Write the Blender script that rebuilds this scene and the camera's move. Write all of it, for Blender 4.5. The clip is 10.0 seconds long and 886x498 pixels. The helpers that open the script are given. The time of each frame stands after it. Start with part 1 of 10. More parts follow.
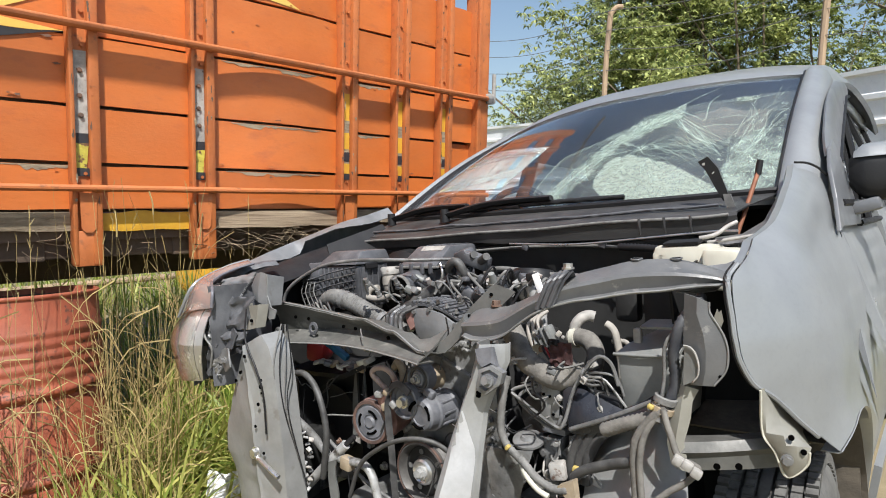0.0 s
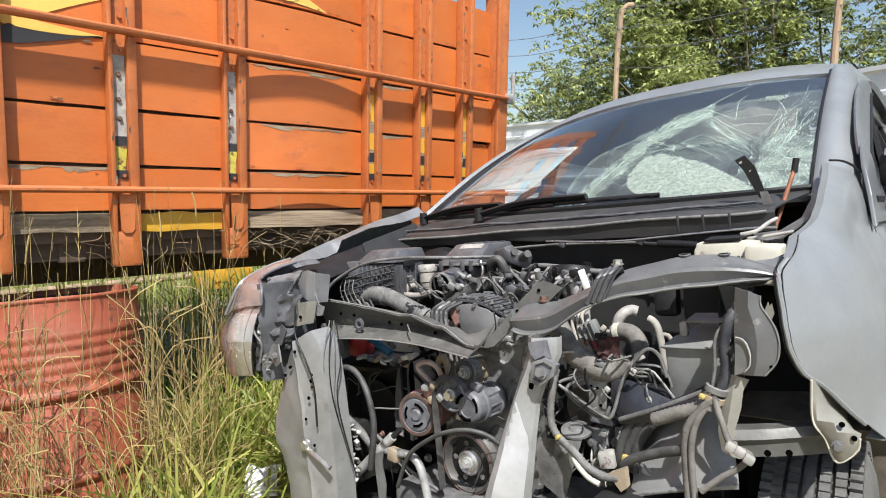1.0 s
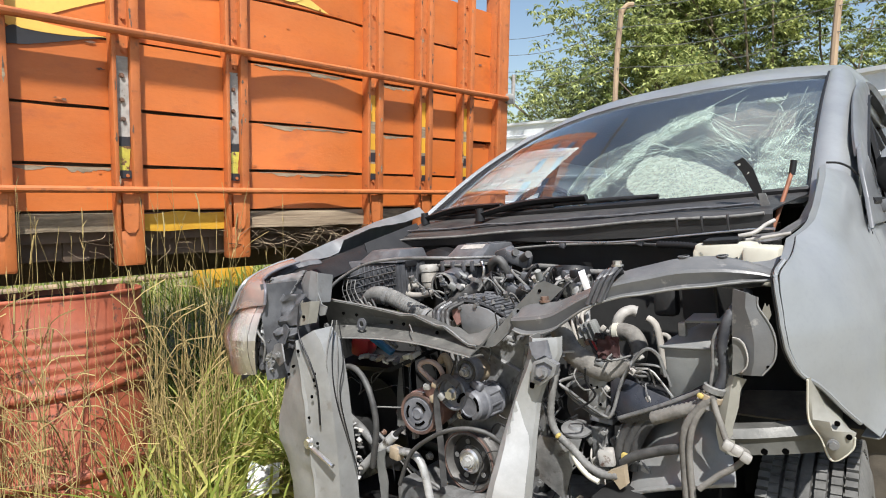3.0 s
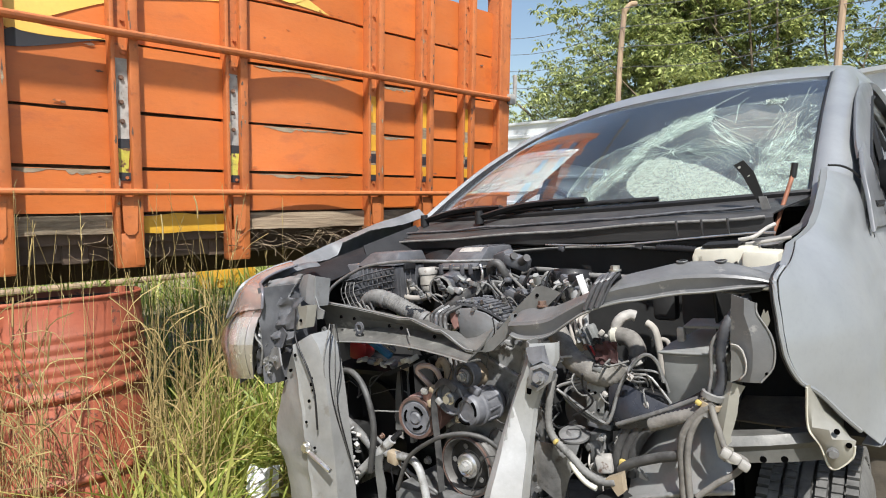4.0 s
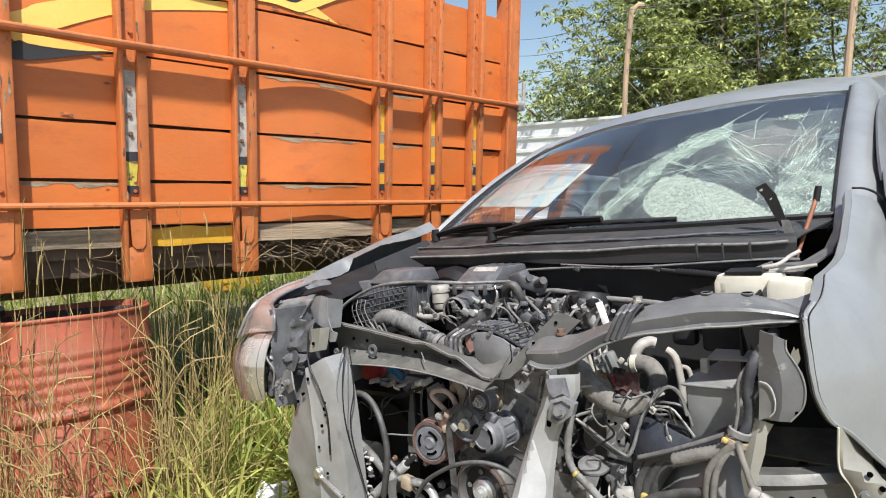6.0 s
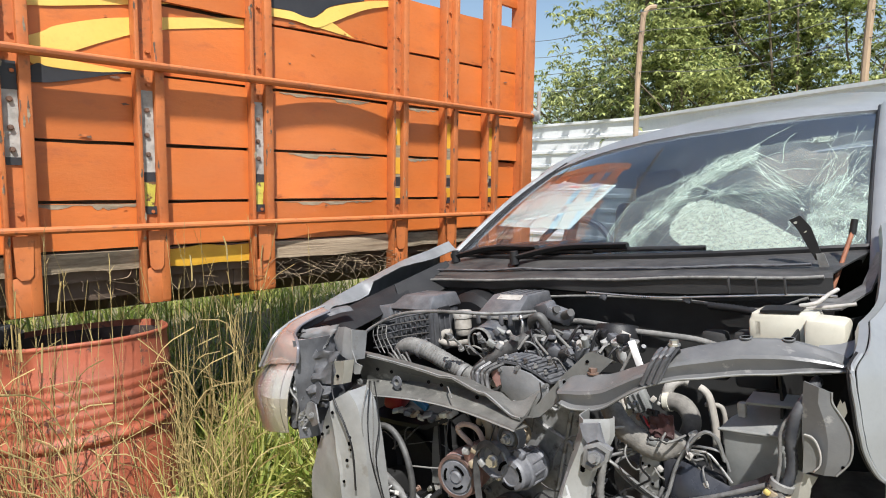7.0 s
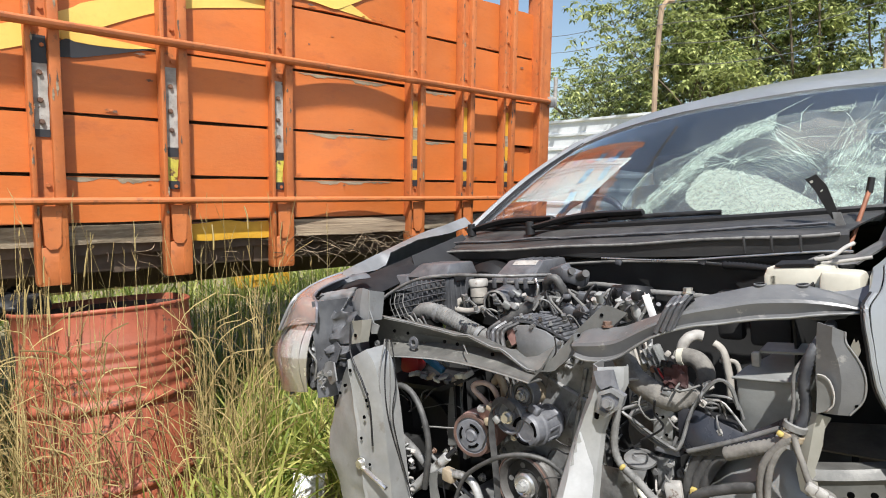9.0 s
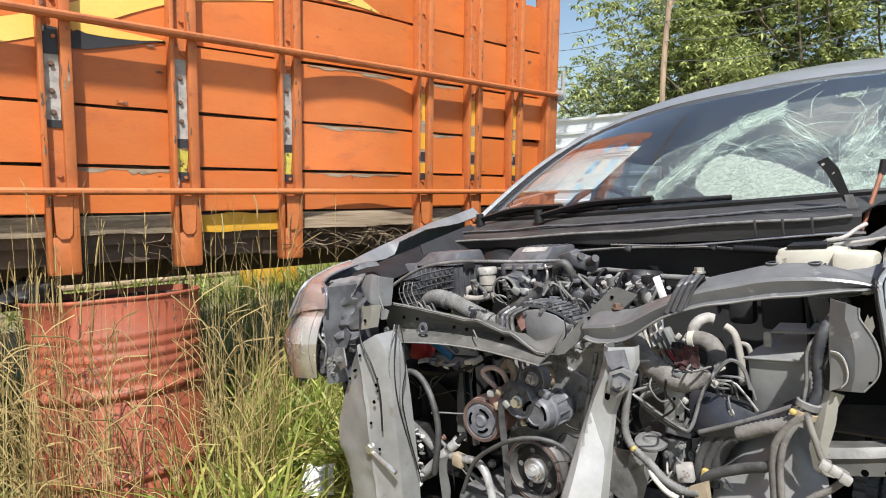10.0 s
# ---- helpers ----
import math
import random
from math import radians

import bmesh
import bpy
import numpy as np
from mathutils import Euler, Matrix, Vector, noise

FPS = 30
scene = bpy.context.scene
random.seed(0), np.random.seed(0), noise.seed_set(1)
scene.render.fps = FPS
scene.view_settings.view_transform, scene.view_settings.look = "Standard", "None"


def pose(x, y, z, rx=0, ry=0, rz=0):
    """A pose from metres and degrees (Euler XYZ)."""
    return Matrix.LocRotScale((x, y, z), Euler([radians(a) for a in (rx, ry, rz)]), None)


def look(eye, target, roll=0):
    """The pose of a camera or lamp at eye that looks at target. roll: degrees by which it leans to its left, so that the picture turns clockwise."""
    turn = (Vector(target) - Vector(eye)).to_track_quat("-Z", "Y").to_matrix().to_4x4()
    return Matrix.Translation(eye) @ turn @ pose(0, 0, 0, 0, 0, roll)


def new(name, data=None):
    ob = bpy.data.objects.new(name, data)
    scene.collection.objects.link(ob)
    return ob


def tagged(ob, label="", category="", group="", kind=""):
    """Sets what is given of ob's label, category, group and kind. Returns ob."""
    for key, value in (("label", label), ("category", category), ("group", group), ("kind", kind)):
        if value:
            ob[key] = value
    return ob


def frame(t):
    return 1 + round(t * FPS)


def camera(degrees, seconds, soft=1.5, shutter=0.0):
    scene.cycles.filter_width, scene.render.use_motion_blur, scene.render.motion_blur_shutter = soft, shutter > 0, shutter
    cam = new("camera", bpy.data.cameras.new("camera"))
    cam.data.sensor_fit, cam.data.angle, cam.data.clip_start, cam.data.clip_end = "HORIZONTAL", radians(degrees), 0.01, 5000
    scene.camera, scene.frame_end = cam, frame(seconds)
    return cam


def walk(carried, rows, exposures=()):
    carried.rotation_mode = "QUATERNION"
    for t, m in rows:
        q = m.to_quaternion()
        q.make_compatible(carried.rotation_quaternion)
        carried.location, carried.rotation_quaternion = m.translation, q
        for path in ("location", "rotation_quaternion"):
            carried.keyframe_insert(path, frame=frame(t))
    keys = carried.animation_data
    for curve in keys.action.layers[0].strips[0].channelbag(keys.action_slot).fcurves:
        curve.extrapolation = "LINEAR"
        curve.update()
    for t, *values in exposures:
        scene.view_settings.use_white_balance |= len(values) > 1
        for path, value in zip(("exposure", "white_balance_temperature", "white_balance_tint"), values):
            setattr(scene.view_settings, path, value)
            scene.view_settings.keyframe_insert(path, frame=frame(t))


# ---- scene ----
cam = camera(71.2, 10.0, soft=1.0)
PATH = [
    (0, (0.0000, 0.0000, 1.1700), (-0.0000, 1.9910, 0.9800), 1.30),
    (0.5, (-0.0943, -0.0496, 1.1263), (-0.0982, 1.9415, 0.9384), 1.10),
    (1, (-0.0988, -0.0486, 1.1705), (-0.1130, 1.9419, 0.9760), 0.91),
    (1.5, (-0.0726, -0.0546, 1.1875), (-0.0939, 1.9356, 0.9902), 0.81),
    (2, (-0.0688, -0.0609, 1.1922), (-0.0802, 1.9290, 0.9924), 1.01),
    (2.5, (-0.1096, -0.0662, 1.1763), (-0.1200, 1.9239, 0.9776), 1.00),
    (4, (-0.0886, -0.0547, 1.1880), (-0.1141, 1.9349, 0.9858), 0.92),
    (4.5, (-0.0907, -0.0428, 1.1974), (-0.1212, 1.9467, 0.9953), 0.92),
    (5, (-0.0819, -0.0377, 1.2113), (-0.1135, 1.9516, 1.0072), 0.82),
    (5.5, (-0.0948, -0.0360, 1.2138), (-0.1234, 1.9532, 1.0086), 1.02),
    (7, (-0.1718, 0.0090, 1.3325), (-0.2271, 1.9959, 1.1110), 0.84),
    (7.5, (-0.1787, -0.0068, 1.2672), (-0.2467, 1.9809, 1.0560), 0.95),
    (8, (-0.1707, -0.0212, 1.2285), (-0.2537, 1.9659, 1.0178), 0.87),
    (8.5, (-0.1601, -0.0202, 1.2432), (-0.2593, 1.9658, 1.0290), 0.78),
    (9, (-0.1689, -0.0264, 1.2303), (-0.2772, 1.9592, 1.0162), 0.89),
    (9.5, (-0.1779, -0.0280, 1.2345), (-0.2981, 1.9568, 1.0199), 0.80),
    (10, (-0.1745, -0.0319, 1.1902), (-0.3047, 1.9526, 0.9789), 0.71),
]
walk(cam, [(t, look(eye, target, roll)) for t, eye, target, roll in PATH], exposures=[(0, 0.27), (1.0, 0.37), (2.0, 0.385), (10, 0.40)])

# ---------------- light ----------------
SUN_AZ = math.atan2(0.10, -0.995)      # compass angle of the sun, x over y
SUN_EL = radians(55)
world = bpy.data.worlds.new("world")
scene.world = world
world.use_nodes = True
wn = world.node_tree
sky = wn.nodes.new("ShaderNodeTexSky")
sky.sky_type, sky.sun_disc = "NISHITA", False
sky.sun_elevation, sky.sun_rotation = SUN_EL, SUN_AZ
sky.air_density, sky.dust_density = 1.2, 1.5
wn.links.new(sky.outputs[0], wn.nodes["Background"].inputs[0])
wn.nodes["Background"].inputs[1].default_value = 0.115
sun = new("sun", bpy.data.lights.new("sun", "SUN"))
sun.data.energy, sun.data.angle, sun.data.color = 5.6, radians(0.9), (1.0, 0.985, 0.96)
s_dir = Vector((math.sin(SUN_AZ) * math.cos(SUN_EL), math.cos(SUN_AZ) * math.cos(SUN_EL), math.sin(SUN_EL)))
sun.matrix_world = look(s_dir * 30, (0, 0, 0))


# ---------------- materials ----------------
def rgba(c):
    return (c[0], c[1], c[2], 1.0)


def surface(name, c1, c2=None, scale=6.0, rough=0.6, metal=0.0, bump=0.15, grain=60.0, dust=None, dust_amt=0.0,
            coat=0.0, per_object=0.0, stretch=(1, 1, 1), sharp=(0.35, 0.65), spec=0.5, spots=None, spot_lvl=(0.62, 0.7), spot_scale=9.0):
    """A two-scale noise material: colour drift c1..c2, dust that also paints light onto upward faces, spots of wear,
    and fine relief.
    """
    m = bpy.data.materials.new(name)
    m.use_nodes = True
    nt = m.node_tree
    n, k = nt.nodes, nt.links
    b = n["Principled BSDF"]
    tc = n.new("ShaderNodeTexCoord")
    mp = n.new("ShaderNodeMapping")
    mp.inputs["Scale"].default_value = stretch
    k.new(tc.outputs["Object"], mp.inputs["Vector"])
    vec = mp.outputs[0]
    if per_object:
        oi = n.new("ShaderNodeObjectInfo")
        mul = n.new("ShaderNodeMath")
        mul.operation = "MULTIPLY"
        mul.inputs[1].default_value = 37.0
        k.new(oi.outputs["Random"], mul.inputs[0])
        add = n.new("ShaderNodeVectorMath")
        add.operation = "ADD"
        k.new(vec, add.inputs[0])
        k.new(mul.outputs[0], add.inputs[1])
        vec = add.outputs[0]

    def noise_of(sc, det=5.0):
        t = n.new("ShaderNodeTexNoise")
        t.inputs["Scale"].default_value = sc
        t.inputs["Detail"].default_value = det
        t.inputs["Roughness"].default_value = 0.62
        k.new(vec, t.inputs["Vector"])
        return t.outputs["Fac"]

    def ramp_of(src, lo, hi):
        r = n.new("ShaderNodeMapRange")
        r.inputs["From Min"].default_value, r.inputs["From Max"].default_value = lo, hi
        k.new(src, r.inputs["Value"])
        return r.outputs[0]

    def mixed(fac, a, c):
        x = n.new("ShaderNodeMix")
        x.data_type = "RGBA"
        if isinstance(fac, float):
            x.inputs[0].default_value = fac
        else:
            k.new(fac, x.inputs[0])
        for sock, val in ((x.inputs[6], a), (x.inputs[7], c)):
            if isinstance(val, tuple):
                sock.default_value = rgba(val)
            else:
                k.new(val, sock)
        return x.outputs[2]

    c2 = c2 or tuple(v * 0.75 for v in c1)
    col = mixed(ramp_of(noise_of(scale), *sharp), c1, c2)
    fine = noise_of(grain, 6.0)
    dark = tuple(v * 0.7 for v in c1)
    gm = n.new("ShaderNodeMath")
    gm.operation = "MULTIPLY"
    gm.inputs[1].default_value = 0.35
    k.new(ramp_of(fine, 0.5, 0.75), gm.inputs[0])
    col = mixed(gm.outputs[0], col, dark)
    if spots:
        col = mixed(ramp_of(noise_of(spot_scale, 8.0), *spot_lvl), col, spots)
    if dust:
        dm = n.new("ShaderNodeMath")
        dm.operation = "MULTIPLY"
        dm.inputs[1].default_value = dust_amt
        # dust thicker on upward faces also paints light on tops, shade on sides
        ge = n.new("ShaderNodeNewGeometry")
        sx = n.new("ShaderNodeSeparateXYZ")
        k.new(ge.outputs["Normal"], sx.inputs[0])
        top_light = n.new("ShaderNodeMapRange")
        top_light.inputs["From Min"].default_value, top_light.inputs["From Max"].default_value = 0.0, 0.9
        top_light.inputs["To Min"].default_value, top_light.inputs["To Max"].default_value = 0.35, 1.0
        k.new(sx.outputs["Z"], top_light.inputs["Value"])
        dq = n.new("ShaderNodeMath")
        dq.operation = "MULTIPLY"
        k.new(ramp_of(noise_of(scale * 2.3, 6.0), 0.3, 0.7), dq.inputs[0])
        k.new(top_light.outputs[0], dq.inputs[1])
        k.new(dq.outputs[0], dm.inputs[0])
        col = mixed(dm.outputs[0], col, dust)
    if per_object:
        hs = n.new("ShaderNodeHueSaturation")
        vm = n.new("ShaderNodeMapRange")
        vm.inputs["To Min"].default_value, vm.inputs["To Max"].default_value = 1 - per_object, 1 + per_object
        k.new(oi.outputs["Random"], vm.inputs["Value"])
        k.new(vm.outputs[0], hs.inputs["Value"])
        k.new(col, hs.inputs["Color"])
        col = hs.outputs[0]
    k.new(col, b.inputs["Base Color"])
    rr = n.new("ShaderNodeMapRange")
    rr.inputs["To Min"].default_value, rr.inputs["To Max"].default_value = max(0.03, rough - 0.12), min(1.0, rough + 0.12)
    k.new(noise_of(scale * 1.7), rr.inputs["Value"])
    k.new(rr.outputs[0], b.inputs["Roughness"])
    b.inputs["Metallic"].default_value = metal
    b.inputs["Coat Weight"].default_value = coat
    b.inputs["Coat Roughness"].default_value = 0.12
    b.inputs["Specular IOR Level"].default_value = spec
    if bump:
        bp = n.new("ShaderNodeBump")
        bp.inputs["Strength"].default_value = bump
        bp.inputs["Distance"].default_value = 0.004
        k.new(fine, bp.inputs["Height"])
        k.new(bp.outputs[0], b.inputs["Normal"])
    return m


DUST = (0.31, 0.305, 0.288)
M_PAINT = surface("silver_car_paint", (0.275, 0.286, 0.292), (0.235, 0.245, 0.252), 2.2, 0.38, 0.35, 0.03, 90, (0.42, 0.43, 0.43), 0.5, coat=0.3)
M_LINER = surface("muddy_liner", (0.10, 0.085, 0.065), (0.05, 0.042, 0.034), 9, 0.85, 0.0, 0.5, 60, (0.24, 0.20, 0.15), 0.5)
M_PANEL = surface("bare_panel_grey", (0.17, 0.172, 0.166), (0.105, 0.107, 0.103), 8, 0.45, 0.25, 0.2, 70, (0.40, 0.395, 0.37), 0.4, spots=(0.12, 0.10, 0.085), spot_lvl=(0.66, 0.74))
M_ARCH = surface("mid_grey_panel", (0.23, 0.235, 0.24), (0.15, 0.154, 0.157), 9, 0.42, 0.3, 0.2, 70, (0.34, 0.34, 0.335), 0.3, spots=(0.14, 0.135, 0.125), spot_lvl=(0.62, 0.72), spot_scale=16)
# lighter copy of the panel grey, with sunlight put into its colour
M_PANEL_LIT = surface("scuffed_lit_panel", (0.31, 0.312, 0.305), (0.215, 0.216, 0.21), 8, 0.42, 0.3, 0.1, 80, DUST, 0.25, spots=(0.2, 0.19, 0.175), spot_lvl=(0.62, 0.7), spot_scale=14)
# near-black base, with the bay's deep shade put into the panel colour
M_INNER = surface("shade_dark_inner_panel", (0.012, 0.012, 0.012), (0.008, 0.008, 0.008), 5, 0.7, 0.0, 0.15, 60, DUST, 0.04, spec=0.3)
M_BOXGREY = surface("pale_grey_plastic", (0.19, 0.196, 0.19), (0.125, 0.13, 0.125), 9, 0.5, 0.0, 0.12, 80, (0.40, 0.39, 0.36), 0.3)
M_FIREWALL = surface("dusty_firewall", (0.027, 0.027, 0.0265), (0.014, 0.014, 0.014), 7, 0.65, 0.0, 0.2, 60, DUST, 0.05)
M_COWL = surface("dusty_scuttle_plastic", (0.030, 0.030, 0.031), (0.016, 0.016, 0.017), 11, 0.42, 0.0, 0.25, 90, (0.26, 0.25, 0.235), 0.22, stretch=(0.4, 1, 1))
M_BAR = surface("grey_bar_paint", (0.14, 0.142, 0.145), (0.10, 0.102, 0.105), 10, 0.38, 0.15, 0.15, 70, (0.23, 0.225, 0.21), 0.35, spots=(0.24, 0.235, 0.225), spot_lvl=(0.62, 0.68), spot_scale=24)
M_HOSE = surface("dust_caked_hose", (0.17, 0.16, 0.145), (0.08, 0.075, 0.068), 22, 0.85, 0.0, 0.4, 130, (0.38, 0.355, 0.31), 0.45)
M_PALEPIPE = surface("dusty_pale_pipe", (0.42, 0.39, 0.345), (0.26, 0.24, 0.21), 18, 0.7, 0.0, 0.2, 100, DUST, 0.2)
M_ROSEPIPE = surface("dusty_rose_pipe", (0.42, 0.32, 0.28), (0.28, 0.20, 0.175), 20, 0.6, 0.1, 0.2, 90, DUST, 0.3)
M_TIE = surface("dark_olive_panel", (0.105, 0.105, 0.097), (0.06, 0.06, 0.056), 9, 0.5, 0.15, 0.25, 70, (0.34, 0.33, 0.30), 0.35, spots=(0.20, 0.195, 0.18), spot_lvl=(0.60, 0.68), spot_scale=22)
M_SMOKE = surface("smoky_lamp_housing", (0.20, 0.195, 0.215), (0.10, 0.10, 0.115), 12, 0.32, 0.2, 0.2, 60, DUST, 0.2)
M_MAROON = surface("dark_red_insulation", (0.05, 0.009, 0.009), (0.02, 0.006, 0.006), 20, 0.85, 0.0, 0.4, 60, DUST, 0.15)
# black fill that paints the shade inside holes, slots and gaps
M_HOLE = surface("hole_shadow", (0.003, 0.003, 0.003), None, 5, 0.9, spec=0.0)
M_BLACK = surface("dusty_black_plastic", (0.012, 0.012, 0.0135), (0.008, 0.008, 0.009), 7, 0.5, 0.0, 0.15, 90, DUST, 0.04, spec=0.35)
M_GLOSS = surface("glossy_black_plastic", (0.022, 0.024, 0.032), (0.014, 0.015, 0.02), 9, 0.26, 0.0, 0.1, 90, DUST, 0.12)
M_GREYPL = surface("dusty_grey_plastic", (0.078, 0.081, 0.090), (0.032, 0.033, 0.037), 11, 0.40, 0.0, 0.25, 80, (0.27, 0.27, 0.275), 0.42)
M_RUBBER = surface("dusty_rubber", (0.034, 0.033, 0.033), (0.014, 0.014, 0.015), 14, 0.58, 0.0, 0.25, 120, DUST, 0.4)
M_BLACKRUB = surface("dark_blue_black_sleeve", (0.03, 0.033, 0.042), (0.018, 0.02, 0.026), 14, 0.55, 0.0, 0.25, 120, DUST, 0.35)
M_TYRE = surface("tyre_rubber", (0.10, 0.098, 0.092), (0.06, 0.058, 0.055), 10, 0.8, 0.0, 0.3, 100, DUST, 0.4)
M_ALU = surface("cast_aluminium", (0.52, 0.52, 0.51), (0.22, 0.22, 0.217), 14, 0.45, 0.25, 0.3, 120, DUST, 0.25, spots=(0.06, 0.05, 0.04), spot_lvl=(0.52, 0.66), spot_scale=22)
M_STEEL = surface("worn_steel", (0.25, 0.25, 0.248), (0.10, 0.10, 0.098), 16, 0.42, 0.25, 0.2, 90, DUST, 0.22, spots=(0.05, 0.04, 0.035), spot_lvl=(0.56, 0.68), spot_scale=24)
M_ALTER = surface("blue_grey_casting", (0.175, 0.18, 0.20), (0.085, 0.088, 0.10), 18, 0.55, 0.1, 0.3, 120, DUST, 0.3)
M_PINK = surface("faded_red_casting", (0.34, 0.19, 0.16), (0.24, 0.12, 0.10), 18, 0.6, 0.1, 0.3, 90, DUST, 0.3)
M_RUSTY = surface("rusty_steel", (0.20, 0.10, 0.06), (0.11, 0.06, 0.04), 18, 0.75, 0.2, 0.4, 90, DUST, 0.3)
M_SCRAPE_GLARE = surface("scraped_metal_with_glare", (0.54, 0.545, 0.55), (0.39, 0.39, 0.39), 9, 0.35, 0.25, 0.1, 90, spots=(0.4, 0.4, 0.4), spot_lvl=(0.62, 0.7), spot_scale=12)
M_BRIGHT = surface("bright_metal", (0.72, 0.71, 0.69), (0.55, 0.54, 0.52), 20, 0.3, 0.9, 0.1, 90)
M_TAB = surface("pale_primer", (0.29, 0.28, 0.24), (0.19, 0.18, 0.15), 8, 0.5, 0.2, 0.1, 60, DUST, 0.35)
M_CREAM = surface("cream_tank_plastic", (0.58, 0.56, 0.47), (0.48, 0.46, 0.38), 8, 0.5, 0.0, 0.05, 60, DUST, 0.15)
M_WIRE = surface("grey_sleeve", (0.15, 0.147, 0.14), (0.07, 0.068, 0.064), 30, 0.8, 0.0, 0.3, 150, DUST, 0.6)
M_TAPE = surface("tan_sleeve", (0.34, 0.27, 0.18), (0.26, 0.2, 0.13), 20, 0.75, 0.0, 0.3, 120, DUST, 0.3)
M_REDPL = surface("red_plastic", (0.42, 0.03, 0.035), (0.3, 0.02, 0.02), 9, 0.4, 0.0, 0.1)
M_BLUEPL = surface("blue_plastic", (0.03, 0.16, 0.30), (0.02, 0.1, 0.2), 9, 0.45, 0.0, 0.1)
M_YELLOWPL = surface("yellow_tape", (0.50, 0.39, 0.12), (0.36, 0.27, 0.09), 20, 0.5, 0.0, 0.1)
M_COPPER = surface("copper_rod", (0.42, 0.18, 0.105), (0.27, 0.12, 0.075), 30, 0.5, 0.2, 0.15)
M_ORANGE = surface("orange_truck_paint", (0.575, 0.152, 0.028), (0.485, 0.12, 0.021), 2.5, 0.45, 0.0, 0.22, 55, (0.46, 0.21, 0.10), 0.45, per_object=0.12, spots=(0.40, 0.10, 0.025), spot_lvl=(0.58, 0.72), spot_scale=7, stretch=(0.7, 1, 1.5))
M_POST = surface("orange_post_paint", (0.53, 0.155, 0.040), (0.40, 0.112, 0.032), 7, 0.55, 0.0, 0.4, 45, (0.46, 0.20, 0.085), 0.5, spots=(0.20, 0.075, 0.03), spot_lvl=(0.58, 0.70), spot_scale=30)
M_WOOD = surface("weathered_wood", (0.44, 0.34, 0.23), (0.20, 0.14, 0.09), 5, 0.85, 0.0, 0.8, 30, stretch=(0.5, 1, 14))
M_GREYWOOD = surface("bare_grey_wood", (0.34, 0.275, 0.19), (0.17, 0.13, 0.085), 12, 0.85, 0.0, 0.5, 60, stretch=(1, 1, 7))
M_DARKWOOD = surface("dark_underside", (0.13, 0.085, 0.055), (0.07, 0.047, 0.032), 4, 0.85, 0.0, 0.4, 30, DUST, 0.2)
M_FLAME = surface("yellow_flame_paint", (0.80, 0.55, 0.14), (0.74, 0.48, 0.10), 3, 0.5, 0.0, 0.05, 60, spots=(0.62, 0.30, 0.06), spot_lvl=(0.66, 0.72), spot_scale=20)
M_BLACKPAINT = surface("black_paint", (0.022, 0.022, 0.026), (0.03, 0.03, 0.035), 8, 0.5, 0.0, 0.05, 60)
M_YELLOW = surface("yellow_board_paint", (0.66, 0.37, 0.03), (0.55, 0.28, 0.02), 6, 0.6, 0.0, 0.2, 50, (0.45, 0.2, 0.04), 0.4)
M_REFLECT = surface("reflective_tape_yellow", (0.60, 0.55, 0.08), (0.40, 0.33, 0.06), 40, 0.4, spots=(0.14, 0.07, 0.035), spot_lvl=(0.53, 0.60), spot_scale=34)
M_GREYTAPE = surface("worn_grey_tape", (0.42, 0.40, 0.37), (0.26, 0.25, 0.23), 28, 0.6, 0.0, 0.3, 90, spots=(0.12, 0.07, 0.05), spot_lvl=(0.6, 0.68), spot_scale=40)
M_DRUMIN = surface("dark_brown_drum_inside", (0.07, 0.042, 0.032), (0.035, 0.022, 0.018), 9, 0.85, 0.0, 0.3, 50, DUST, 0.1)
M_DRUM = surface("faded_red_drum_paint", (0.37, 0.088, 0.042), (0.25, 0.060, 0.031), 7, 0.6, 0.0, 0.35, 50, (0.33, 0.15, 0.085), 0.45, spots=(0.10, 0.040, 0.028), spot_lvl=(0.575, 0.64), spot_scale=30)
M_CHALKY = surface("rubbed_pale_paint", (0.62, 0.42, 0.33), (0.44, 0.20, 0.13), 50, 0.7)
M_ZINC = surface("zinc_sheet", (0.80, 0.81, 0.81), (0.72, 0.73, 0.73), 2, 0.45, 0.0, 0.05, 30, DUST, 0.15)
M_POLE = surface("fence_pole", (0.42, 0.30, 0.19), (0.28, 0.2, 0.14), 9, 0.85, 0.0, 0.3, 60, stretch=(1, 1, 0.3))
M_BARK = surface("bark", (0.19, 0.145, 0.10), (0.10, 0.08, 0.055), 8, 0.9, 0.0, 0.6, 40, stretch=(1, 1, 0.3))
M_SOIL = surface("dry_soil_and_litter", (0.21, 0.165, 0.10), (0.12, 0.12, 0.05), 1.3, 0.95, 0.0, 0.8, 25, (0.34, 0.28, 0.17), 0.5)
M_PAPER = surface("crumpled_white_paper", (0.8, 0.8, 0.8), (0.7, 0.7, 0.71), 9, 0.7)
M_SHEET = surface("pale_paper_sheet", (0.235, 0.265, 0.24), (0.20, 0.228, 0.205), 5, 0.7)
M_INK = surface("dark_ink", (0.04, 0.045, 0.05), None, 9, 0.6)
M_CHALK = surface("white_marker", (0.75, 0.75, 0.75), None, 9, 0.6)
M_SEAT = surface("grey_seat_fabric", (0.34, 0.32, 0.29), (0.26, 0.245, 0.22), 6, 0.9, 0.0, 0.3, 150)
M_SHARD = surface("crushed_glass", (0.40, 0.47, 0.41), (0.26, 0.33, 0.28), 40, 0.35, 0.0, 0.6, 160)
M_CRACK = surface("crack_lines", (0.47, 0.58, 0.51), (0.24, 0.33, 0.28), 40, 0.4)


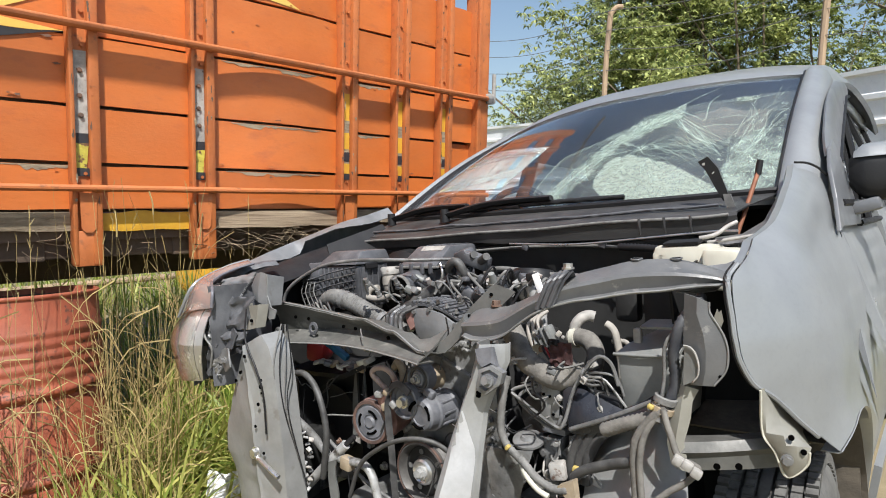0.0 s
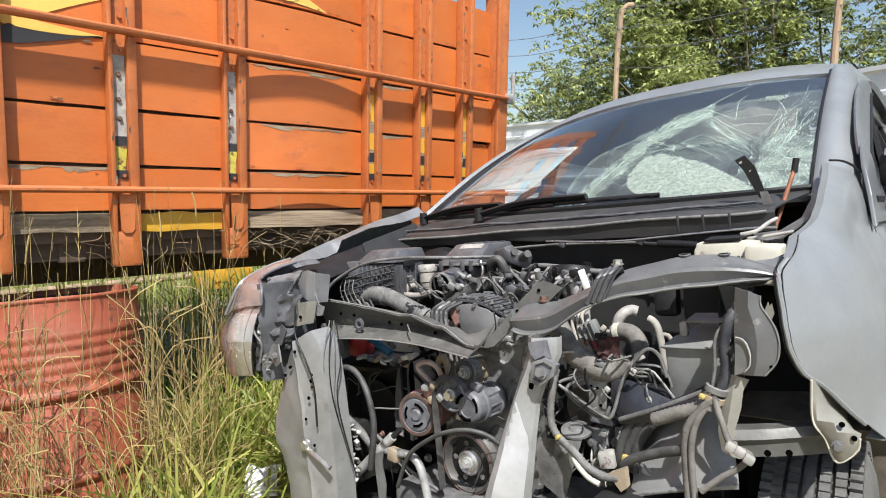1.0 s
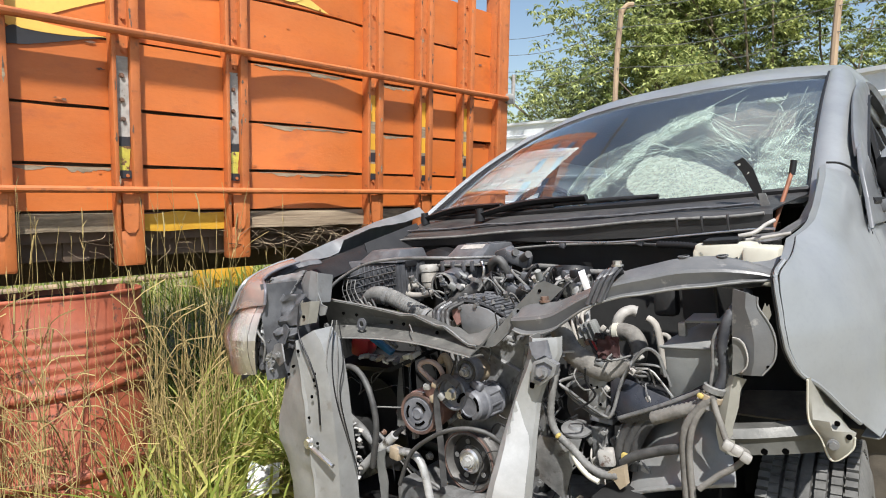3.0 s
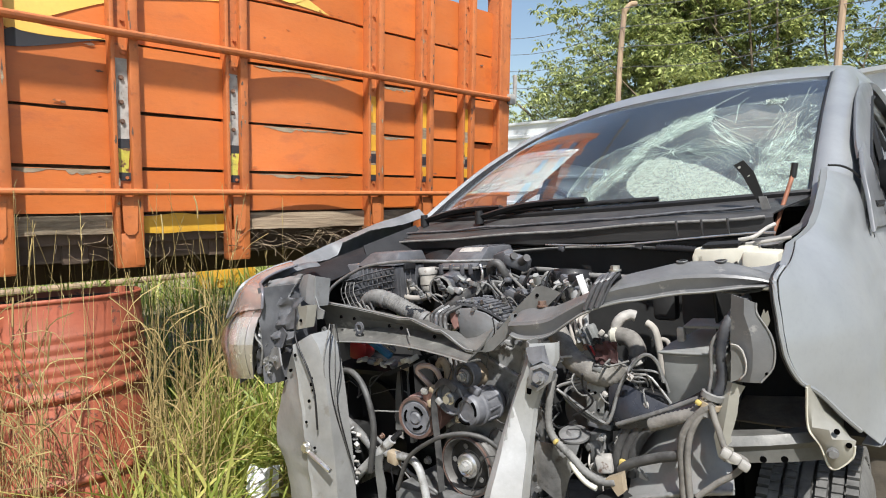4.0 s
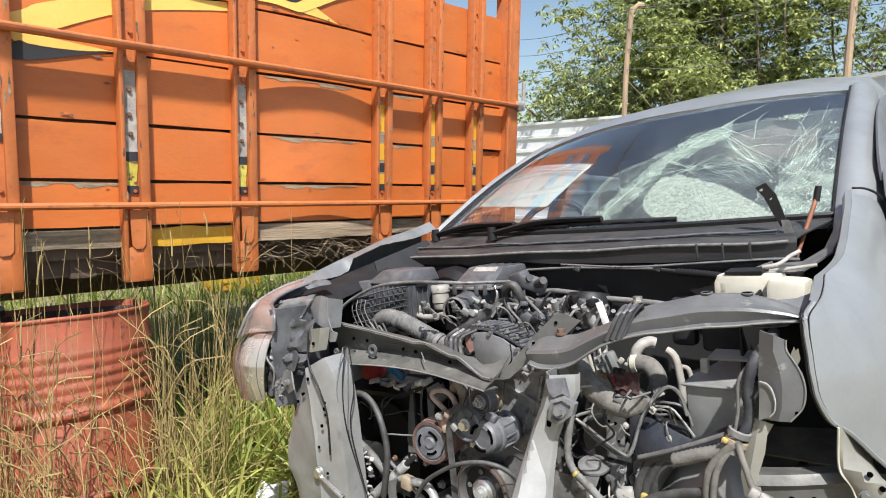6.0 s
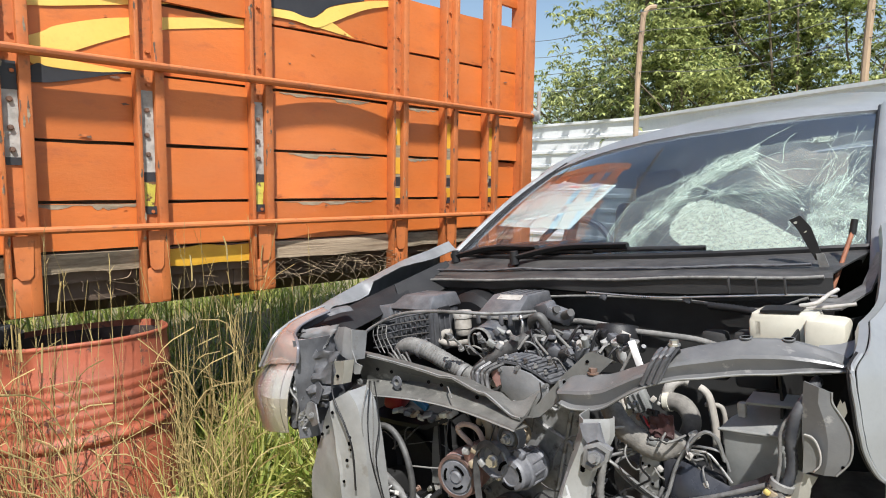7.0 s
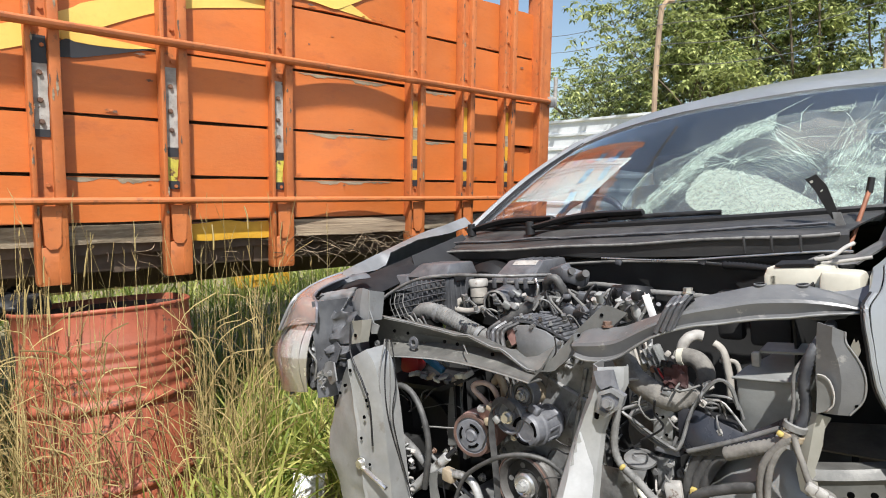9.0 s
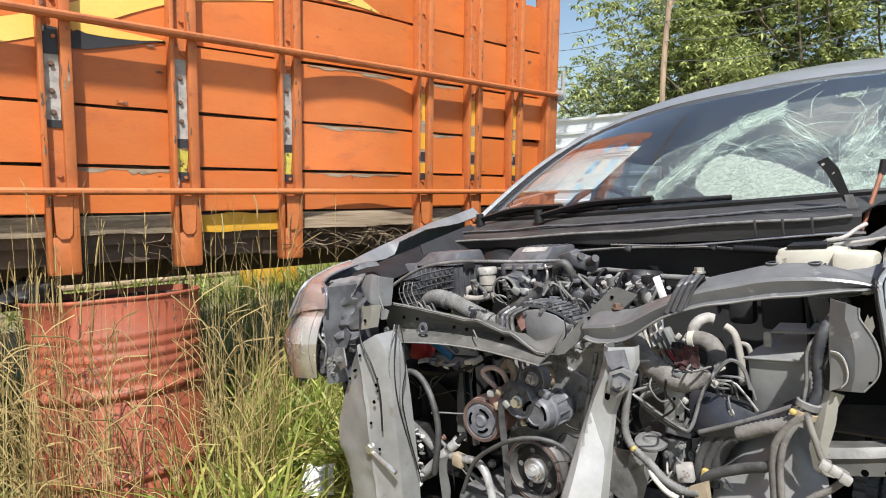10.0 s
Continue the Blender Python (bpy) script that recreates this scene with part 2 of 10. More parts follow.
def leaf_material(name, c1, c2, trans=0.35, rough=0.5):
    """Leaf colour by island, with light coming through."""
    m = bpy.data.materials.new(name)
    m.use_nodes = True
    n, k = m.node_tree.nodes, m.node_tree.links
    b = n["Principled BSDF"]
    g = n.new("ShaderNodeNewGeometry")
    x = n.new("ShaderNodeMix")
    x.data_type = "RGBA"
    x.inputs[6].default_value, x.inputs[7].default_value = rgba(c1), rgba(c2)
    k.new(g.outputs["Random Per Island"], x.inputs[0])
    k.new(x.outputs[2], b.inputs["Base Color"])
    b.inputs["Roughness"].default_value = rough
    tr = n.new("ShaderNodeBsdfTranslucent")
    k.new(x.outputs[2], tr.inputs["Color"])
    mx = n.new("ShaderNodeMixShader")
    mx.inputs[0].default_value = trans
    k.new(b.outputs[0], mx.inputs[1])
    k.new(tr.outputs[0], mx.inputs[2])
    k.new(mx.outputs[0], n["Material Output"].inputs["Surface"])
    return m


M_LEAF = leaf_material("tree_leaf", (0.04, 0.075, 0.016), (0.62, 0.66, 0.26), 0.42, 0.28)
# darker copy of the leaf, painting shade behind the gaps in the crowns
M_LEAF_FAR = leaf_material("far_leaf", (0.035, 0.065, 0.014), (0.40, 0.46, 0.15), 0.4)
M_GRASS = leaf_material("green_grass_blade", (0.10, 0.19, 0.02), (0.50, 0.50, 0.13), 0.4)
M_FIELD = leaf_material("field_grass_blade", (0.16, 0.24, 0.03), (0.46, 0.47, 0.13), 0.4)
M_STRAW = leaf_material("dry_straw", (0.42, 0.32, 0.14), (0.60, 0.50, 0.26), 0.25, 0.7)
# darker copy of the green blade, with the truck's shade in its colour
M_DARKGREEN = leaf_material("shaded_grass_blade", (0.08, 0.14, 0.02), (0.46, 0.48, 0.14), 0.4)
M_ROOT = leaf_material("weathered_straw", (0.07, 0.048, 0.03), (0.33, 0.25, 0.155), 0.1, 0.8)
M_STALK = leaf_material("dry_stalk", (0.22, 0.15, 0.055), (0.50, 0.39, 0.165), 0.2, 0.7)
M_BROAD = leaf_material("broad_grass_blade", (0.22, 0.30, 0.05), (0.58, 0.56, 0.17), 0.45)


def glass_material(name, tint, rough=0.0):
    m = bpy.data.materials.new(name)
    m.use_nodes = True
    b = m.node_tree.nodes["Principled BSDF"]
    b.inputs["Base Color"].default_value = rgba(tint)
    b.inputs["Transmission Weight"].default_value = 1.0
    b.inputs["Roughness"].default_value = rough
    b.inputs["IOR"].default_value = 1.56
    return m


def craze_material(name, c, lo, hi, scale, cell, edge):
    """Crushed laminated glass: a patchy milky film with a fine net of fractures, clear in between."""
    m = bpy.data.materials.new(name)
    m.use_nodes = True
    n, k = m.node_tree.nodes, m.node_tree.links
    b = n["Principled BSDF"]
    b.inputs["Base Color"].default_value = rgba(c)
    b.inputs["Roughness"].default_value = 0.35
    tc = n.new("ShaderNodeTexCoord")
    ns = n.new("ShaderNodeTexNoise")
    ns.inputs["Scale"].default_value, ns.inputs["Detail"].default_value = scale, 6.0
    k.new(tc.outputs["Object"], ns.inputs["Vector"])
    r1 = n.new("ShaderNodeMapRange")
    r1.inputs["From Min"].default_value, r1.inputs["From Max"].default_value = 0.35, 0.68
    r1.inputs["To Min"].default_value, r1.inputs["To Max"].default_value = lo, hi
    k.new(ns.outputs["Fac"], r1.inputs["Value"])
    vo = n.new("ShaderNodeTexVoronoi")
    vo.feature = "DISTANCE_TO_EDGE"
    vo.inputs["Scale"].default_value = cell
    k.new(tc.outputs["Object"], vo.inputs["Vector"])
    r2 = n.new("ShaderNodeMapRange")
    r2.inputs["From Min"].default_value, r2.inputs["From Max"].default_value = 0.0, 0.22
    r2.inputs["To Min"].default_value, r2.inputs["To Max"].default_value = edge, 0.0
    k.new(vo.outputs["Distance"], r2.inputs["Value"])
    ad = n.new("ShaderNodeMath")
    ad.operation, ad.use_clamp = "ADD", True
    k.new(r1.outputs[0], ad.inputs[0])
    k.new(r2.outputs[0], ad.inputs[1])
    tr = n.new("ShaderNodeBsdfTransparent")
    mx = n.new("ShaderNodeMixShader")
    k.new(ad.outputs[0], mx.inputs[0])
    k.new(tr.outputs[0], mx.inputs[1])
    k.new(b.outputs[0], mx.inputs[2])
    k.new(mx.outputs[0], n["Material Output"].inputs["Surface"])
    return m


M_CRAZE = craze_material("crazed_glass", (0.46, 0.52, 0.48), 0.02, 0.13, 9.0, 60.0, 0.02)
# bluish film over the whole glass paints in reflected sky
M_SKYSHEEN = craze_material("sky_sheen_on_glass", (0.46, 0.50, 0.55), 0.025, 0.065, 5.0, 12.0, 0.0)
M_HAZE = craze_material("dusty_glass_plates", (0.42, 0.41, 0.36), 0.08, 0.26, 8.0, 26.0, 0.03)
M_CRAZE_THICK = craze_material("densely_crazed_glass", (0.52, 0.64, 0.55), 0.0, 0.36, 22.0, 120.0, 0.10)
M_CRUSH = craze_material("crushed_glass_film", (0.47, 0.555, 0.465), 0.26, 0.46, 90.0, 200.0, 0.12)
M_GLASS = glass_material("windscreen_glass", (0.70, 0.79, 0.86))
M_DARKGLASS = glass_material("tinted_side_glass", (0.30, 0.33, 0.33))
M_LENS = glass_material("lamp_lens", (0.94, 0.94, 0.93), 0.06)


# ---------------- mesh helpers ----------------
def part(name, bm, material, parent=None, label="", sharp=35):
    """Links a bmesh as one mesh object under a thing or part."""
    me = bpy.data.meshes.new(name)
    bmesh.ops.recalc_face_normals(bm, faces=bm.faces[:])
    for f in bm.faces:
        f.smooth = True
    bm.to_mesh(me)
    bm.free()
    me.set_sharp_from_angle(angle=radians(sharp))
    me.materials.append(material)
    ob = new(name, me)
    if parent:
        ob.parent = parent
    if label:
        ob["label"] = label
    return ob


def thing(name, m=None, label="", category="", group="", kind=""):
    ob = new(name)
    ob.empty_display_size = 0.1
    if m is not None:
        ob.matrix_world = m
    return tagged(ob, label, category, group, kind)


def box(bm, c, s, rot=(0, 0, 0), bevel=0.0, seg=2):
    r = bmesh.ops.create_cube(bm, size=1.0, matrix=Matrix.LocRotScale(c, Euler([radians(a) for a in rot]), s))
    if bevel:
        es = list({e for v in r["verts"] for e in v.link_edges})
        bmesh.ops.bevel(bm, geom=es, offset=bevel, segments=seg, profile=0.5, affect="EDGES")
    return bm


def cyl(bm, p0, p1, r0, r1=None, n=20, caps=True):
    p0, p1 = Vector(p0), Vector(p1)
    d = p1 - p0
    m = Matrix.Translation((p0 + p1) / 2) @ d.to_track_quat("Z", "Y").to_matrix().to_4x4()
    bmesh.ops.create_cone(bm, cap_ends=caps, segments=n, radius1=r0, radius2=r0 if r1 is None else r1, depth=d.length, matrix=m)
    return bm


def turned(bm, p0, axis, prof, n=28, ring=False):
    """A turned body: prof is a list of (distance along the axis, radius); ring closes the profile on itself."""
    axis = Vector(axis).normalized()
    q = axis.to_track_quat("Z", "Y")
    rings = []
    for h, r in prof:
        rings.append([bm.verts.new(Vector(p0) + q @ Vector((r * math.cos(2 * math.pi * i / n), r * math.sin(2 * math.pi * i / n), h))) for i in range(n)])
    for a, b in zip(rings, rings[1:] + (rings[:1] if ring else [])):
        for i in range(n):
            bm.faces.new((a[i], a[(i + 1) % n], b[(i + 1) % n], b[i]))
    if not ring:
        bm.faces.new(rings[0])
        bm.faces.new(rings[-1])
    return bm


def spline(pts, steps=6):
    """Catmull-Rom points through pts."""
    p = [Vector(q) for q in pts]
    p = [2 * p[0] - p[1]] + p + [2 * p[-1] - p[-2]]
    out = []
    for i in range(1, len(p) - 2):
        a, b, c, d = p[i - 1:i + 3]
        for k in range(steps):
            t = k / steps
            out.append(0.5 * (2 * b + (c - a) * t + (2 * a - 5 * b + 4 * c - d) * t * t + (3 * b - a - 3 * c + d) * t ** 3))
    out.append(p[-2])
    return out


def tube(bm, pts, r, n=8, steps=6, ridges=0.0, flat=1.0):
    """A pipe along a smooth line; ridges makes a corrugated sleeve; flat squeezes it to a band."""
    line = spline(pts, steps)
    if ridges:
        total = sum((b - a).length for a, b in zip(line, line[1:]))
        count = max(8, int(total / 0.0045))
        dense, acc = [], 0.0
        seg = [0.0]
        for a, b in zip(line, line[1:]):
            seg.append(seg[-1] + (b - a).length)
        j = 0
        for i in range(count + 1):
            s = total * i / count
            while j < len(line) - 2 and seg[j + 1] < s:
                j += 1
            f = (s - seg[j]) / max(1e-9, seg[j + 1] - seg[j])
            dense.append(line[j].lerp(line[j + 1], min(1.0, f)))
        line = dense
    up = Vector((0.13, 0.31, 0.94))
    rings = []
    for i, p in enumerate(line):
        d = (line[min(i + 1, len(line) - 1)] - line[max(i - 1, 0)]).normalized()
        x = up.cross(d)
        if x.length < 0.05:
            x = Vector((1, 0, 0)).cross(d)
        x.normalize()
        y = d.cross(x)
        rr = r * (1 + (ridges if i % 2 else -ridges))
        rings.append([bm.verts.new(p + rr * (x * math.cos(2 * math.pi * k / n) * flat + y * math.sin(2 * math.pi * k / n))) for k in range(n)])
    for a, b in zip(rings, rings[1:]):
        for k in range(n):
            bm.faces.new((a[k], a[(k + 1) % n], b[(k + 1) % n], b[k]))
    bm.faces.new(rings[0])
    bm.faces.new(rings[-1])
    return bm


def plate(bm, pts, th, bevel=0.0):
    """A flat or bent outline with thickness th along its normal."""
    vs = [bm.verts.new(p) for p in pts]
    f = bm.faces.new(vs)
    f.normal_update()
    nrm = f.normal.copy()
    e = bmesh.ops.extrude_face_region(bm, geom=[f])
    for v in e["geom"]:
        if isinstance(v, bmesh.types.BMVert):
            v.co += nrm * th
    return bm


def sheet(bm, rows, th=0.0, close=False):
    """A skin through rows of points (all of one length), thickened by th."""
    grid = [[bm.verts.new(p) for p in row] for row in rows]
    fs = []
    for a, b in zip(grid, grid[1:]):
        for i in range(len(a) - 1 + (1 if close else 0)):
            j = (i + 1) % len(a)
            fs.append(bm.faces.new((a[i], a[j], b[j], b[i])))
    if th:
        bmesh.ops.recalc_face_normals(bm, faces=fs)
        bmesh.ops.solidify(bm, geom=fs, thickness=th)
    return bm



def bolt(bm, p, axis, r=0.008, h=0.006):
    a = Vector(axis).normalized()
    cyl(bm, Vector(p), Vector(p) + a * h * 0.5, r * 1.35, n=12)
    cyl(bm, Vector(p) + a * h * 0.5, Vector(p) + a * h * 1.6, r, n=6)
    return bm


def nb(*a):
    return noise.noise(Vector(a))


# ---------------- ground ----------------
def ground_z(x, y):
    """Low rise under the car, a shallow dip under the truck and drum."""
    dip = -0.11 / (1 + math.exp(max(-30.0, min(30.0, (x + 0.75 + 0.25 * (y - 2.2)) * 6))))
    near = max(0.0, 1 - math.hypot(x, y - 3) / 12)
    return dip * near * 1.2 + 0.03 * nb(x * 0.9, y * 0.9, 0.3) * near


def build_ground():
    bm = bmesh.new()
    def coords(lo, hi, fine_lo, fine_hi, step):
        inner = list(np.arange(fine_lo, fine_hi + 1e-6, step))
        return [lo, lo * 0.3, lo * 0.1] + inner + [hi * 0.1, hi * 0.3, hi]
    xs = coords(-600, 600, -9, 9, 0.3)
    ys = coords(-600, 600, -4, 14, 0.3)
    sheet(bm, [[(x, y, ground_z(x, y)) for x in xs] for y in ys])
    return tagged(part("ground", bm, M_SOIL), "dry soil with straw litter under the grass", "ground", kind="structure")


build_ground()

# ---------------- orange truck body ----------------
T_ANG = radians(45.2)
truck_m = Matrix(((math.sin(T_ANG), -math.cos(T_ANG), 0, -1.31), (math.cos(T_ANG), math.sin(T_ANG), 0, 2.254), (0, 0, 1, 0), (0, 0, 0, 1)))
# truck frame: x along the side to its rear end, y into the body, z up; the side's face lies at y = 0.06
truck = thing("truck", truck_m, "orange wooden-sided cargo truck with yellow flame paint in tall grass", "truck")
S0, S1, FACE = -4.2, 2.18, 0.06
POSTS = [-3.85, -3.4, -2.95, -2.45, -1.95, -1.48, -1.0, -0.40, 0.015, 0.45, 1.185, 1.53, 1.855]
JOINTS = [1.06, 1.235, 1.445, 1.70, 1.962, 2.225]


def bulge(s):
    """Planks between two far posts bow outwards."""
    return 0.032 * max(0.0, math.sin((s - 0.45) / 0.735 * math.pi)) ** 1.0 if 0.45 < s < 1.185 else 0.0


rng = random.Random(5)
edges = [S0] + POSTS + [S1]
for a, b in zip(edges, edges[1:]):
    if b - a < 0.05:
        continue
    tiers = list(zip(JOINTS, JOINTS[1:]))
    for j, (z0, z1) in enumerate(tiers):
        if j == 0:
            z0 += 0.0
        bm = bmesh.new()
        w, h = b - a, z1 - z0 - 0.010
        tilt = rng.uniform(-0.003, 0.003)
        steps = 10 if a > 0.4 and b < 1.2 else 4
        rows = []
        for i in range(steps + 1):
            s = a + w * i / steps
            y = -bulge(s) + rng.uniform(-0.0008, 0.0008)
            rows.append([(s - a, y, -h + rng.uniform(0, 0.002)), (s - a, y + tilt, -h * 0.5), (s - a, y, -rng.uniform(0, 0.003))])
        sheet(bm, rows, 0.022)
        pl = part("plank", bm, M_ORANGE, truck)
        pl.location = (a, FACE + rng.uniform(-0.002, 0.003), z1 - 0.003)
        # bare strip where the paint has split off along the upper edge
        if j in (0, 1, 2) and a > -1.2 and b < 1.6 and rng.random() < 0.75:
            bm = bmesh.new()
            x0 = w * rng.uniform(0.02, 0.2)
            x1 = w * rng.uniform(0.7, 0.98)
            top, bot = [], []
            kk = 40
            for i in range(kk + 1):
                x = x0 + (x1 - x0) * i / kk
                env = math.sin(math.pi * i / kk) ** 0.6
                y = -bulge(a + x) - 0.0015
                top.append((x, y, -0.003))
                bot.append((x, y, -0.005 - env * max(0.002, 0.010 + 0.022 * nb(x * 9, j, a) + 0.012 * nb(x * 60, j, a))))
            sheet(bm, [top, bot], 0.001)
            st = part("bare_strip", bm, M_GREYWOOD, truck, "bare grey wood where paint flaked off")
            st.location = pl.location

# dark sheet added behind the planks, as painted shade in their gaps
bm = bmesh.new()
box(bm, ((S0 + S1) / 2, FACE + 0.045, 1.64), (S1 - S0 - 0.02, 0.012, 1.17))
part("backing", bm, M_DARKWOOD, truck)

# upper slotted boards with open gaps between them
for a, b in zip(edges, edges[1:]):
    for z0, z1 in ((2.335, 2.50), (2.62, 2.80)):
        bm = bmesh.new()
        box(bm, ((a + b) / 2, FACE + 0.012, (z0 + z1) / 2), (b - a, 0.024, z1 - z0), bevel=0.003)
        part("plank", bm, M_ORANGE, truck)


def build_post(s, narrow=False):
    w = 0.098
    bm = bmesh.new()
    # a pressed channel: two flanges and a recessed web
    for x in (-w / 2 + 0.008, w / 2 - 0.017):
        wd = 0.016 if x < 0 else 0.034
        box(bm, (x, 0.030, 1.83), (wd, 0.055, 1.93), bevel=0.004)
    box(bm, (0, 0.040, 1.83), (w - 0.03, 0.02, 1.93))
    box(bm, (0.0, 0.030, 0.925), (w - 0.004, 0.05, 0.13), bevel=0.003)
    # hinge strap over the web at the foot
    plate(bm, [(-0.028, 0.006, 1.13), (0.03, 0.006, 1.13), (0.024, 0.004, 1.0), (0.012, 0.003, 0.985), (-0.012, 0.003, 0.985), (-0.024, 0.004, 1.0)], -0.006)
    for z in (0.90, 1.02, 1.10, 1.2, 1.66, 1.78, 2.02, 2.2):
        bolt(bm, (0.0, 0.03, z), (0, -1, 0), 0.007, 0.006)
    ob = part("post", bm, M_POST, truck)
    ob.location = (s, 0, 0)
    return ob


for i, s in enumerate(POSTS):
    build_post(s)
    # painted and taped web between the flanges
    if s > -1.2:
        yellow = s > 1.0
        segs = [(1.51, 1.64, M_GREYTAPE), (1.345, 1.51, M_GREYTAPE), (1.31, 1.345, M_BLACKPAINT), (1.22, 1.31, M_REFLECT), (1.19, 1.22, M_BLACKPAINT)]
        if yellow:
            segs = [(1.50, 1.63, M_YELLOW), (1.24, 1.50, M_GREYWOOD), (1.36, 1.44, M_YELLOW), (1.30, 1.345, M_BLACKPAINT), (1.235, 1.29, M_YELLOW), (1.21, 1.24, M_BLACKPAINT)]
        if s < -0.3:
            segs = [(1.385, 1.62, M_GREYTAPE), (1.60, 1.69, M_BLACKPAINT), (1.36, 1.385, M_BLACKPAINT)]
        for n_, (z0, z1, mat) in enumerate(segs):
            # worn outlines: each strip is cut and rubbed unevenly, the yellow ones taper
            bm = bmesh.new()
            dy = 0.0275 - 0.0006 * n_
            left, right = [], []
            for q in range(9):
                z = z0 + (z1 - z0) * q / 8
                wl = 0.006 * nb(z * 55, s * 7, 1.0) if mat is not M_BLACKPAINT else 0.004 * nb(z * 70, s * 5, 4.0)
                taper = 0.008 * (1 - q / 8) if mat is M_REFLECT else 0.0
                left.append((s - 0.034 + abs(wl) + taper * 0.4, dy, z))
                right.append((s + 0.014 - abs(wl) * 0.8 - taper, dy, z + 0.003 * nb(z * 30, s, 2.0)))
            sheet(bm, [left, right], 0.001)
            part("tape_strip", bm, mat, truck)
        if not yellow:
            for z in (1.41, 1.48, 1.57):
                bm = bmesh.new()
                bolt(bm, (s - 0.010 + 0.004 * nb(z * 9, s, 1), 0.026, z), (0, -1, 0), 0.007, 0.006)
                part("strip_bolt", bm, M_RUSTY, truck)
# corner post
bm = bmesh.new()
box(bm, (2.15, 0.05, 1.85), (0.10, 0.11, 1.95), bevel=0.008)
box(bm, (2.11, -0.005, 1.85), (0.03, 0.02, 1.95), bevel=0.003)
part("corner_post", bm, M_POST, truck)
bm = bmesh.new()
box(bm, (2.20, 0.0, 1.72), (0.05, 0.06, 0.06), bevel=0.006)
cyl(bm, (2.24, -0.01, 1.70), (2.24, -0.01, 1.87), 0.012, n=10)
part("latch", bm, M_GREYTAPE, truck)

# flaked spots in the paint, bare or rusty, along joints and posts
cr2 = random.Random(31)
for k in range(260):
    s = cr2.uniform(-0.75, 2.1)
    on_post = k % 5 < 3
    if on_post:
        s = cr2.choice([p for p in POSTS if p > -1.1]) + cr2.choice([-0.044, -0.040, -0.036, 0.018, 0.036]) + cr2.uniform(-0.005, 0.005)
        z, y = cr2.uniform(0.95, 2.2), 0.0018
        rx, rz = cr2.uniform(0.002, 0.006), cr2.uniform(0.005, 0.026)
    else:
        z = cr2.choice(JOINTS[1:5]) + cr2.choice([cr2.uniform(-0.03, -0.012), cr2.uniform(0.008, 0.03), cr2.uniform(-0.12, 0.12)])
        if min(abs(s - p) for p in POSTS) < 0.06 or min(abs(z - q) for q in JOINTS) < 0.012:
            continue
        y = FACE - 0.0042 - bulge(s)
        rx, rz = cr2.uniform(0.004, 0.022), cr2.uniform(0.002, 0.006)
    bm = bmesh.new()
    n = 13
    plate(bm, [(s + rx * math.cos(6.283 * i / n) * cr2.uniform(0.4, 1.25), y, z + rz * math.sin(6.283 * i / n) * cr2.uniform(0.4, 1.25)) for i in range(n)], 0.0006)
    part("paint_chip", bm, cr2.choice([M_RUSTY, M_RUSTY, M_DARKWOOD, M_POST, M_GREYWOOD] if on_post else [M_RUSTY, M_POST, M_POST]), truck)

# two long pipes along the side
for z, r, sag in ((1.722, 0.0155, 0.012), (1.147, 0.0125, 0.004)):
    bm = bmesh.new()
    pts = [(s, -0.014 - 0.004 * abs(nb(s, z, 2.0)), z + sag * nb(s * 0.8, z, 5.0)) for s in np.linspace(S0, 2.2, 15)]
    tube(bm, pts, r, 10, 4)
    part("side_pipe", bm, M_POST, truck)
    # short welds where the pipe meets each post
    for s in POSTS:
        bm = bmesh.new()
        box(bm, (s + 0.030, -0.002, z - 0.002), (0.022, 0.012, 0.024), (0, 12, 0), bevel=0.004)
        part("pipe_weld", bm, M_POST, truck)

# foot boards under the planks, one painted yellow, one split and bare
for a, b in zip(edges, edges[1:]):
    if b - a < 0.05:
        continue
    mat, z0 = (M_YELLOW, 0.985) if (0.0 < a < 0.1) else (M_WOOD, 0.985) if 0.4 < a < 0.5 else (M_GREYWOOD, 0.99)
    bm = bmesh.new()
    nseg = 12
    rows = []
    for i in range(nseg + 1):
        s = a + 0.04 + (b - a - 0.08) * i / nseg
        y = FACE - 0.012 - bulge(s)
        rows.append([(s, y, z0 + 0.006 * nb(s * 9, 1, a)), (s, y - 0.003, (z0 + 1.055) / 2 + 0.004 * nb(s * 14, 4, a)), (s, y, 1.056 + (0.012 * nb(s * 7, 8, 2) if mat is M_YELLOW else 0.003))])
    sheet(bm, rows, 0.03)
    part("foot_board", bm, mat, truck)

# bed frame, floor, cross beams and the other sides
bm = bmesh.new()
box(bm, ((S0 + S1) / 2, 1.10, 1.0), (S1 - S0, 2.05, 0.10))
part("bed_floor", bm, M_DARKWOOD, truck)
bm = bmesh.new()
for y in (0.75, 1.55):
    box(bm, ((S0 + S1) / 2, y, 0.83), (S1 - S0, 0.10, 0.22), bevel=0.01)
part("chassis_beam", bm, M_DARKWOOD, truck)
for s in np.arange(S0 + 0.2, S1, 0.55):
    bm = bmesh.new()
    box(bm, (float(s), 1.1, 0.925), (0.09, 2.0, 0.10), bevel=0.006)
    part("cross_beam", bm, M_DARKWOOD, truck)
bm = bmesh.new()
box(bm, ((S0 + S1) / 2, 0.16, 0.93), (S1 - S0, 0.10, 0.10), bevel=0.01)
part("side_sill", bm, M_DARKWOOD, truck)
bm = bmesh.new()
box(bm, ((S0 + S1) / 2, 2.15, 1.85), (S1 - S0, 0.05, 1.7))
part("far_side", bm, M_ORANGE, truck)
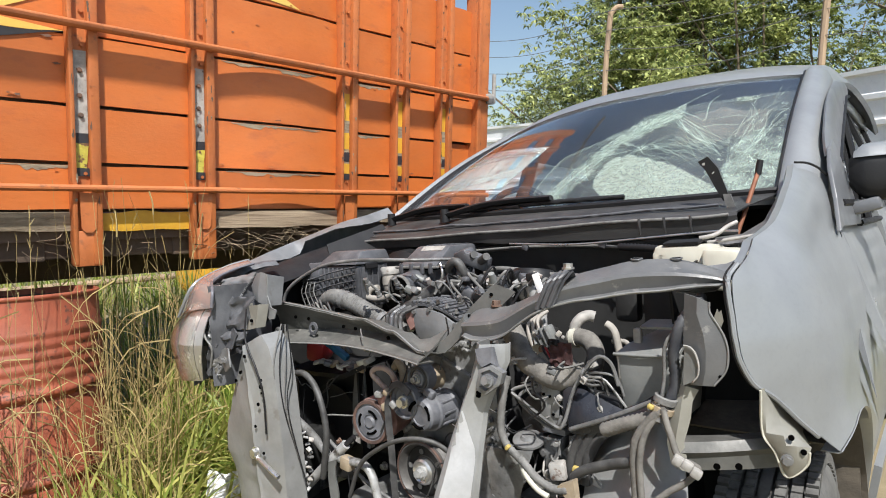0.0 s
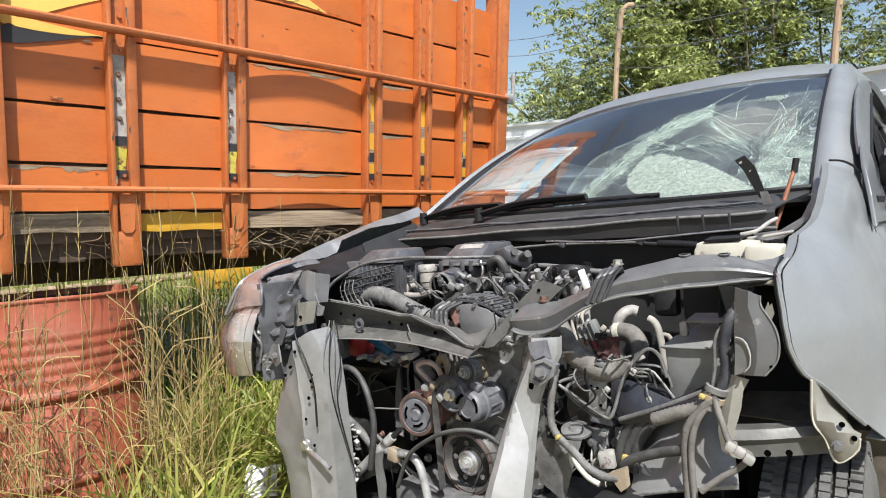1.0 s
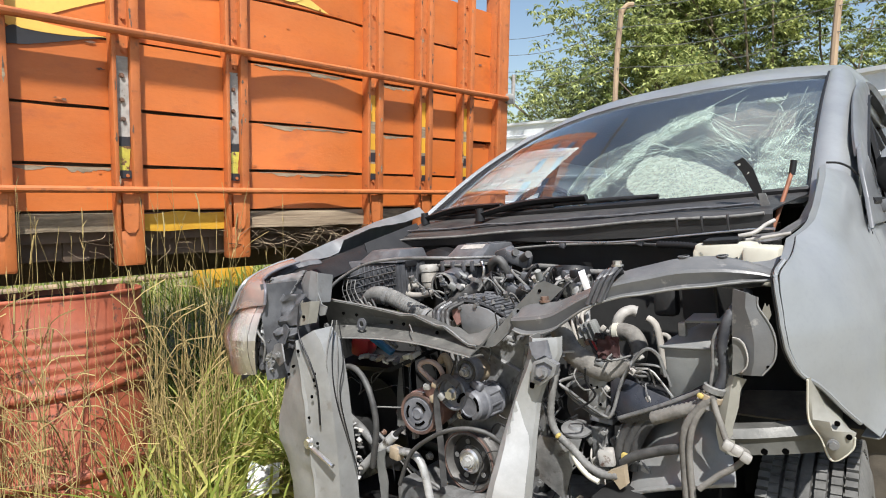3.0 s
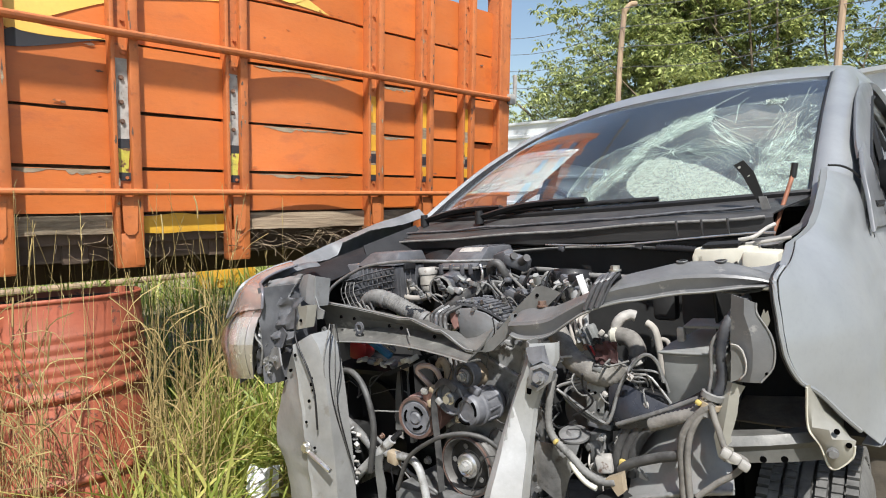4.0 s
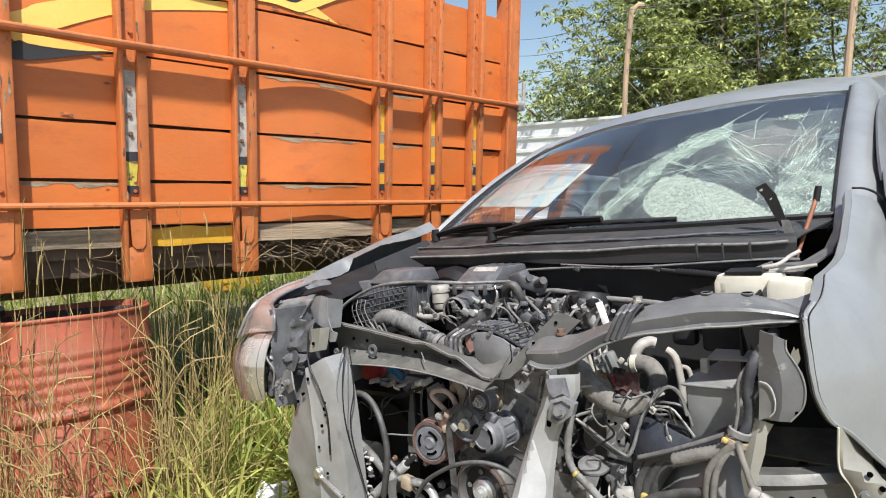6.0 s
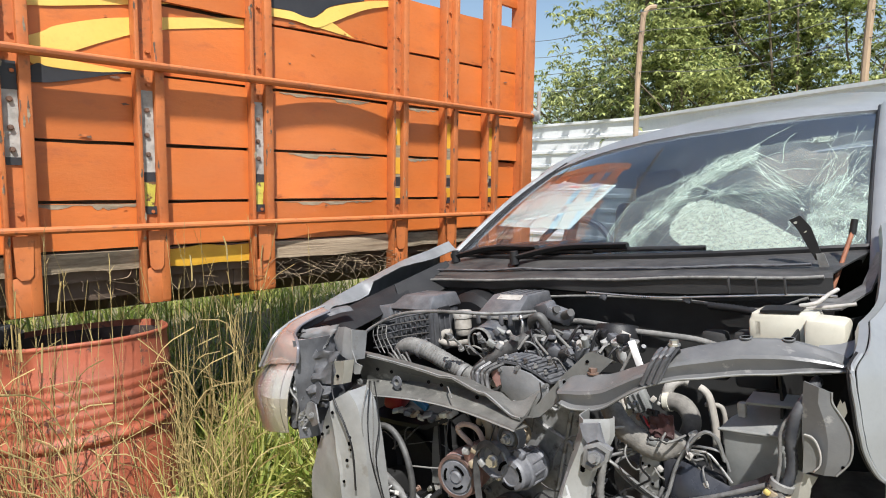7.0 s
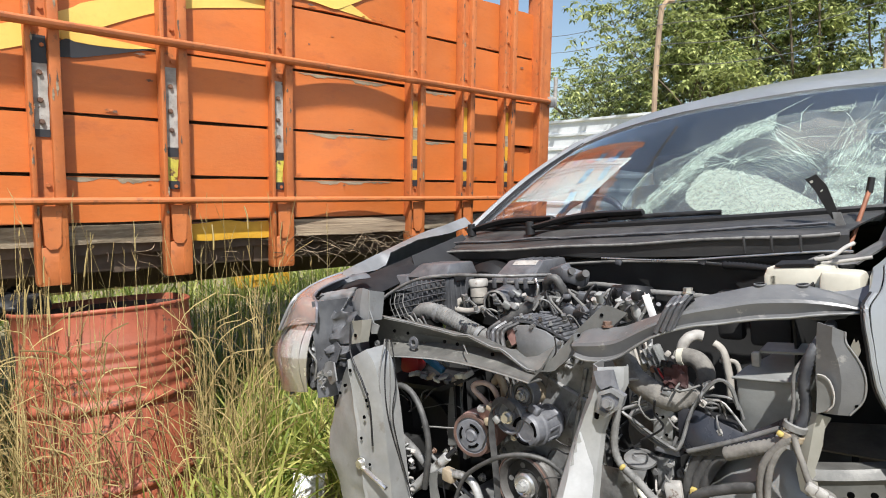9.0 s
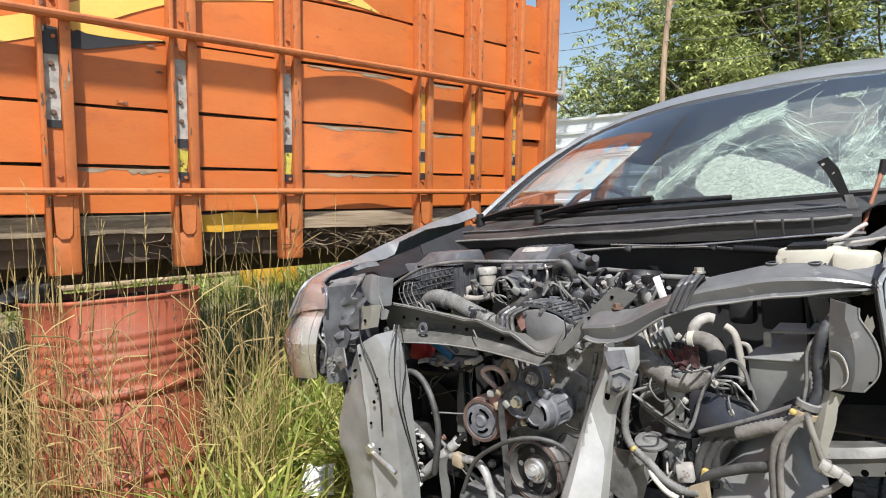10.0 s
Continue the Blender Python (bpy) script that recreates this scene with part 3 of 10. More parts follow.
for s in (S0, S1 - 0.02):
    bm = bmesh.new()
    box(bm, (s + 0.02, 1.12, 1.63), (0.04, 2.0, 1.20))
    part("end_gate", bm, M_ORANGE, truck)
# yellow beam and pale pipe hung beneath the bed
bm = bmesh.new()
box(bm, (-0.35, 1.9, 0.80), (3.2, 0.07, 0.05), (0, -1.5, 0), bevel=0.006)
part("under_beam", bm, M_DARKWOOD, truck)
bm = bmesh.new()
tube(bm, [(-1.2, 4.15, 0.16), (0.6, 4.18, 0.17), (1.95, 4.2, 0.18)], 0.032, 10, 3)
log = tagged(part("pipe", bm, M_POLE), "pale weathered pipe lying in the grass beyond the truck", "pipe")
log.matrix_world = truck_m
bm = bmesh.new()
box(bm, (2.35, 4.3, 0.14), (0.6, 0.3, 0.26), bevel=0.02)
box(bm, (2.35, 4.3, 0.285), (0.64, 0.34, 0.03), bevel=0.006)
crate = tagged(part("crate", bm, M_YELLOW), "weathered yellow wooden crate in the grass beyond the truck", "crate")
crate.matrix_world = truck_m
# far-side rear wheels
def build_truck_wheel(x, y):
    bm = bmesh.new()
    turned(bm, (x, y, 0.40), (0, 1, 0), [(0, 0.30), (0.01, 0.45), (0.04, 0.485), (0.2, 0.485), (0.23, 0.45), (0.24, 0.3), (0.2, 0.25), (0.1, 0.2), (0.05, 0.25)], 32)
    part("truck_wheel", bm, M_TYRE, truck)


for x in (-2.6, ):
    for y in (0.25, 1.7):
        build_truck_wheel(x, y)
# unseen rods on arms, added above the side to shade a band of planks
SHADOW_Y, SHADOW_Z = -0.50, 2.572
bm = bmesh.new()
for k in range(1, 4):
    tube(bm, [(S0 - 0.1, SHADOW_Y, SHADOW_Z - 0.038 + 0.015 * k), ((S0 + S1) / 2, SHADOW_Y + 0.003 * (k % 2), SHADOW_Z - 0.038 + 0.015 * k), (S1 - 0.1, SHADOW_Y, SHADOW_Z - 0.038 + 0.015 * k)], 0.0056, 6, 2)
part("tarp_batten", bm, M_WOOD, truck, "bundle of thin rods on arms, added out of view to cast a shadow band")
for s in (-3.4, -1.48):
    bm = bmesh.new()
    tube(bm, [(s, 0.05, 2.62), (s, -0.2, 2.56), (s, SHADOW_Y, SHADOW_Z + 0.04)], 0.012, 8, 3)
    part("batten_arm", bm, M_POST, truck)


def painted(pts, mat, name, lift):
    """A painted shape on the planks: an outline in metres along and up the side."""
    bm = bmesh.new()
    plate(bm, [(s, FACE - 0.004 - lift - bulge(s), z) for s, z in pts], -0.0008)
    part(name, bm, mat, truck)


def band(top, bot, mat, name, lift=0.0, n=24):
    """A painted swoosh between two curves, each given by a few points."""
    t = spline([(s, 0, z) for s, z in top], n)
    b = spline([(s, 0, z) for s, z in bot], n)
    m = min(len(t), len(b))
    bm = bmesh.new()
    sheet(bm, [[(q.x, FACE - 0.004 - lift - bulge(q.x), q.z) for q in t[:m]], [(q.x, FACE - 0.004 - lift - bulge(q.x), q.z) for q in b[:m]]], 0.0008)
    part(name, bm, mat, truck)


band([(-1.6, 1.40), (-0.95, 1.60), (-0.55, 1.70), (-0.327, 1.79), (-0.261, 1.828), (-0.122, 1.875), (0.009, 1.903), (0.109, 1.921), (0.328, 1.959), (0.45, 1.972)],
     [(-1.6, 1.30), (-0.95, 1.50), (-0.55, 1.62), (-0.332, 1.70), (-0.218, 1.75), (-0.126, 1.794), (-0.013, 1.842), (0.107, 1.878), (0.328, 1.921), (0.45, 1.94)], M_FLAME, "flame")
band([(-1.6, 1.75), (-0.9, 1.85), (-0.415, 1.93), (-0.258, 1.965), (-0.009, 2.01), (0.22, 2.04), (0.42, 2.07)],
     [(-1.6, 1.58), (-0.9, 1.74), (-0.415, 1.862), (-0.258, 1.892), (-0.009, 1.945), (0.22, 1.992), (0.42, 2.025)], M_FLAME, "flame", 0.0006)
band([(-0.339, 1.718), (-0.266, 1.724), (-0.216, 1.719), (-0.129, 1.712), (-0.056, 1.706), (-0.02, 1.704)],
     [(-0.339, 1.694), (-0.268, 1.689), (-0.216, 1.688), (-0.129, 1.692), (-0.056, 1.702), (-0.02, 1.7035)], M_FLAME, "flame", 0.0012)
band([(-0.345, 1.684), (-0.319, 1.697), (-0.284, 1.688), (-0.183, 1.687), (-0.10, 1.695), (-0.03, 1.7035)],
     [(-0.345, 1.632), (-0.319, 1.635), (-0.284, 1.639), (-0.183, 1.664), (-0.10, 1.687), (-0.03, 1.703)], M_BLACKPAINT, "flame_outline", 0.0018)
band([(0.48, 2.03), (0.55, 2.033), (0.62, 2.033), (0.698, 2.022), (0.75, 2.052), (0.80, 2.087), (0.984, 2.148), (1.151, 2.189)],
     [(0.48, 2.0), (0.55, 2.0), (0.62, 1.998), (0.712, 1.986), (0.75, 1.995), (0.80, 2.02), (0.984, 2.11), (1.151, 2.162)], M_FLAME, "flame", 0.0012)
painted([(0.70, 1.99), (0.92, 1.972), (0.80, 2.022), (0.76, 2.01)], M_FLAME, "flame", 0.0006)
band([(0.52, 2.08), (0.62, 2.14), (0.72, 2.18), (0.82, 2.20), (0.98, 2.21)],
     [(0.52, 2.035), (0.60, 2.035), (0.70, 2.024), (0.80, 2.09), (0.98, 2.15)], M_BLACKPAINT, "flame_outline", 0.0018)
# stencilled lettering, too worn to give
for row, z in enumerate((1.165, 1.115)):
    for i in range(5):
        bm = bmesh.new()
        plate(bm, [(1.635 + i * 0.034 + dx, FACE - 0.005, z + dz) for dx, dz in ((0, 0), (0.02, 0), (0.02, 0.033), (0, 0.033))], -0.0008)
        part("stencil_bar", bm, M_INK, truck)

# straw hanging out between bed and side
def build_straw_tufts():
    r = random.Random(11)
    bm = bmesh.new()
    for _ in range(130):
        s = r.choice([r.uniform(0.5, 1.25), r.uniform(0.5, 1.25), r.uniform(-0.35, 2.0)])
        z = r.uniform(0.90, 0.985)
        d = r.uniform(-0.14, 0.14)
        dn = r.uniform(-0.01, 0.07)
        tube(bm, [(s, 0.09, z), (s + d * 0.4, 0.03 - r.uniform(0, 0.03), z + r.uniform(-0.02, 0.012)), (s + d, 0.03 - r.uniform(0, 0.05), z - dn)], r.uniform(0.0006, 0.0018), 3, 3)
    return tagged(part("straw", bm, M_ROOT), "loose dry straw hanging out from under the truck bed", "straw", kind="stuff")


build_straw_tufts().matrix_world = truck_m

# ---------------- drum ----------------
DRUM = (-1.50, 2.10)
DRUM_Z = -0.12
drum = thing("oil_drum", pose(DRUM[0] + 0.06, DRUM[1] - 0.05, DRUM_Z + 0.02, -4.0, -5.0, 0), "faded red open steel oil drum standing in dry grass", "drum")


def build_drum():
    r = 0.287
    prof = [(0.0, r - 0.004), (0.0, r + 0.004), (0.012, r + 0.004), (0.018, r - 0.002)]
    def ring(z, out, half):
        return [(z - half, r), (z - half * 0.5, r + out * 0.8), (z, r + out), (z + half * 0.5, r + out * 0.8), (z + half, r)]
    def hoop(z):
        return [(z - 0.030, r), (z - 0.022, r - 0.004), (z - 0.014, r + 0.004), (z - 0.007, r + 0.012), (z + 0.002, r + 0.014), (z + 0.011, r + 0.010), (z + 0.018, r + 0.002), (z + 0.024, r)]
    prof += ring(0.10, -0.004, 0.012) + hoop(0.285) + hoop(0.565)
    for z in (0.615, 0.65, 0.685, 0.72, 0.755):
        prof += ring(z, 0.0042 if z != 0.685 else 0.0055, 0.0145)
    prof += [(0.866, r - 0.001), (0.870, r + 0.004), (0.876, r + 0.005), (0.88, r + 0.003), (0.882, r - 0.002), (0.878, r - 0.005), (0.80, r - 0.006), (0.05, r - 0.006), (0.045, 0.02)]
    bm = bmesh.new()
    turned(bm, (0, 0, 0), (0, 0, 1), prof, 72)
    rr = random.Random(3)
    dents = [(rr.uniform(0, 6.28), rr.uniform(0.05, 0.8), rr.uniform(0.05, 0.12), rr.uniform(0.004, 0.012)) for _ in range(14)]
    def pushed(a, z):
        out = 0.0
        for da, dz, w, dep in dents:
            dd = ((a - da + math.pi) % (2 * math.pi) - math.pi) * r
            out += dep * math.exp(-(dd * dd + (z - dz) ** 2) / (w * w))
        return out
    for v in bm.verts:
        a = math.atan2(v.co.y, v.co.x)
        k = pushed(a, v.co.z)
        v.co.x -= math.cos(a) * k
        v.co.y -= math.sin(a) * k
        v.co.z += 0.006 * nb(math.cos(a) * 1.3, math.sin(a) * 1.3, 0) if v.co.z > 0.84 else 0
    body = part("body", bm, M_DRUM, drum, sharp=50)
    # dark brown liner ring just inside the drum's wall
    bm = bmesh.new()
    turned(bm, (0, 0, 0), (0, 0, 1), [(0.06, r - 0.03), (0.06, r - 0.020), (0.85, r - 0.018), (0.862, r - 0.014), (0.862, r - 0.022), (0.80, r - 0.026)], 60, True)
    part("inner_wall", bm, M_DRUMIN, drum, "dark brown inside of the drum", sharp=50)
    # lettering rubbed to faint bars
    for i, (a, z, w, h) in enumerate([(-1.20, 0.43, 0.035, 0.022), (-1.06, 0.432, 0.03, 0.026), (-0.92, 0.43, 0.028, 0.02), (-0.80, 0.436, 0.02, 0.016), (-1.5, 0.43, 0.02, 0.012)]):
        bm = bmesh.new()
        rows = []
        for j in range(7):
            t = a + w / r * j / 6
            z0, z1 = z + 0.008 * nb(t * 19, i, 0), z + h * (0.4 + abs(nb(t * 22, i, 7)))
            rows.append([((r + 0.0012 - pushed(t, q)) * math.cos(t), (r + 0.0012 - pushed(t, q)) * math.sin(t), q) for q in (z0, (z0 + z1) / 2, z1)])
        sheet(bm, rows, 0.0006)
        part("worn_lettering_bar", bm, M_CHALKY, drum, "faint rubbed lettering")
    # dark cloth draped over the rim
    bm = bmesh.new()
    bmesh.ops.create_icosphere(bm, subdivisions=4, radius=1.0, matrix=Matrix.LocRotScale((-0.29, -0.09, 0.90), None, (0.12, 0.10, 0.05)))
    for v in bm.verts:
        v.co += Vector((nb(*(v.co * 22)), nb(*(v.co * 25 + Vector((5, 0, 0)))), nb(*(v.co * 20 + Vector((0, 9, 0)))))) * 0.034 + Vector((nb(*(v.co * 60)), 0, nb(*(v.co * 55 + Vector((3, 0, 0)))))) * 0.010
    return bm


rag = part("rag", build_drum(), M_BLACK)
rag.matrix_world = drum.matrix_world.copy()
tagged(rag, "crumpled black cloth lying on the drum's rim", "rag")

# crumpled paper on the ground
bm = bmesh.new()
bmesh.ops.create_grid(bm, x_segments=14, y_segments=14, size=0.07)
for v in bm.verts:
    v.co.z += 0.03 + 0.035 * nb(v.co.x * 22, v.co.y * 22, 1) + 0.02 * nb(v.co.x * 50, v.co.y * 50, 3)
paper = tagged(part("paper", bm, M_PAPER, sharp=20), "crumpled white paper lying in the grass", "paper litter")
paper.location = (-0.79, 2.18, 0.05)
paper.rotation_euler = (radians(38), radians(10), 0.4)
paper.scale = (0.85, 0.85, 0.85)

# ---------------- fence, poles and wires ----------------
FENCE = [Vector((-0.6, 11.75, 0)), Vector((2.17, 8.39, 0)), Vector((3.26, 5.25, 0)), Vector((4.70, 1.10, 0))]
FTOP = 2.20


def build_fence():
    f = thing("fence", None, "pale zinc sheet fence with horizontal ribs", "fence", kind="structure")
    prof = []
    z = 0.0
    while z < FTOP - 0.03:
        prof += [(z, 0.0), (z + 0.10, 0.0), (z + 0.115, 0.022), (z + 0.15, 0.022), (z + 0.165, 0.0)]
        z += 0.205
    prof = [q for q in prof if q[0] < FTOP - 0.02] + [(FTOP - 0.02, 0.0)]
    for a, b in zip(FENCE, FENCE[1:]):
        d = (b - a).normalized()
        nrm = Vector((d.y, -d.x, 0))
        count = max(1, round((b - a).length / 2.0))
        for i in range(count):
            p, q = a.lerp(b, i / count), a.lerp(b, (i + 1) / count) + d * 0.015
            bm = bmesh.new()
            sheet(bm, [[tuple(e + nrm * (o + 0.003 * (i % 2)) + Vector((0, 0, zz))) for e in (p, q)] for zz, o in prof], 0.003)
            part("panel", bm, M_ZINC, f, sharp=20)
        bm = bmesh.new()
        sheet(bm, [[tuple(e + nrm * o + Vector((0, 0, zz))) for e in (a, b)] for o, zz in ((0.035, FTOP - 0.035), (0.035, FTOP), (-0.03, FTOP), (-0.03, FTOP - 0.035))], 0.004)
        part("cap", bm, M_ZINC, f, sharp=20)


build_fence()
POLE_AT = [Vector((1.88, 7.52, 0)), Vector((3.36, 5.70, 0))]
for i, p in enumerate(POLE_AT):
    bm = bmesh.new()
    h = 3.30 if i == 0 else 3.5
    tube(bm, [p + Vector((0.0, 0, -0.2)), p + Vector((0.01, 0, 1.4)), p + Vector((0.0, 0, 2.6)), p + Vector((0.03, 0, h))], 0.032, 8, 4)
    if i == 0:
        tube(bm, [p + Vector((0.02, 0, h - 0.05)), p + Vector((0.09, 0, h + 0.05)), p + Vector((0.17, 0, h + 0.06))], 0.03, 8, 3)
    tagged(part("fence_pole", bm, M_POLE), "slim weathered pole carrying fence wires", "pole", "fence poles")
ext = [POLE_AT[0] - (POLE_AT[1] - POLE_AT[0]) * 0.9, *POLE_AT, POLE_AT[1] + (POLE_AT[1] - POLE_AT[0]) * 1.0]
for z in (2.62, 2.85, 3.08, 3.3):
    bm = bmesh.new()
    pts = []
    for a, b in zip(ext, ext[1:]):
        for t in (0, 0.33, 0.66):
            pts.append(a.lerp(b, t) + Vector((0, -0.03, z - 0.10 * math.sin(math.pi * t))))
    tube(bm, pts + [ext[-1] + Vector((0, -0.03, z))], 0.004, 5, 3)
    tagged(part("fence_wire", bm, M_STEEL), "thin wire strung between the fence poles", "wire", "fence wires")

# ---------------- wrecked car: shell ----------------
HEAD, ROLL = radians(39.0), radians(6.0)
L_, B_, Z_ = Vector((math.cos(HEAD), -math.sin(HEAD), 0)), Vector((math.sin(HEAD), math.cos(HEAD), 0)), Vector((0, 0, 1))
U_ = L_ * math.cos(ROLL) + Z_ * math.sin(ROLL)
W_ = -L_ * math.sin(ROLL) + Z_ * math.cos(ROLL)
org = L_ * -0.95 + Z_ * 0.5 - W_ * 0.5
car_m = Matrix(((U_.x, B_.x, W_.x, org.x), (U_.y, B_.y, W_.y, org.y), (U_.z, B_.z, W_.z, org.z), (0, 0, 0, 1)))
# car frame: x to the car's own left side, y to its rear, z up
car = thing("wrecked_car", car_m, "crashed silver-grey passenger car with bonnet, bumper and grille torn off", "car")


def glass_point(a, b, lift=0.0):
    """A point of the windscreen: a across (-1..1), b from foot to head (0..1)."""
    foot = Vector((0.055 + 0.64 * a, 1.585 + 0.11 * a * a, 1.108 + 0.008 * a * a))
    top = Vector((0.065 + 0.59 * a, 2.21 + 0.23 * a * a, 1.535 - 0.035 * a * a + 0.03 * a))
    p = foot.lerp(top, b)
    p.z += 0.022 * math.sin(math.pi * b) + lift * 0.83
    p.y -= 0.008 * math.sin(math.pi * b) + lift * 0.55
    return p


def steps(n, lo=0.0, hi=1.0):
    return [lo + (hi - lo) * i / n for i in range(n + 1)]


bm = bmesh.new()
sheet(bm, [[glass_point(a, b) for a in steps(24, -1, 1)] for b in steps(12)], 0.005)
windscreen = part("windscreen", bm, M_GLASS, car, "cracked laminated windscreen", sharp=80)
windscreen.visible_shadow = False
# black rubber seal round the glass
bm = bmesh.new()
rim = [glass_point(a, 0, 0.004) for a in steps(16, -1, 1)] + [glass_point(1, b, 0.004) for b in steps(10)][1:]
tube(bm, rim, 0.009, 6, 1)
tube(bm, [glass_point(-1, b, 0.004) for b in steps(10)], 0.009, 6, 1)
part("seal", bm, M_BLACK, windscreen)


def side_u(y, z):
    """Half-width of the body side at a place along and up."""
    t = max(0.0, (z - 1.08) / 0.5)
    u = 0.81 - 0.17 * t ** 1.15 + 0.08 * max(0.0, min(1.0, (1.08 - z) / 0.33))
    if z < 0.5:
        u -= 0.05 * (0.5 - z) / 0.3
    return u - 0.02 * max(0.0, (y - 3.2)) ** 2 * 0.4


# roof and pillars
bm = bmesh.new()
rows = []
for j in range(14):
    row = []
    for i in range(17):
        a = -1.14 + 2.28 * i / 16
        head = glass_point(max(-1.0, min(1.0, a)), 1.0, 0.006)
        over = max(0.0, abs(a) - 1.0) / 0.14
        if j == 0:
            # front lip lying over the head of the glass
            ac = max(-1.0, min(1.0, a))
            lip = glass_point(ac, 0.875 + 0.08 * max(0.0, (ac - 0.3) / 0.7), 0.007)
            row.append((lip.x + math.copysign(0.065 * over, a), lip.y + 0.05 * over, lip.z - 0.06 * over))
            continue
        t = (j - 1) / 12
        y = head.y + (4.35 - head.y) * t
        z = head.z + (1.645 + 0.09 * a - 0.07 * abs(a) ** 3 - 0.10 * t ** 6 - head.z) * math.sin(min(1, t * 2.2) * math.pi / 2) ** 0.9
        a = max(-1.0, min(1.0, a))
        row.append((head.x + (0.055 + 0.60 * a - head.x) * min(1, t * 3) + math.copysign(0.065 * over, a), y + 0.05 * over * (1 - t), z - 0.06 * over))
    rows.append(row)
sheet(bm, rows, 0.02)
part("roof", bm, M_PAINT, car, sharp=60)

for sx in (1, -1):
    bm = bmesh.new()
    rows = []
    for b in steps(14, -0.16 if sx > 0 else -0.02, 1.0):
        g = glass_point(sx, b, 0.008)
        b = b if sx > 0 else 1.0
        rows.append([g + Vector((sx * 0.002, -0.006, 0.002)), g + Vector((sx * 0.012, -0.010, 0.010)), g + Vector((sx * (0.030 + 0.012 * (1 - b)), 0.004, 0.010 + 0.012 * (1 - b))), g + Vector((sx * (0.058 + 0.022 * (1 - b)), 0.035, -0.004 + 0.022 * (1 - b))), g + Vector((sx * (0.068 + 0.028 * (1 - b)), 0.075, -0.03 + 0.02 * (1 - b)))])
    sheet(bm, rows, 0.012)
    part("windscreen_pillar", bm, M_PAINT, car, sharp=60)

# doors and rear flanks, with window openings left between frame bars
DOOR_F, DOOR_R = 2.03, 2.72


def pillar_y(z):
    return 1.76 + max(0.0, z - 1.11) * 1.85


def flank(sx, y0, y1, z0, z1, name, mat, off=0.0, ny=10, nz=10, th=0.02):
    b2 = bmesh.new()
    sheet(b2, [[(sx * (side_u(y, z) + off + 0.006 * math.sin((z - 0.3) * 4)) + (0.1 if sx < 0 else 0), y, z) for y in steps(ny, max(y0, min(y1 - 0.02, pillar_y(z))) if z1 > 1.3 else y0, y1)] for z in steps(nz, z0, z1)], th)
    return part(name, b2, mat, car, sharp=50)


for sx in (1, -1):
    for y0, y1 in ((2.715, 3.55), (3.565, 4.75)):
        d = flank(sx, y0, y1, 0.32, 1.075, "door" if y1 < 3.6 else "rear_quarter", M_PAINT)
    flank(sx, 2.12, 4.7, 0.20, 0.32, "sill", M_PAINT, -0.01)
    for y0, y1 in ((2.76, 3.5), (3.6, 4.45)):
        g = flank(sx, y0, y1, 1.08, 1.50, "side_window", M_DARKGLASS, -0.012, 8, 8, 0.005)
    for y0, y1 in ((2.66, 2.76), (3.5, 3.6), (4.4, 4.62)):
        flank(sx, y0, y1, 1.07, 1.54, "window_pillar", M_BLACK, 0.0, 3, 8)
    bm = bmesh.new()
    tube(bm, [(sx * side_u(y, z) + (0.1 if sx < 0 else 0), y, z) for y, z in ((2.36, 1.42), (2.5, 1.48), (2.8, 1.54), (3.6, 1.555), (4.5, 1.53))], 0.022, 8, 5)
    part("window_frame", bm, M_PAINT, car, sharp=60)
    bm = bmesh.new()
    tube(bm, [(sx * (side_u(y, 1.08) + 0.004) + (0.1 if sx < 0 else 0), y, 1.078) for y in (1.78, 2.3, 3.2, 4.5)], 0.012, 6, 3)
    part("window_trim", bm, M_BLACK, car)


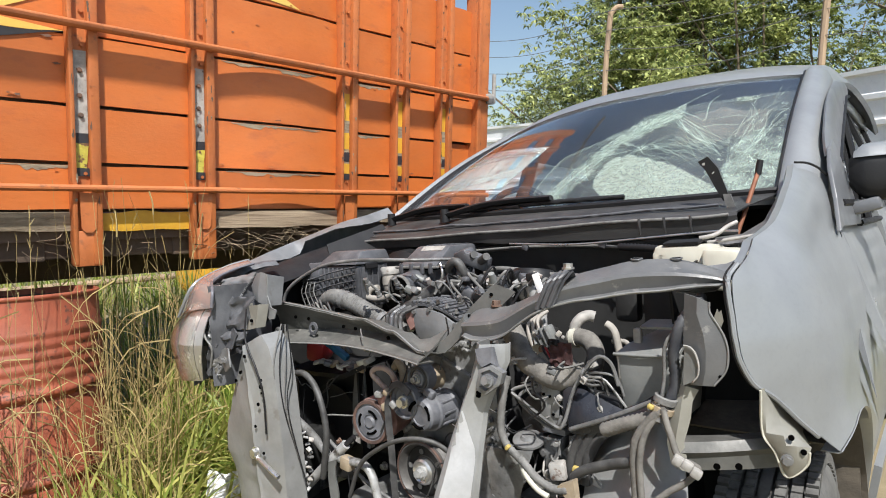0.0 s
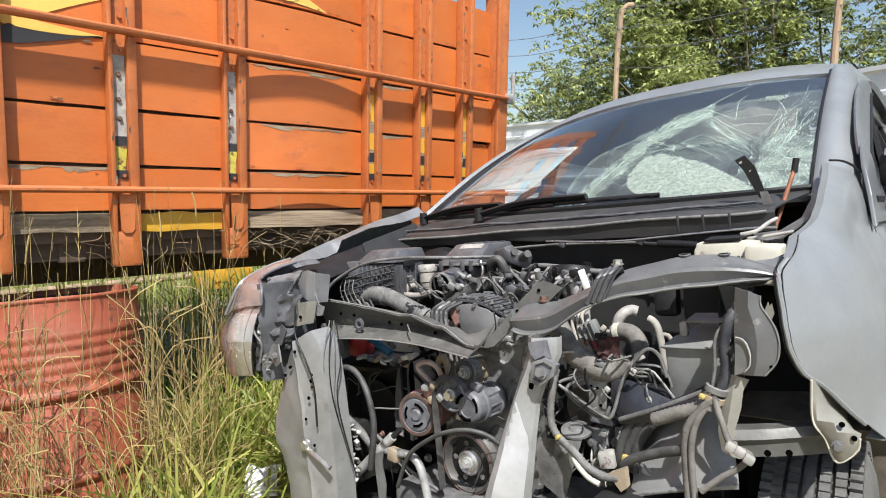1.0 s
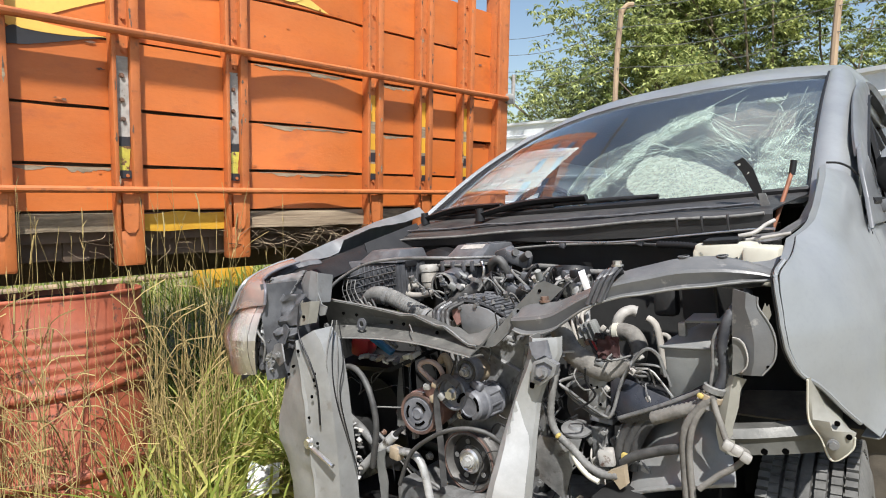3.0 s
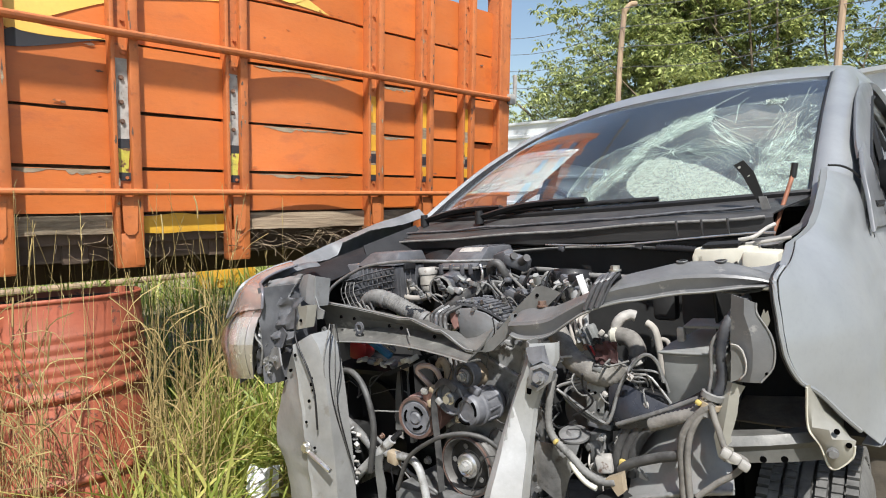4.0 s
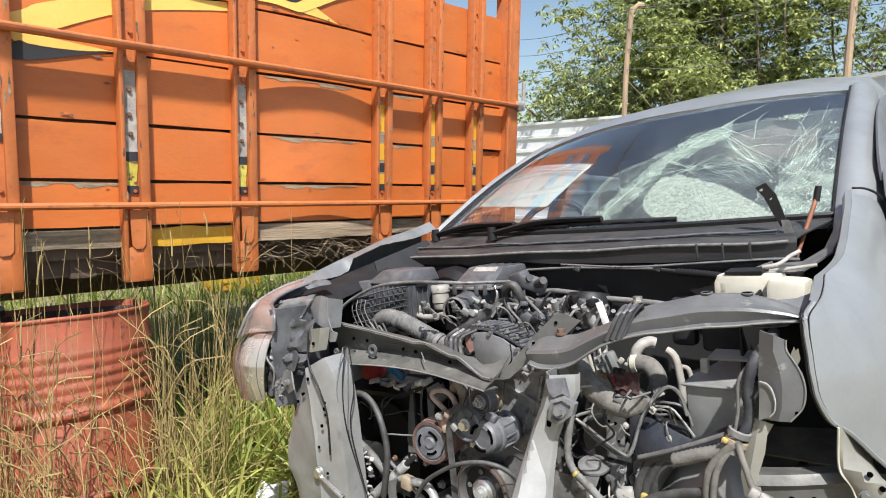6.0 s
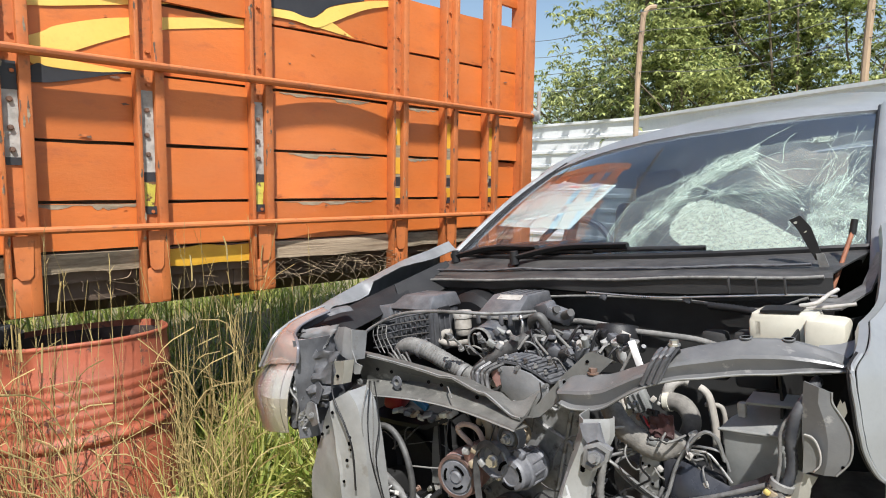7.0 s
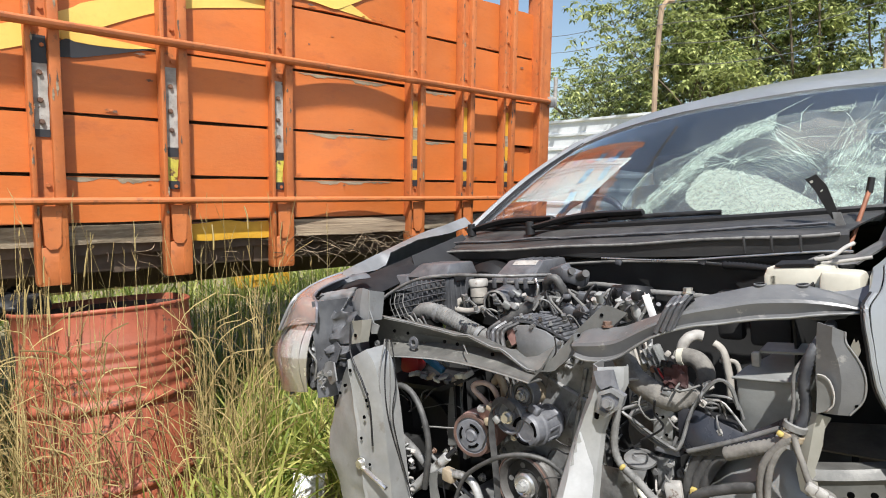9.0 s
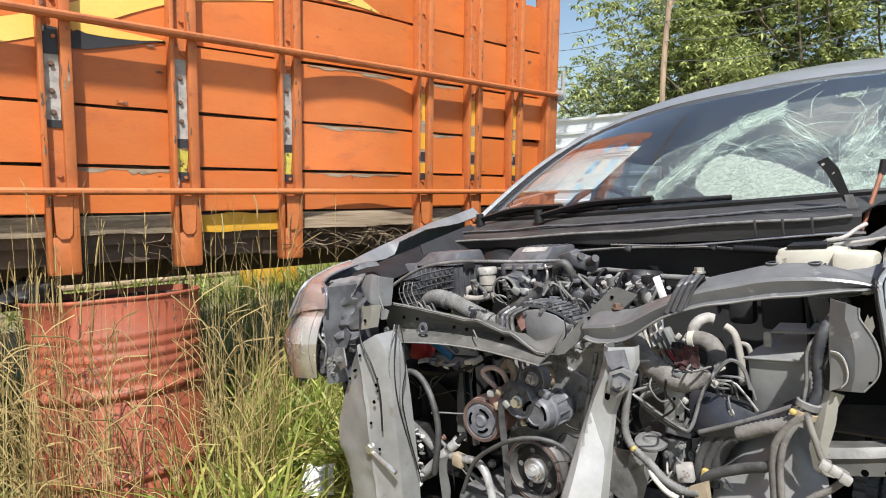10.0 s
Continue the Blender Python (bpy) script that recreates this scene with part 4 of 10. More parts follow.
def front_door(sx):
    """Front door: skin up to the waist, dark frame sweeping up from the corner panel, tinted glass."""
    dx = 0.1 if sx < 0 else 0.0
    seam = [(1.935, 0.34), (1.945, 0.60), (1.938, 0.80), (1.91, 0.86), (1.86, 0.95), (1.80, 1.008), (1.79, 1.03)]
    b3 = bmesh.new()
    rows_ = []
    for k in steps(22):
        f = k * (len(seam) - 1)
        i_ = min(int(f), len(seam) - 2)
        y0 = seam[i_][0] + (seam[i_ + 1][0] - seam[i_][0]) * (f - i_)
        z0 = seam[i_][1] + (seam[i_ + 1][1] - seam[i_][1]) * (f - i_)
        rows_.append([(sx * (body_x(z0) - 0.004 + (0 if y >= y0 else -0.012)) + dx, y, z0) for y in [y0 - 0.001] + steps(12, y0, 2.70)])
    sheet(b3, rows_, 0.012)
    d_ = part("front_door", b3, M_PAINT, car, sharp=50)

    def face(y, z, out=0.0):
        return (sx * (0.817 - 0.18 * (z - 1.05) + out) + dx, y, z)

    b3 = bmesh.new()
    outer = [(1.80, 1.20), (1.88, 1.27), (2.14, 1.396), (2.41, 1.478), (2.62, 1.515), (2.72, 1.52)]
    inner = [(1.98, 1.19), (2.06, 1.23), (2.30, 1.33), (2.50, 1.41), (2.62, 1.455), (2.72, 1.47)]
    rows_ = []
    for (ya, za), (yb, zb) in zip([(p_.y, p_.z) for p_ in spline([(0, *q) for q in outer], 5)], [(p_.y, p_.z) for p_ in spline([(0, *q) for q in inner], 5)]):
        rows_.append([face(ya, za, -0.004), face(ya + 0.01, za - 0.004, 0.004), face(ya + (yb - ya) * 0.5, za + (zb - za) * 0.5, 0.006), face(yb - 0.01, zb + 0.004, 0.004), face(yb, zb, -0.006)])
    sheet(b3, rows_, 0.008)
    part("window_frame", b3, M_DOORGREY, d_, "dark grey painted window frame", sharp=50)
    b3 = bmesh.new()
    tube(b3, [face(y, z, 0.004) for y, z in inner], 0.006, 6, 4)
    part("glass_seal", b3, M_BLACK, d_)
    b3 = bmesh.new()
    sheet(b3, [[face(1.95 + 0.72 * k, 1.03 + (1.19 + 0.28 * k - 1.03) * j, -0.014) for k in steps(6)] for j in steps(5)], 0.004)
    part("side_window", b3, M_DARKGLASS, d_)
    b3 = bmesh.new()
    tube(b3, [face(2.42, 1.02, -0.006), face(2.44, 1.2, -0.006), face(2.46, 1.42, -0.006)], 0.011, 6, 3)
    part("glass_divider", b3, M_BLACK, d_)
    # corner panel that carries the mirror
    b3 = bmesh.new()
    tri_ = [(1.63, 1.016), (1.695, 1.025), (1.80, 1.022), (2.06, 1.02), (2.10, 1.06), (2.045, 1.085), (2.02, 1.14), (1.965, 1.20), (1.89, 1.245), (1.80, 1.215), (1.725, 1.165), (1.695, 1.09)]
    plate(b3, [face(y, z, 0.008) for y, z in tri_], 0.010 * -sx)
    bmesh.ops.bevel(b3, geom=b3.edges[:], offset=0.003, segments=2, profile=0.5, affect="EDGES")
    part("corner_panel", b3, M_DOORGREY, d_, "matt dark grey mirror corner panel")
    b3 = bmesh.new()
    tube(b3, [face(y, 1.022, 0.004) for y in (2.06, 2.3, 2.7)], 0.010, 6, 3)
    part("window_trim", b3, M_BLACK, d_)
    return d_


M_DOORGREY = surface("dark_grey_satin", (0.14, 0.146, 0.157), (0.11, 0.116, 0.126), 4, 0.32, 0.0, 0.05, 80, DUST, 0.2)
# left front wing
SIDE = [(0.20, 0.80), (0.30, 0.825), (0.50, 0.856), (0.65, 0.868), (0.80, 0.863), (0.86, 0.857), (0.95, 0.838), (1.02, 0.814), (1.08, 0.805), (1.144, 0.793), (1.20, 0.775), (1.30, 0.765)]


def body_x(z):
    """Half-width of the body side by height."""
    for (z0, x0), (z1, x1) in zip(SIDE, SIDE[1:]):
        if z <= z1:
            k = max(0.0, (z - z0) / (z1 - z0))
            return x0 + (x1 - x0) * k
    return SIDE[-1][1]


WING_TOP = [(1.10, 0.985), (1.183, 1.017), (1.35, 1.065), (1.50, 1.115), (1.60, 1.15), (1.678, 1.178), (1.74, 1.195)]
WING_FRONT = [(1.223, 0.653), (1.156, 0.714), (1.126, 0.747), (1.104, 0.77), (1.078, 0.792), (1.064, 0.83), (1.062, 0.865), (1.066, 0.90), (1.07, 0.94), (1.078, 0.965), (1.10, 0.985)]
WING_REAR = [(1.70, 0.36), (1.80, 0.36), (1.915, 0.42), (1.935, 0.60), (1.928, 0.80), (1.90, 0.86), (1.85, 0.95), (1.785, 1.012), (1.70, 1.022), (1.70, 1.08), (1.728, 1.14)]
ARCH_C, ARCH_R = (1.372, 0.325), 0.36


def top_z(y):
    for (y0, z0), (y1, z1) in zip(WING_TOP, WING_TOP[1:]):
        if y <= y1:
            return z0 + (z1 - z0) * max(0.0, (y - y0) / (y1 - y0))
    return WING_TOP[-1][1]


def wing_u(y, z):
    """Outer face of the wing: tapering to the nose, rolling in along the bonnet gap, with a lip round the arch."""
    u = body_x(z) - 0.10 * (max(0.0, 1.32 - y) / 0.25) ** 2
    u -= 0.046 * math.exp(-max(0.0, top_z(y) - z) / 0.035) * max(0.0, min(1.0, (y - 1.10) / 0.10))
    rr = math.hypot(y - ARCH_C[0], z - ARCH_C[1])
    return u + 0.010 * math.exp(-max(0.0, rr - ARCH_R) / 0.035)


def along(line, k):
    """A point at share k of the smooth line through (y, z) pairs."""
    pts = spline([(0, y, z) for y, z in line], 8)
    f = k * (len(pts) - 1)
    i = min(int(f), len(pts) - 2)
    return pts[i].lerp(pts[i + 1], f - i)


def arch_point(k):
    """Round the wheel arch from the wing's lower tip to its foot behind the wheel."""
    a0 = math.atan2(0.653 - ARCH_C[1], 1.223 - ARCH_C[0])
    a = a0 + (0.10 - a0) * k
    return Vector((0, ARCH_C[0] + ARCH_R * math.cos(a), ARCH_C[1] + ARCH_R * math.sin(a)))


def wing_grid(n, m):
    c00, c10 = along(WING_FRONT, 0), arch_point(1)
    c01, c11 = along(WING_TOP, 0), along(WING_REAR, 1)
    out = []
    for j in range(m + 1):
        v = j / m
        row = []
        for i in range(n + 1):
            u = i / n
            lo, hi, le, ri = arch_point(u), along(WING_TOP[:-1], u).lerp(c11, max(0.0, (u - 0.93) / 0.07)), along(WING_FRONT, v), along([(c10.y, c10.z)] + WING_REAR[1:], v)
            p = lo * (1 - v) + hi * v + le * (1 - u) + ri * u - (c00 * (1 - u) * (1 - v) + c10 * u * (1 - v) + c01 * (1 - u) * v + c11 * u * v)
            dent = 0.004 * nb(p.y * 4, p.z * 4, 2) + 0.0012 * nb(p.y * 13, p.z * 13, 6)
            row.append((wing_u(p.y, p.z) + dent, p.y, p.z))
        out.append(row)
    return out


bm = bmesh.new()
sheet(bm, wing_grid(44, 36), 0.0022)
wing = part("front_wing", bm, M_PAINT, car, "dented silver wing with an open headlamp edge", sharp=50)


def wing_line(line, out=0.0, n=40, lo=0.0, hi=1.0):
    pts = [along(line, k) for k in steps(n, lo, hi)]
    return [(wing_u(p.y, p.z) + out, p.y, p.z) for p in pts]


# rolled bright edge along the headlamp opening, fold along the bonnet gap, arch lip
bm = bmesh.new()
tube(bm, [(x - 0.004, y - 0.004, z) for x, y, z in wing_line(WING_FRONT, -0.001, 40, 0.05)], 0.0042, 6, 1)
part("edge_fold", bm, M_PAINT, wing)
bm = bmesh.new()
tube(bm, wing_line(WING_FRONT, -0.0105, 40, 0.3), 0.0035, 6, 1)
part("edge_gasket", bm, M_BLACK, wing)
bm = bmesh.new()
sheet(bm, [[(x - 0.002, y, z - 0.001), (x - 0.016, y, z - 0.004), (x - 0.022, y, z - 0.022)] for x, y, z in wing_line(WING_TOP[:-1], 0.0, 40)], 0.002)
part("top_fold", bm, M_PAINT, wing)
bm = bmesh.new()
lip = [arch_point(k) for k in steps(30)]
sheet(bm, [[(wing_u(p.y, p.z) + 0.001, p.y, p.z), (wing_u(p.y, p.z) - 0.004, p.y, p.z - 0.004), (wing_u(p.y, p.z) - 0.03, p.y, p.z - 0.003)] for p in lip], 0.002)
part("arch_lip", bm, M_PAINT, wing)
bm = bmesh.new()
tube(bm, [(0.736, 1.676, 1.181), (0.758, 1.694, 1.178), (0.778, 1.714, 1.166), (0.794, 1.732, 1.146)], 0.0028, 6, 4)
part("shut_line", bm, M_BLACK, wing)
# chrome badge with unread letters
bm = bmesh.new()
for i in range(5):
    y = 1.845 + i * 0.016
    box(bm, (wing_u(y, 0.80) + 0.003, y, 0.805 + 0.006 * (i % 2)), (0.004, 0.006, 0.034), (12 * (i % 2) - 6, 0, 0), bevel=0.001)
box(bm, (wing_u(1.86, 0.825) + 0.003, 1.865, 0.829), (0.004, 0.05, 0.006), (8, 0, 0), bevel=0.001)
part("badge", bm, M_BRIGHT, wing)
# dusty liner round the wheel and the dark apron behind the lost lamp
bm = bmesh.new()
rows = []
for t in steps(16, 0, 1):
    a = math.pi * (-0.12 + 0.74 * t)
    wob = 0.006 * nb(t * 9, 2, 5)
    rows.append([(u, ARCH_C[0] + (ARCH_R - 0.004 + wob) * math.cos(a), ARCH_C[1] + (ARCH_R - 0.004 + wob) * math.sin(a)) for u in (0.50, 0.60, 0.72, 0.80, 0.852)])
sheet(bm, rows, 0.004)
part("wheel_arch_liner", bm, M_LINER, car, "mud-stained inner liner of the wheel arch")
bm = bmesh.new()
plate(bm, [(0.50, 1.70, 0.20), (0.84, 1.70, 0.20), (0.84, 1.70, 0.56), (0.50, 1.70, 0.56)], 0.004)
part("mud_flap", bm, M_LINER, car)
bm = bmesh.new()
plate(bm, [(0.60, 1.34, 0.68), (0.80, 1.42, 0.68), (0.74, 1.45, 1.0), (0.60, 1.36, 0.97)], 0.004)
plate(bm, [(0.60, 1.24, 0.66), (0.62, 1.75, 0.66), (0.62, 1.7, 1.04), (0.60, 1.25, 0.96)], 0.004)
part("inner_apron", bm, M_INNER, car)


def build_wheel(c, axis, name="front_wheel"):
    w = thing("front_wheel")
    w.parent = car
    a = Vector(axis).normalized()
    bm2 = bmesh.new()
    turned(bm2, Vector(c) - a * 0.095, a, [(0.02, 0.18), (0.0, 0.20), (0.002, 0.25), (0.014, 0.285), (0.03, 0.300)] + [(0.03 + 0.026 * q + dd, rr) for q in range(5) for dd, rr in ((0.0, 0.302), (0.019, 0.303), (0.020, 0.293), (0.025, 0.293))] + [(0.162, 0.302), (0.176, 0.285), (0.188, 0.25), (0.19, 0.20), (0.17, 0.18), (0.095, 0.175)], 48)
    part("tyre", bm2, M_TYRE, w)
    # tread blocks
    bm2 = bmesh.new()
    q = a.to_track_quat("Z", "Y")
    for k in range(84):
        th = 2 * math.pi * k / 84
        for h, wd in ((0.022, 0.020), (0.040, 0.018), (0.066, 0.018), (0.118, 0.018), (0.144, 0.018), (0.168, 0.020)):
            p = Vector(c) - a * 0.095 + q @ Vector((0.302 * math.cos(th + h * 0.8), 0.302 * math.sin(th + h * 0.8), h))
            m = Matrix.Translation(p) @ (q @ Euler((0, 0, th + h * 0.8)).to_quaternion()).to_matrix().to_4x4() @ Matrix.Diagonal((0.008 if 0.03 < h < 0.16 else 0.02, 0.015, wd, 1))
            bmesh.ops.create_cube(bm2, size=1.0, matrix=m)
    part("tread", bm2, M_TYRE, w)
    bm2 = bmesh.new()
    turned(bm2, Vector(c) - a * 0.07, a, [(0.0, 0.182), (0.004, 0.188), (0.03, 0.17), (0.06, 0.165), (0.11, 0.165), (0.14, 0.188), (0.15, 0.16), (0.12, 0.05), (0.13, 0.03)], 36)
    part("rim", bm2, M_ALU, w)


build_wheel((0.735, 1.352, 0.272), (1, 0.05, 0))
build_wheel((-0.735, 1.42, 0.20), (0.96, 0.28, 0.06))
for sx in (1, -1):
    build_wheel((sx * 0.70, 4.1, 0.28), (1, 0, 0))

front_door(1)
flank(-1, 1.98, 2.70, 0.32, 1.075, "door", M_PAINT)
# left door mirror: black shell with a silver cap, on a short arm
def shell(b3, lo, hi, out, cut_z=None):
    """A rounded box shell swept across the mirror's width."""
    rows_ = []
    for k in steps(10, lo, hi):
        x = 0.815 + 0.20 * k
        h = 0.074 * (1 - 0.25 * max(0.0, k - 0.7) / 0.3) * math.sin(min(1.0, 0.35 + k * 3) * 1.5708) + out
        d = 0.062 * math.sin(min(1.0, 0.45 + k * 3) * 1.5708) * (1 - 0.5 * max(0.0, k - 0.75) / 0.25) + out
        c = Vector((x, 1.99 + 0.03 * k, 1.157 - 0.004 * k))
        ring_ = []
        for i_ in range(24):
            a_ = 2 * math.pi * i_ / 24
            ca, sa = math.cos(a_), math.sin(a_)
            q = (abs(ca) ** 3.2 + abs(sa) ** 3.2) ** (-1 / 3.2)
            z = c.z + h * sa * q
            if cut_z is not None and z < cut_z:
                z = cut_z
            ring_.append(b3.verts.new((c.x, c.y + d * ca * q * (0.6 if ca > 0 else 1.0), z)))
        rows_.append(ring_)
    for p_, q_ in zip(rows_, rows_[1:]):
        for i_ in range(24):
            b3.faces.new((p_[i_], p_[(i_ + 1) % 24], q_[(i_ + 1) % 24], q_[i_]))
    b3.faces.new(rows_[0])
    b3.faces.new(rows_[-1])
    return b3


mirror = part("door_mirror", shell(bmesh.new(), 0.0, 1.0, 0.0), M_BLACK, car, sharp=50)
part("mirror_cap", shell(bmesh.new(), 0.06, 0.985, 0.004, 1.195), M_PAINT, mirror, "silver upper cap", sharp=50)
bm = bmesh.new()
box(bm, (0.835, 1.99, 1.066), (0.10, 0.09, 0.035), (0, -12, 0), bevel=0.01)
part("mirror_arm", bm, M_DOORGREY, mirror)

# rear of the body, floor and cabin
bm = bmesh.new()
sheet(bm, [[(u * (0.98 if z < 1.1 else 0.8), 4.72 - (0.25 if z > 1.1 else 0) * (z - 1.1) / 0.5, z) for u in (-0.78, -0.3, 0.3, 0.78)] for z in (0.3, 0.7, 1.1, 1.55)], 0.02)
part("tailgate", bm, M_PAINT, car)
bm = bmesh.new()
box(bm, (0, 3.1, 0.27), (1.45, 3.2, 0.04))
part("cabin_floor", bm, M_INNER, car)
bm = bmesh.new()
sheet(bm, [[(0.055 + a * 0.62, y + 0.10 * a * a, z) for a in steps(12, -1, 1)] for y, z in ((1.62, 1.085), (1.74, 1.10), (1.88, 1.10), (1.98, 1.08), (2.02, 1.02), (2.0, 0.85), (1.9, 0.7))], 0.01)
part("dashboard", bm, M_BLACK, car, sharp=60)
bm = bmesh.new()
box(bm, (-0.34, 1.90, 1.115), (0.30, 0.16, 0.06), bevel=0.025)
part("instrument_hood", bm, M_BLACK, car)
bm = bmesh.new()
ring = [Vector((-0.35 + 0.18 * math.cos(t), 2.12 + 0.06 * math.sin(t), 1.05 + 0.17 * math.sin(t))) for t in steps(20, 0, 2 * math.pi)]
tube(bm, ring, 0.014, 8, 1)
cyl(bm, (-0.35, 2.12, 1.05), (-0.35, 1.9, 0.98), 0.035)
part("steering_wheel", bm, M_BLACK, car)
for x in (-0.36, 0.36):
    bm = bmesh.new()
    box(bm, (x, 2.75, 0.62), (0.48, 0.5, 0.16), (-6, 0, 0), bevel=0.05, seg=3)
    box(bm, (x, 3.02, 0.98), (0.46, 0.14, 0.62), (-14, 0, 0), bevel=0.05, seg=3)
    box(bm, (x, 3.10, 1.36), (0.24, 0.09, 0.16), (-10, 0, 0), bevel=0.035, seg=3)
    part("front_seat", bm, M_SEAT, car)
bm = bmesh.new()
box(bm, (0, 3.75, 0.95), (1.2, 0.16, 0.7), (-14, 0, 0), bevel=0.05, seg=3)
box(bm, (0, 3.5, 0.6), (1.2, 0.5, 0.16), bevel=0.05, seg=3)
part("rear_bench", bm, M_SEAT, car)

# ---------------- wrecked car: cowl, wings and front structure ----------------
# flat discs on the surface stand in for the shade of bolt holes
def holes(pts, parent, r=0.006, axis=(0, -1, 0)):
    for p in pts:
        b2 = bmesh.new()
        turned(b2, Vector(p) + Vector(axis) * 0.0012, Vector(axis) * -1, [(0, r * 0.75), (0.003, r * 0.75)], 12)
        part("hole", b2, M_HOLE, parent)


def pipe(name, pts, r, mat, parent, n=8, ridges=0.0, steps_=6, flat=1.0, label=""):
    b2 = bmesh.new()
    tube(b2, pts, r, n, steps_, ridges, flat)
    return part(name, b2, mat, parent, label, sharp=60)


def block(name, c, s, mat, parent, rot=(0, 0, 0), bevel=0.006, label=""):
    b2 = bmesh.new()
    box(b2, c, s, rot, bevel)
    return part(name, b2, mat, parent, label)


# cowl: black plastic scuttle tray in front of the windscreen, with a bent front lip
cowl = bmesh.new()
rows = []
for a in steps(20, -1, 1):
    f = glass_point(a, 0.0)
    bend = 0.02 * nb(a * 3, 1, 1)
    front = 1.485 + 0.02 * a * a
    rows.append([(f.x, f.y + 0.02, f.z + 0.002), (f.x, f.y - 0.03, f.z - 0.008), (0.03 + a * 0.63, front + 0.05, 1.078 + bend * 0.4 + 0.008 * a), (0.02 + a * 0.625, front + 0.008, 1.062 + 0.012 * a + bend * 0.5),
                 (0.02 + a * 0.625, front, 1.052 + 0.012 * a), (0.02 + a * 0.625, front + 0.006, 1.02 + 0.015 * abs(nb(a * 2, 5, 5)))])
sheet(cowl, rows, 0.004)
cowl_p = part("scuttle_tray", cowl, M_COWL, car, "black plastic scuttle tray, bent", sharp=30)
# paler tubes paint lit edges on the black tray
pipe("tray_lip", [(0.02 + a * 0.628, 1.482 + 0.02 * a * a, 1.056 + 0.012 * a + 0.010 * nb(a * 3, 1, 1)) for a in steps(24, -0.98, 0.97)], 0.0045, M_WIRE, cowl_p, 8)
pipe("tray_ridge", [(0.03 + a * 0.63, 1.53 + 0.02 * a * a, 1.082 + 0.008 * a + 0.006 * nb(a * 4, 3, 1)) for a in steps(24, -0.95, 0.9)], 0.004, M_GREYPL, cowl_p, 6)
for x in (0.44, 0.50, 0.56):
    block("tray_rib", (x, 1.452, 1.05), (0.005, 0.008, 0.04), M_COWL, cowl_p, (8, 0, 0), 0.002)
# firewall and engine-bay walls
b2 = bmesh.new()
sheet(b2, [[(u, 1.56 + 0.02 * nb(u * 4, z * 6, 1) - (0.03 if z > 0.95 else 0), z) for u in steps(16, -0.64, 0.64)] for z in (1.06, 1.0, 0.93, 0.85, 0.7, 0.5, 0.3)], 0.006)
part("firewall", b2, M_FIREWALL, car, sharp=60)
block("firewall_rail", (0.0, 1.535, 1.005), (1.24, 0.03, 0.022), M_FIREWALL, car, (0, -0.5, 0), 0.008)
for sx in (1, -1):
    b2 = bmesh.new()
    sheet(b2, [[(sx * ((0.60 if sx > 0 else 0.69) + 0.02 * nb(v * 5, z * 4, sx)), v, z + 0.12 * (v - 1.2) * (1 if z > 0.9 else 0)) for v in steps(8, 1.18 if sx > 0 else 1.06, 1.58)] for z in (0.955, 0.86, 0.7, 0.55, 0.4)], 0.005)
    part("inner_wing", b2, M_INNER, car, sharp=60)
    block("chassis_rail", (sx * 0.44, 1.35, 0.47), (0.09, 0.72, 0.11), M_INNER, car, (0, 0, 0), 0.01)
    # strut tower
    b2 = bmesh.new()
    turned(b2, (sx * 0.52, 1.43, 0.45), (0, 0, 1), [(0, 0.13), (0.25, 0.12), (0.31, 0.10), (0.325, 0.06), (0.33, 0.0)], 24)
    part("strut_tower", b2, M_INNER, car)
pipe("firewall_cable", [(-0.55, 1.49, 0.975), (-0.2, 1.49, 0.995), (0.05, 1.49, 1.008), (0.3, 1.485, 1.006), (0.5, 1.48, 0.99), (0.6, 1.48, 1.02)], 0.004, M_WIRE, car)
pipe("bonnet_cable", [(0.05, 1.478, 1.02), (0.25, 1.476, 1.012), (0.42, 1.47, 1.02), (0.6, 1.46, 1.03), (0.66, 1.45, 1.03)], 0.003, M_BRIGHT, car)
for x in (0.1, 0.33):
    block("cable_clip", (x, 1.48, 1.008), (0.02, 0.01, 0.016), M_GREYPL, car, (0, 20, 0), 0.003)
# unseen black floor added to keep light out of the engine bay
block("undertray", (0.02, 1.30, 0.235), (1.25, 0.70, 0.012), M_INNER, car, (0, 0, 0), 0.004)
# wipers
for x0, x1, lift in ((-0.52, 0.02, 0.0), (-0.22, 0.34, 0.004)):
    arm = []
    for t in steps(8):
        a = (x0 + (x1 - x0) * t - 0.055) / 0.64
        arm.append(glass_point(a, 0.004 + 0.016 * math.sin(t * 2.4) + lift, 0.014))
    w = pipe("wiper", arm, 0.007, M_BLACK, car, 6)
    pipe("wiper_arm", [arm[0] + Vector((-0.02, -0.05, -0.01)), arm[2] + Vector((0, -0.01, 0.015)), arm[5] + Vector((0, -0.005, 0.012))], 0.009, M_BLACK, w, 6, flat=1.6)
    cyl_b = bmesh.new()
    cyl(cyl_b, arm[0] + Vector((-0.02, -0.05, -0.03)), arm[0] + Vector((-0.02, -0.052, 0.012)), 0.016, 0.013)
    part("wiper_pivot", cyl_b, M_BLACK, w)

# right wing (far side): torn silver strip, dark liner, crushed lamp
b2 = bmesh.new()
rows = []
CREST = [(0.93, 0.952), (0.983, 0.968), (1.072, 0.997), (1.195, 1.034), (1.323, 1.068), (1.496, 1.118), (1.623, 1.143), (1.74, 1.172)]
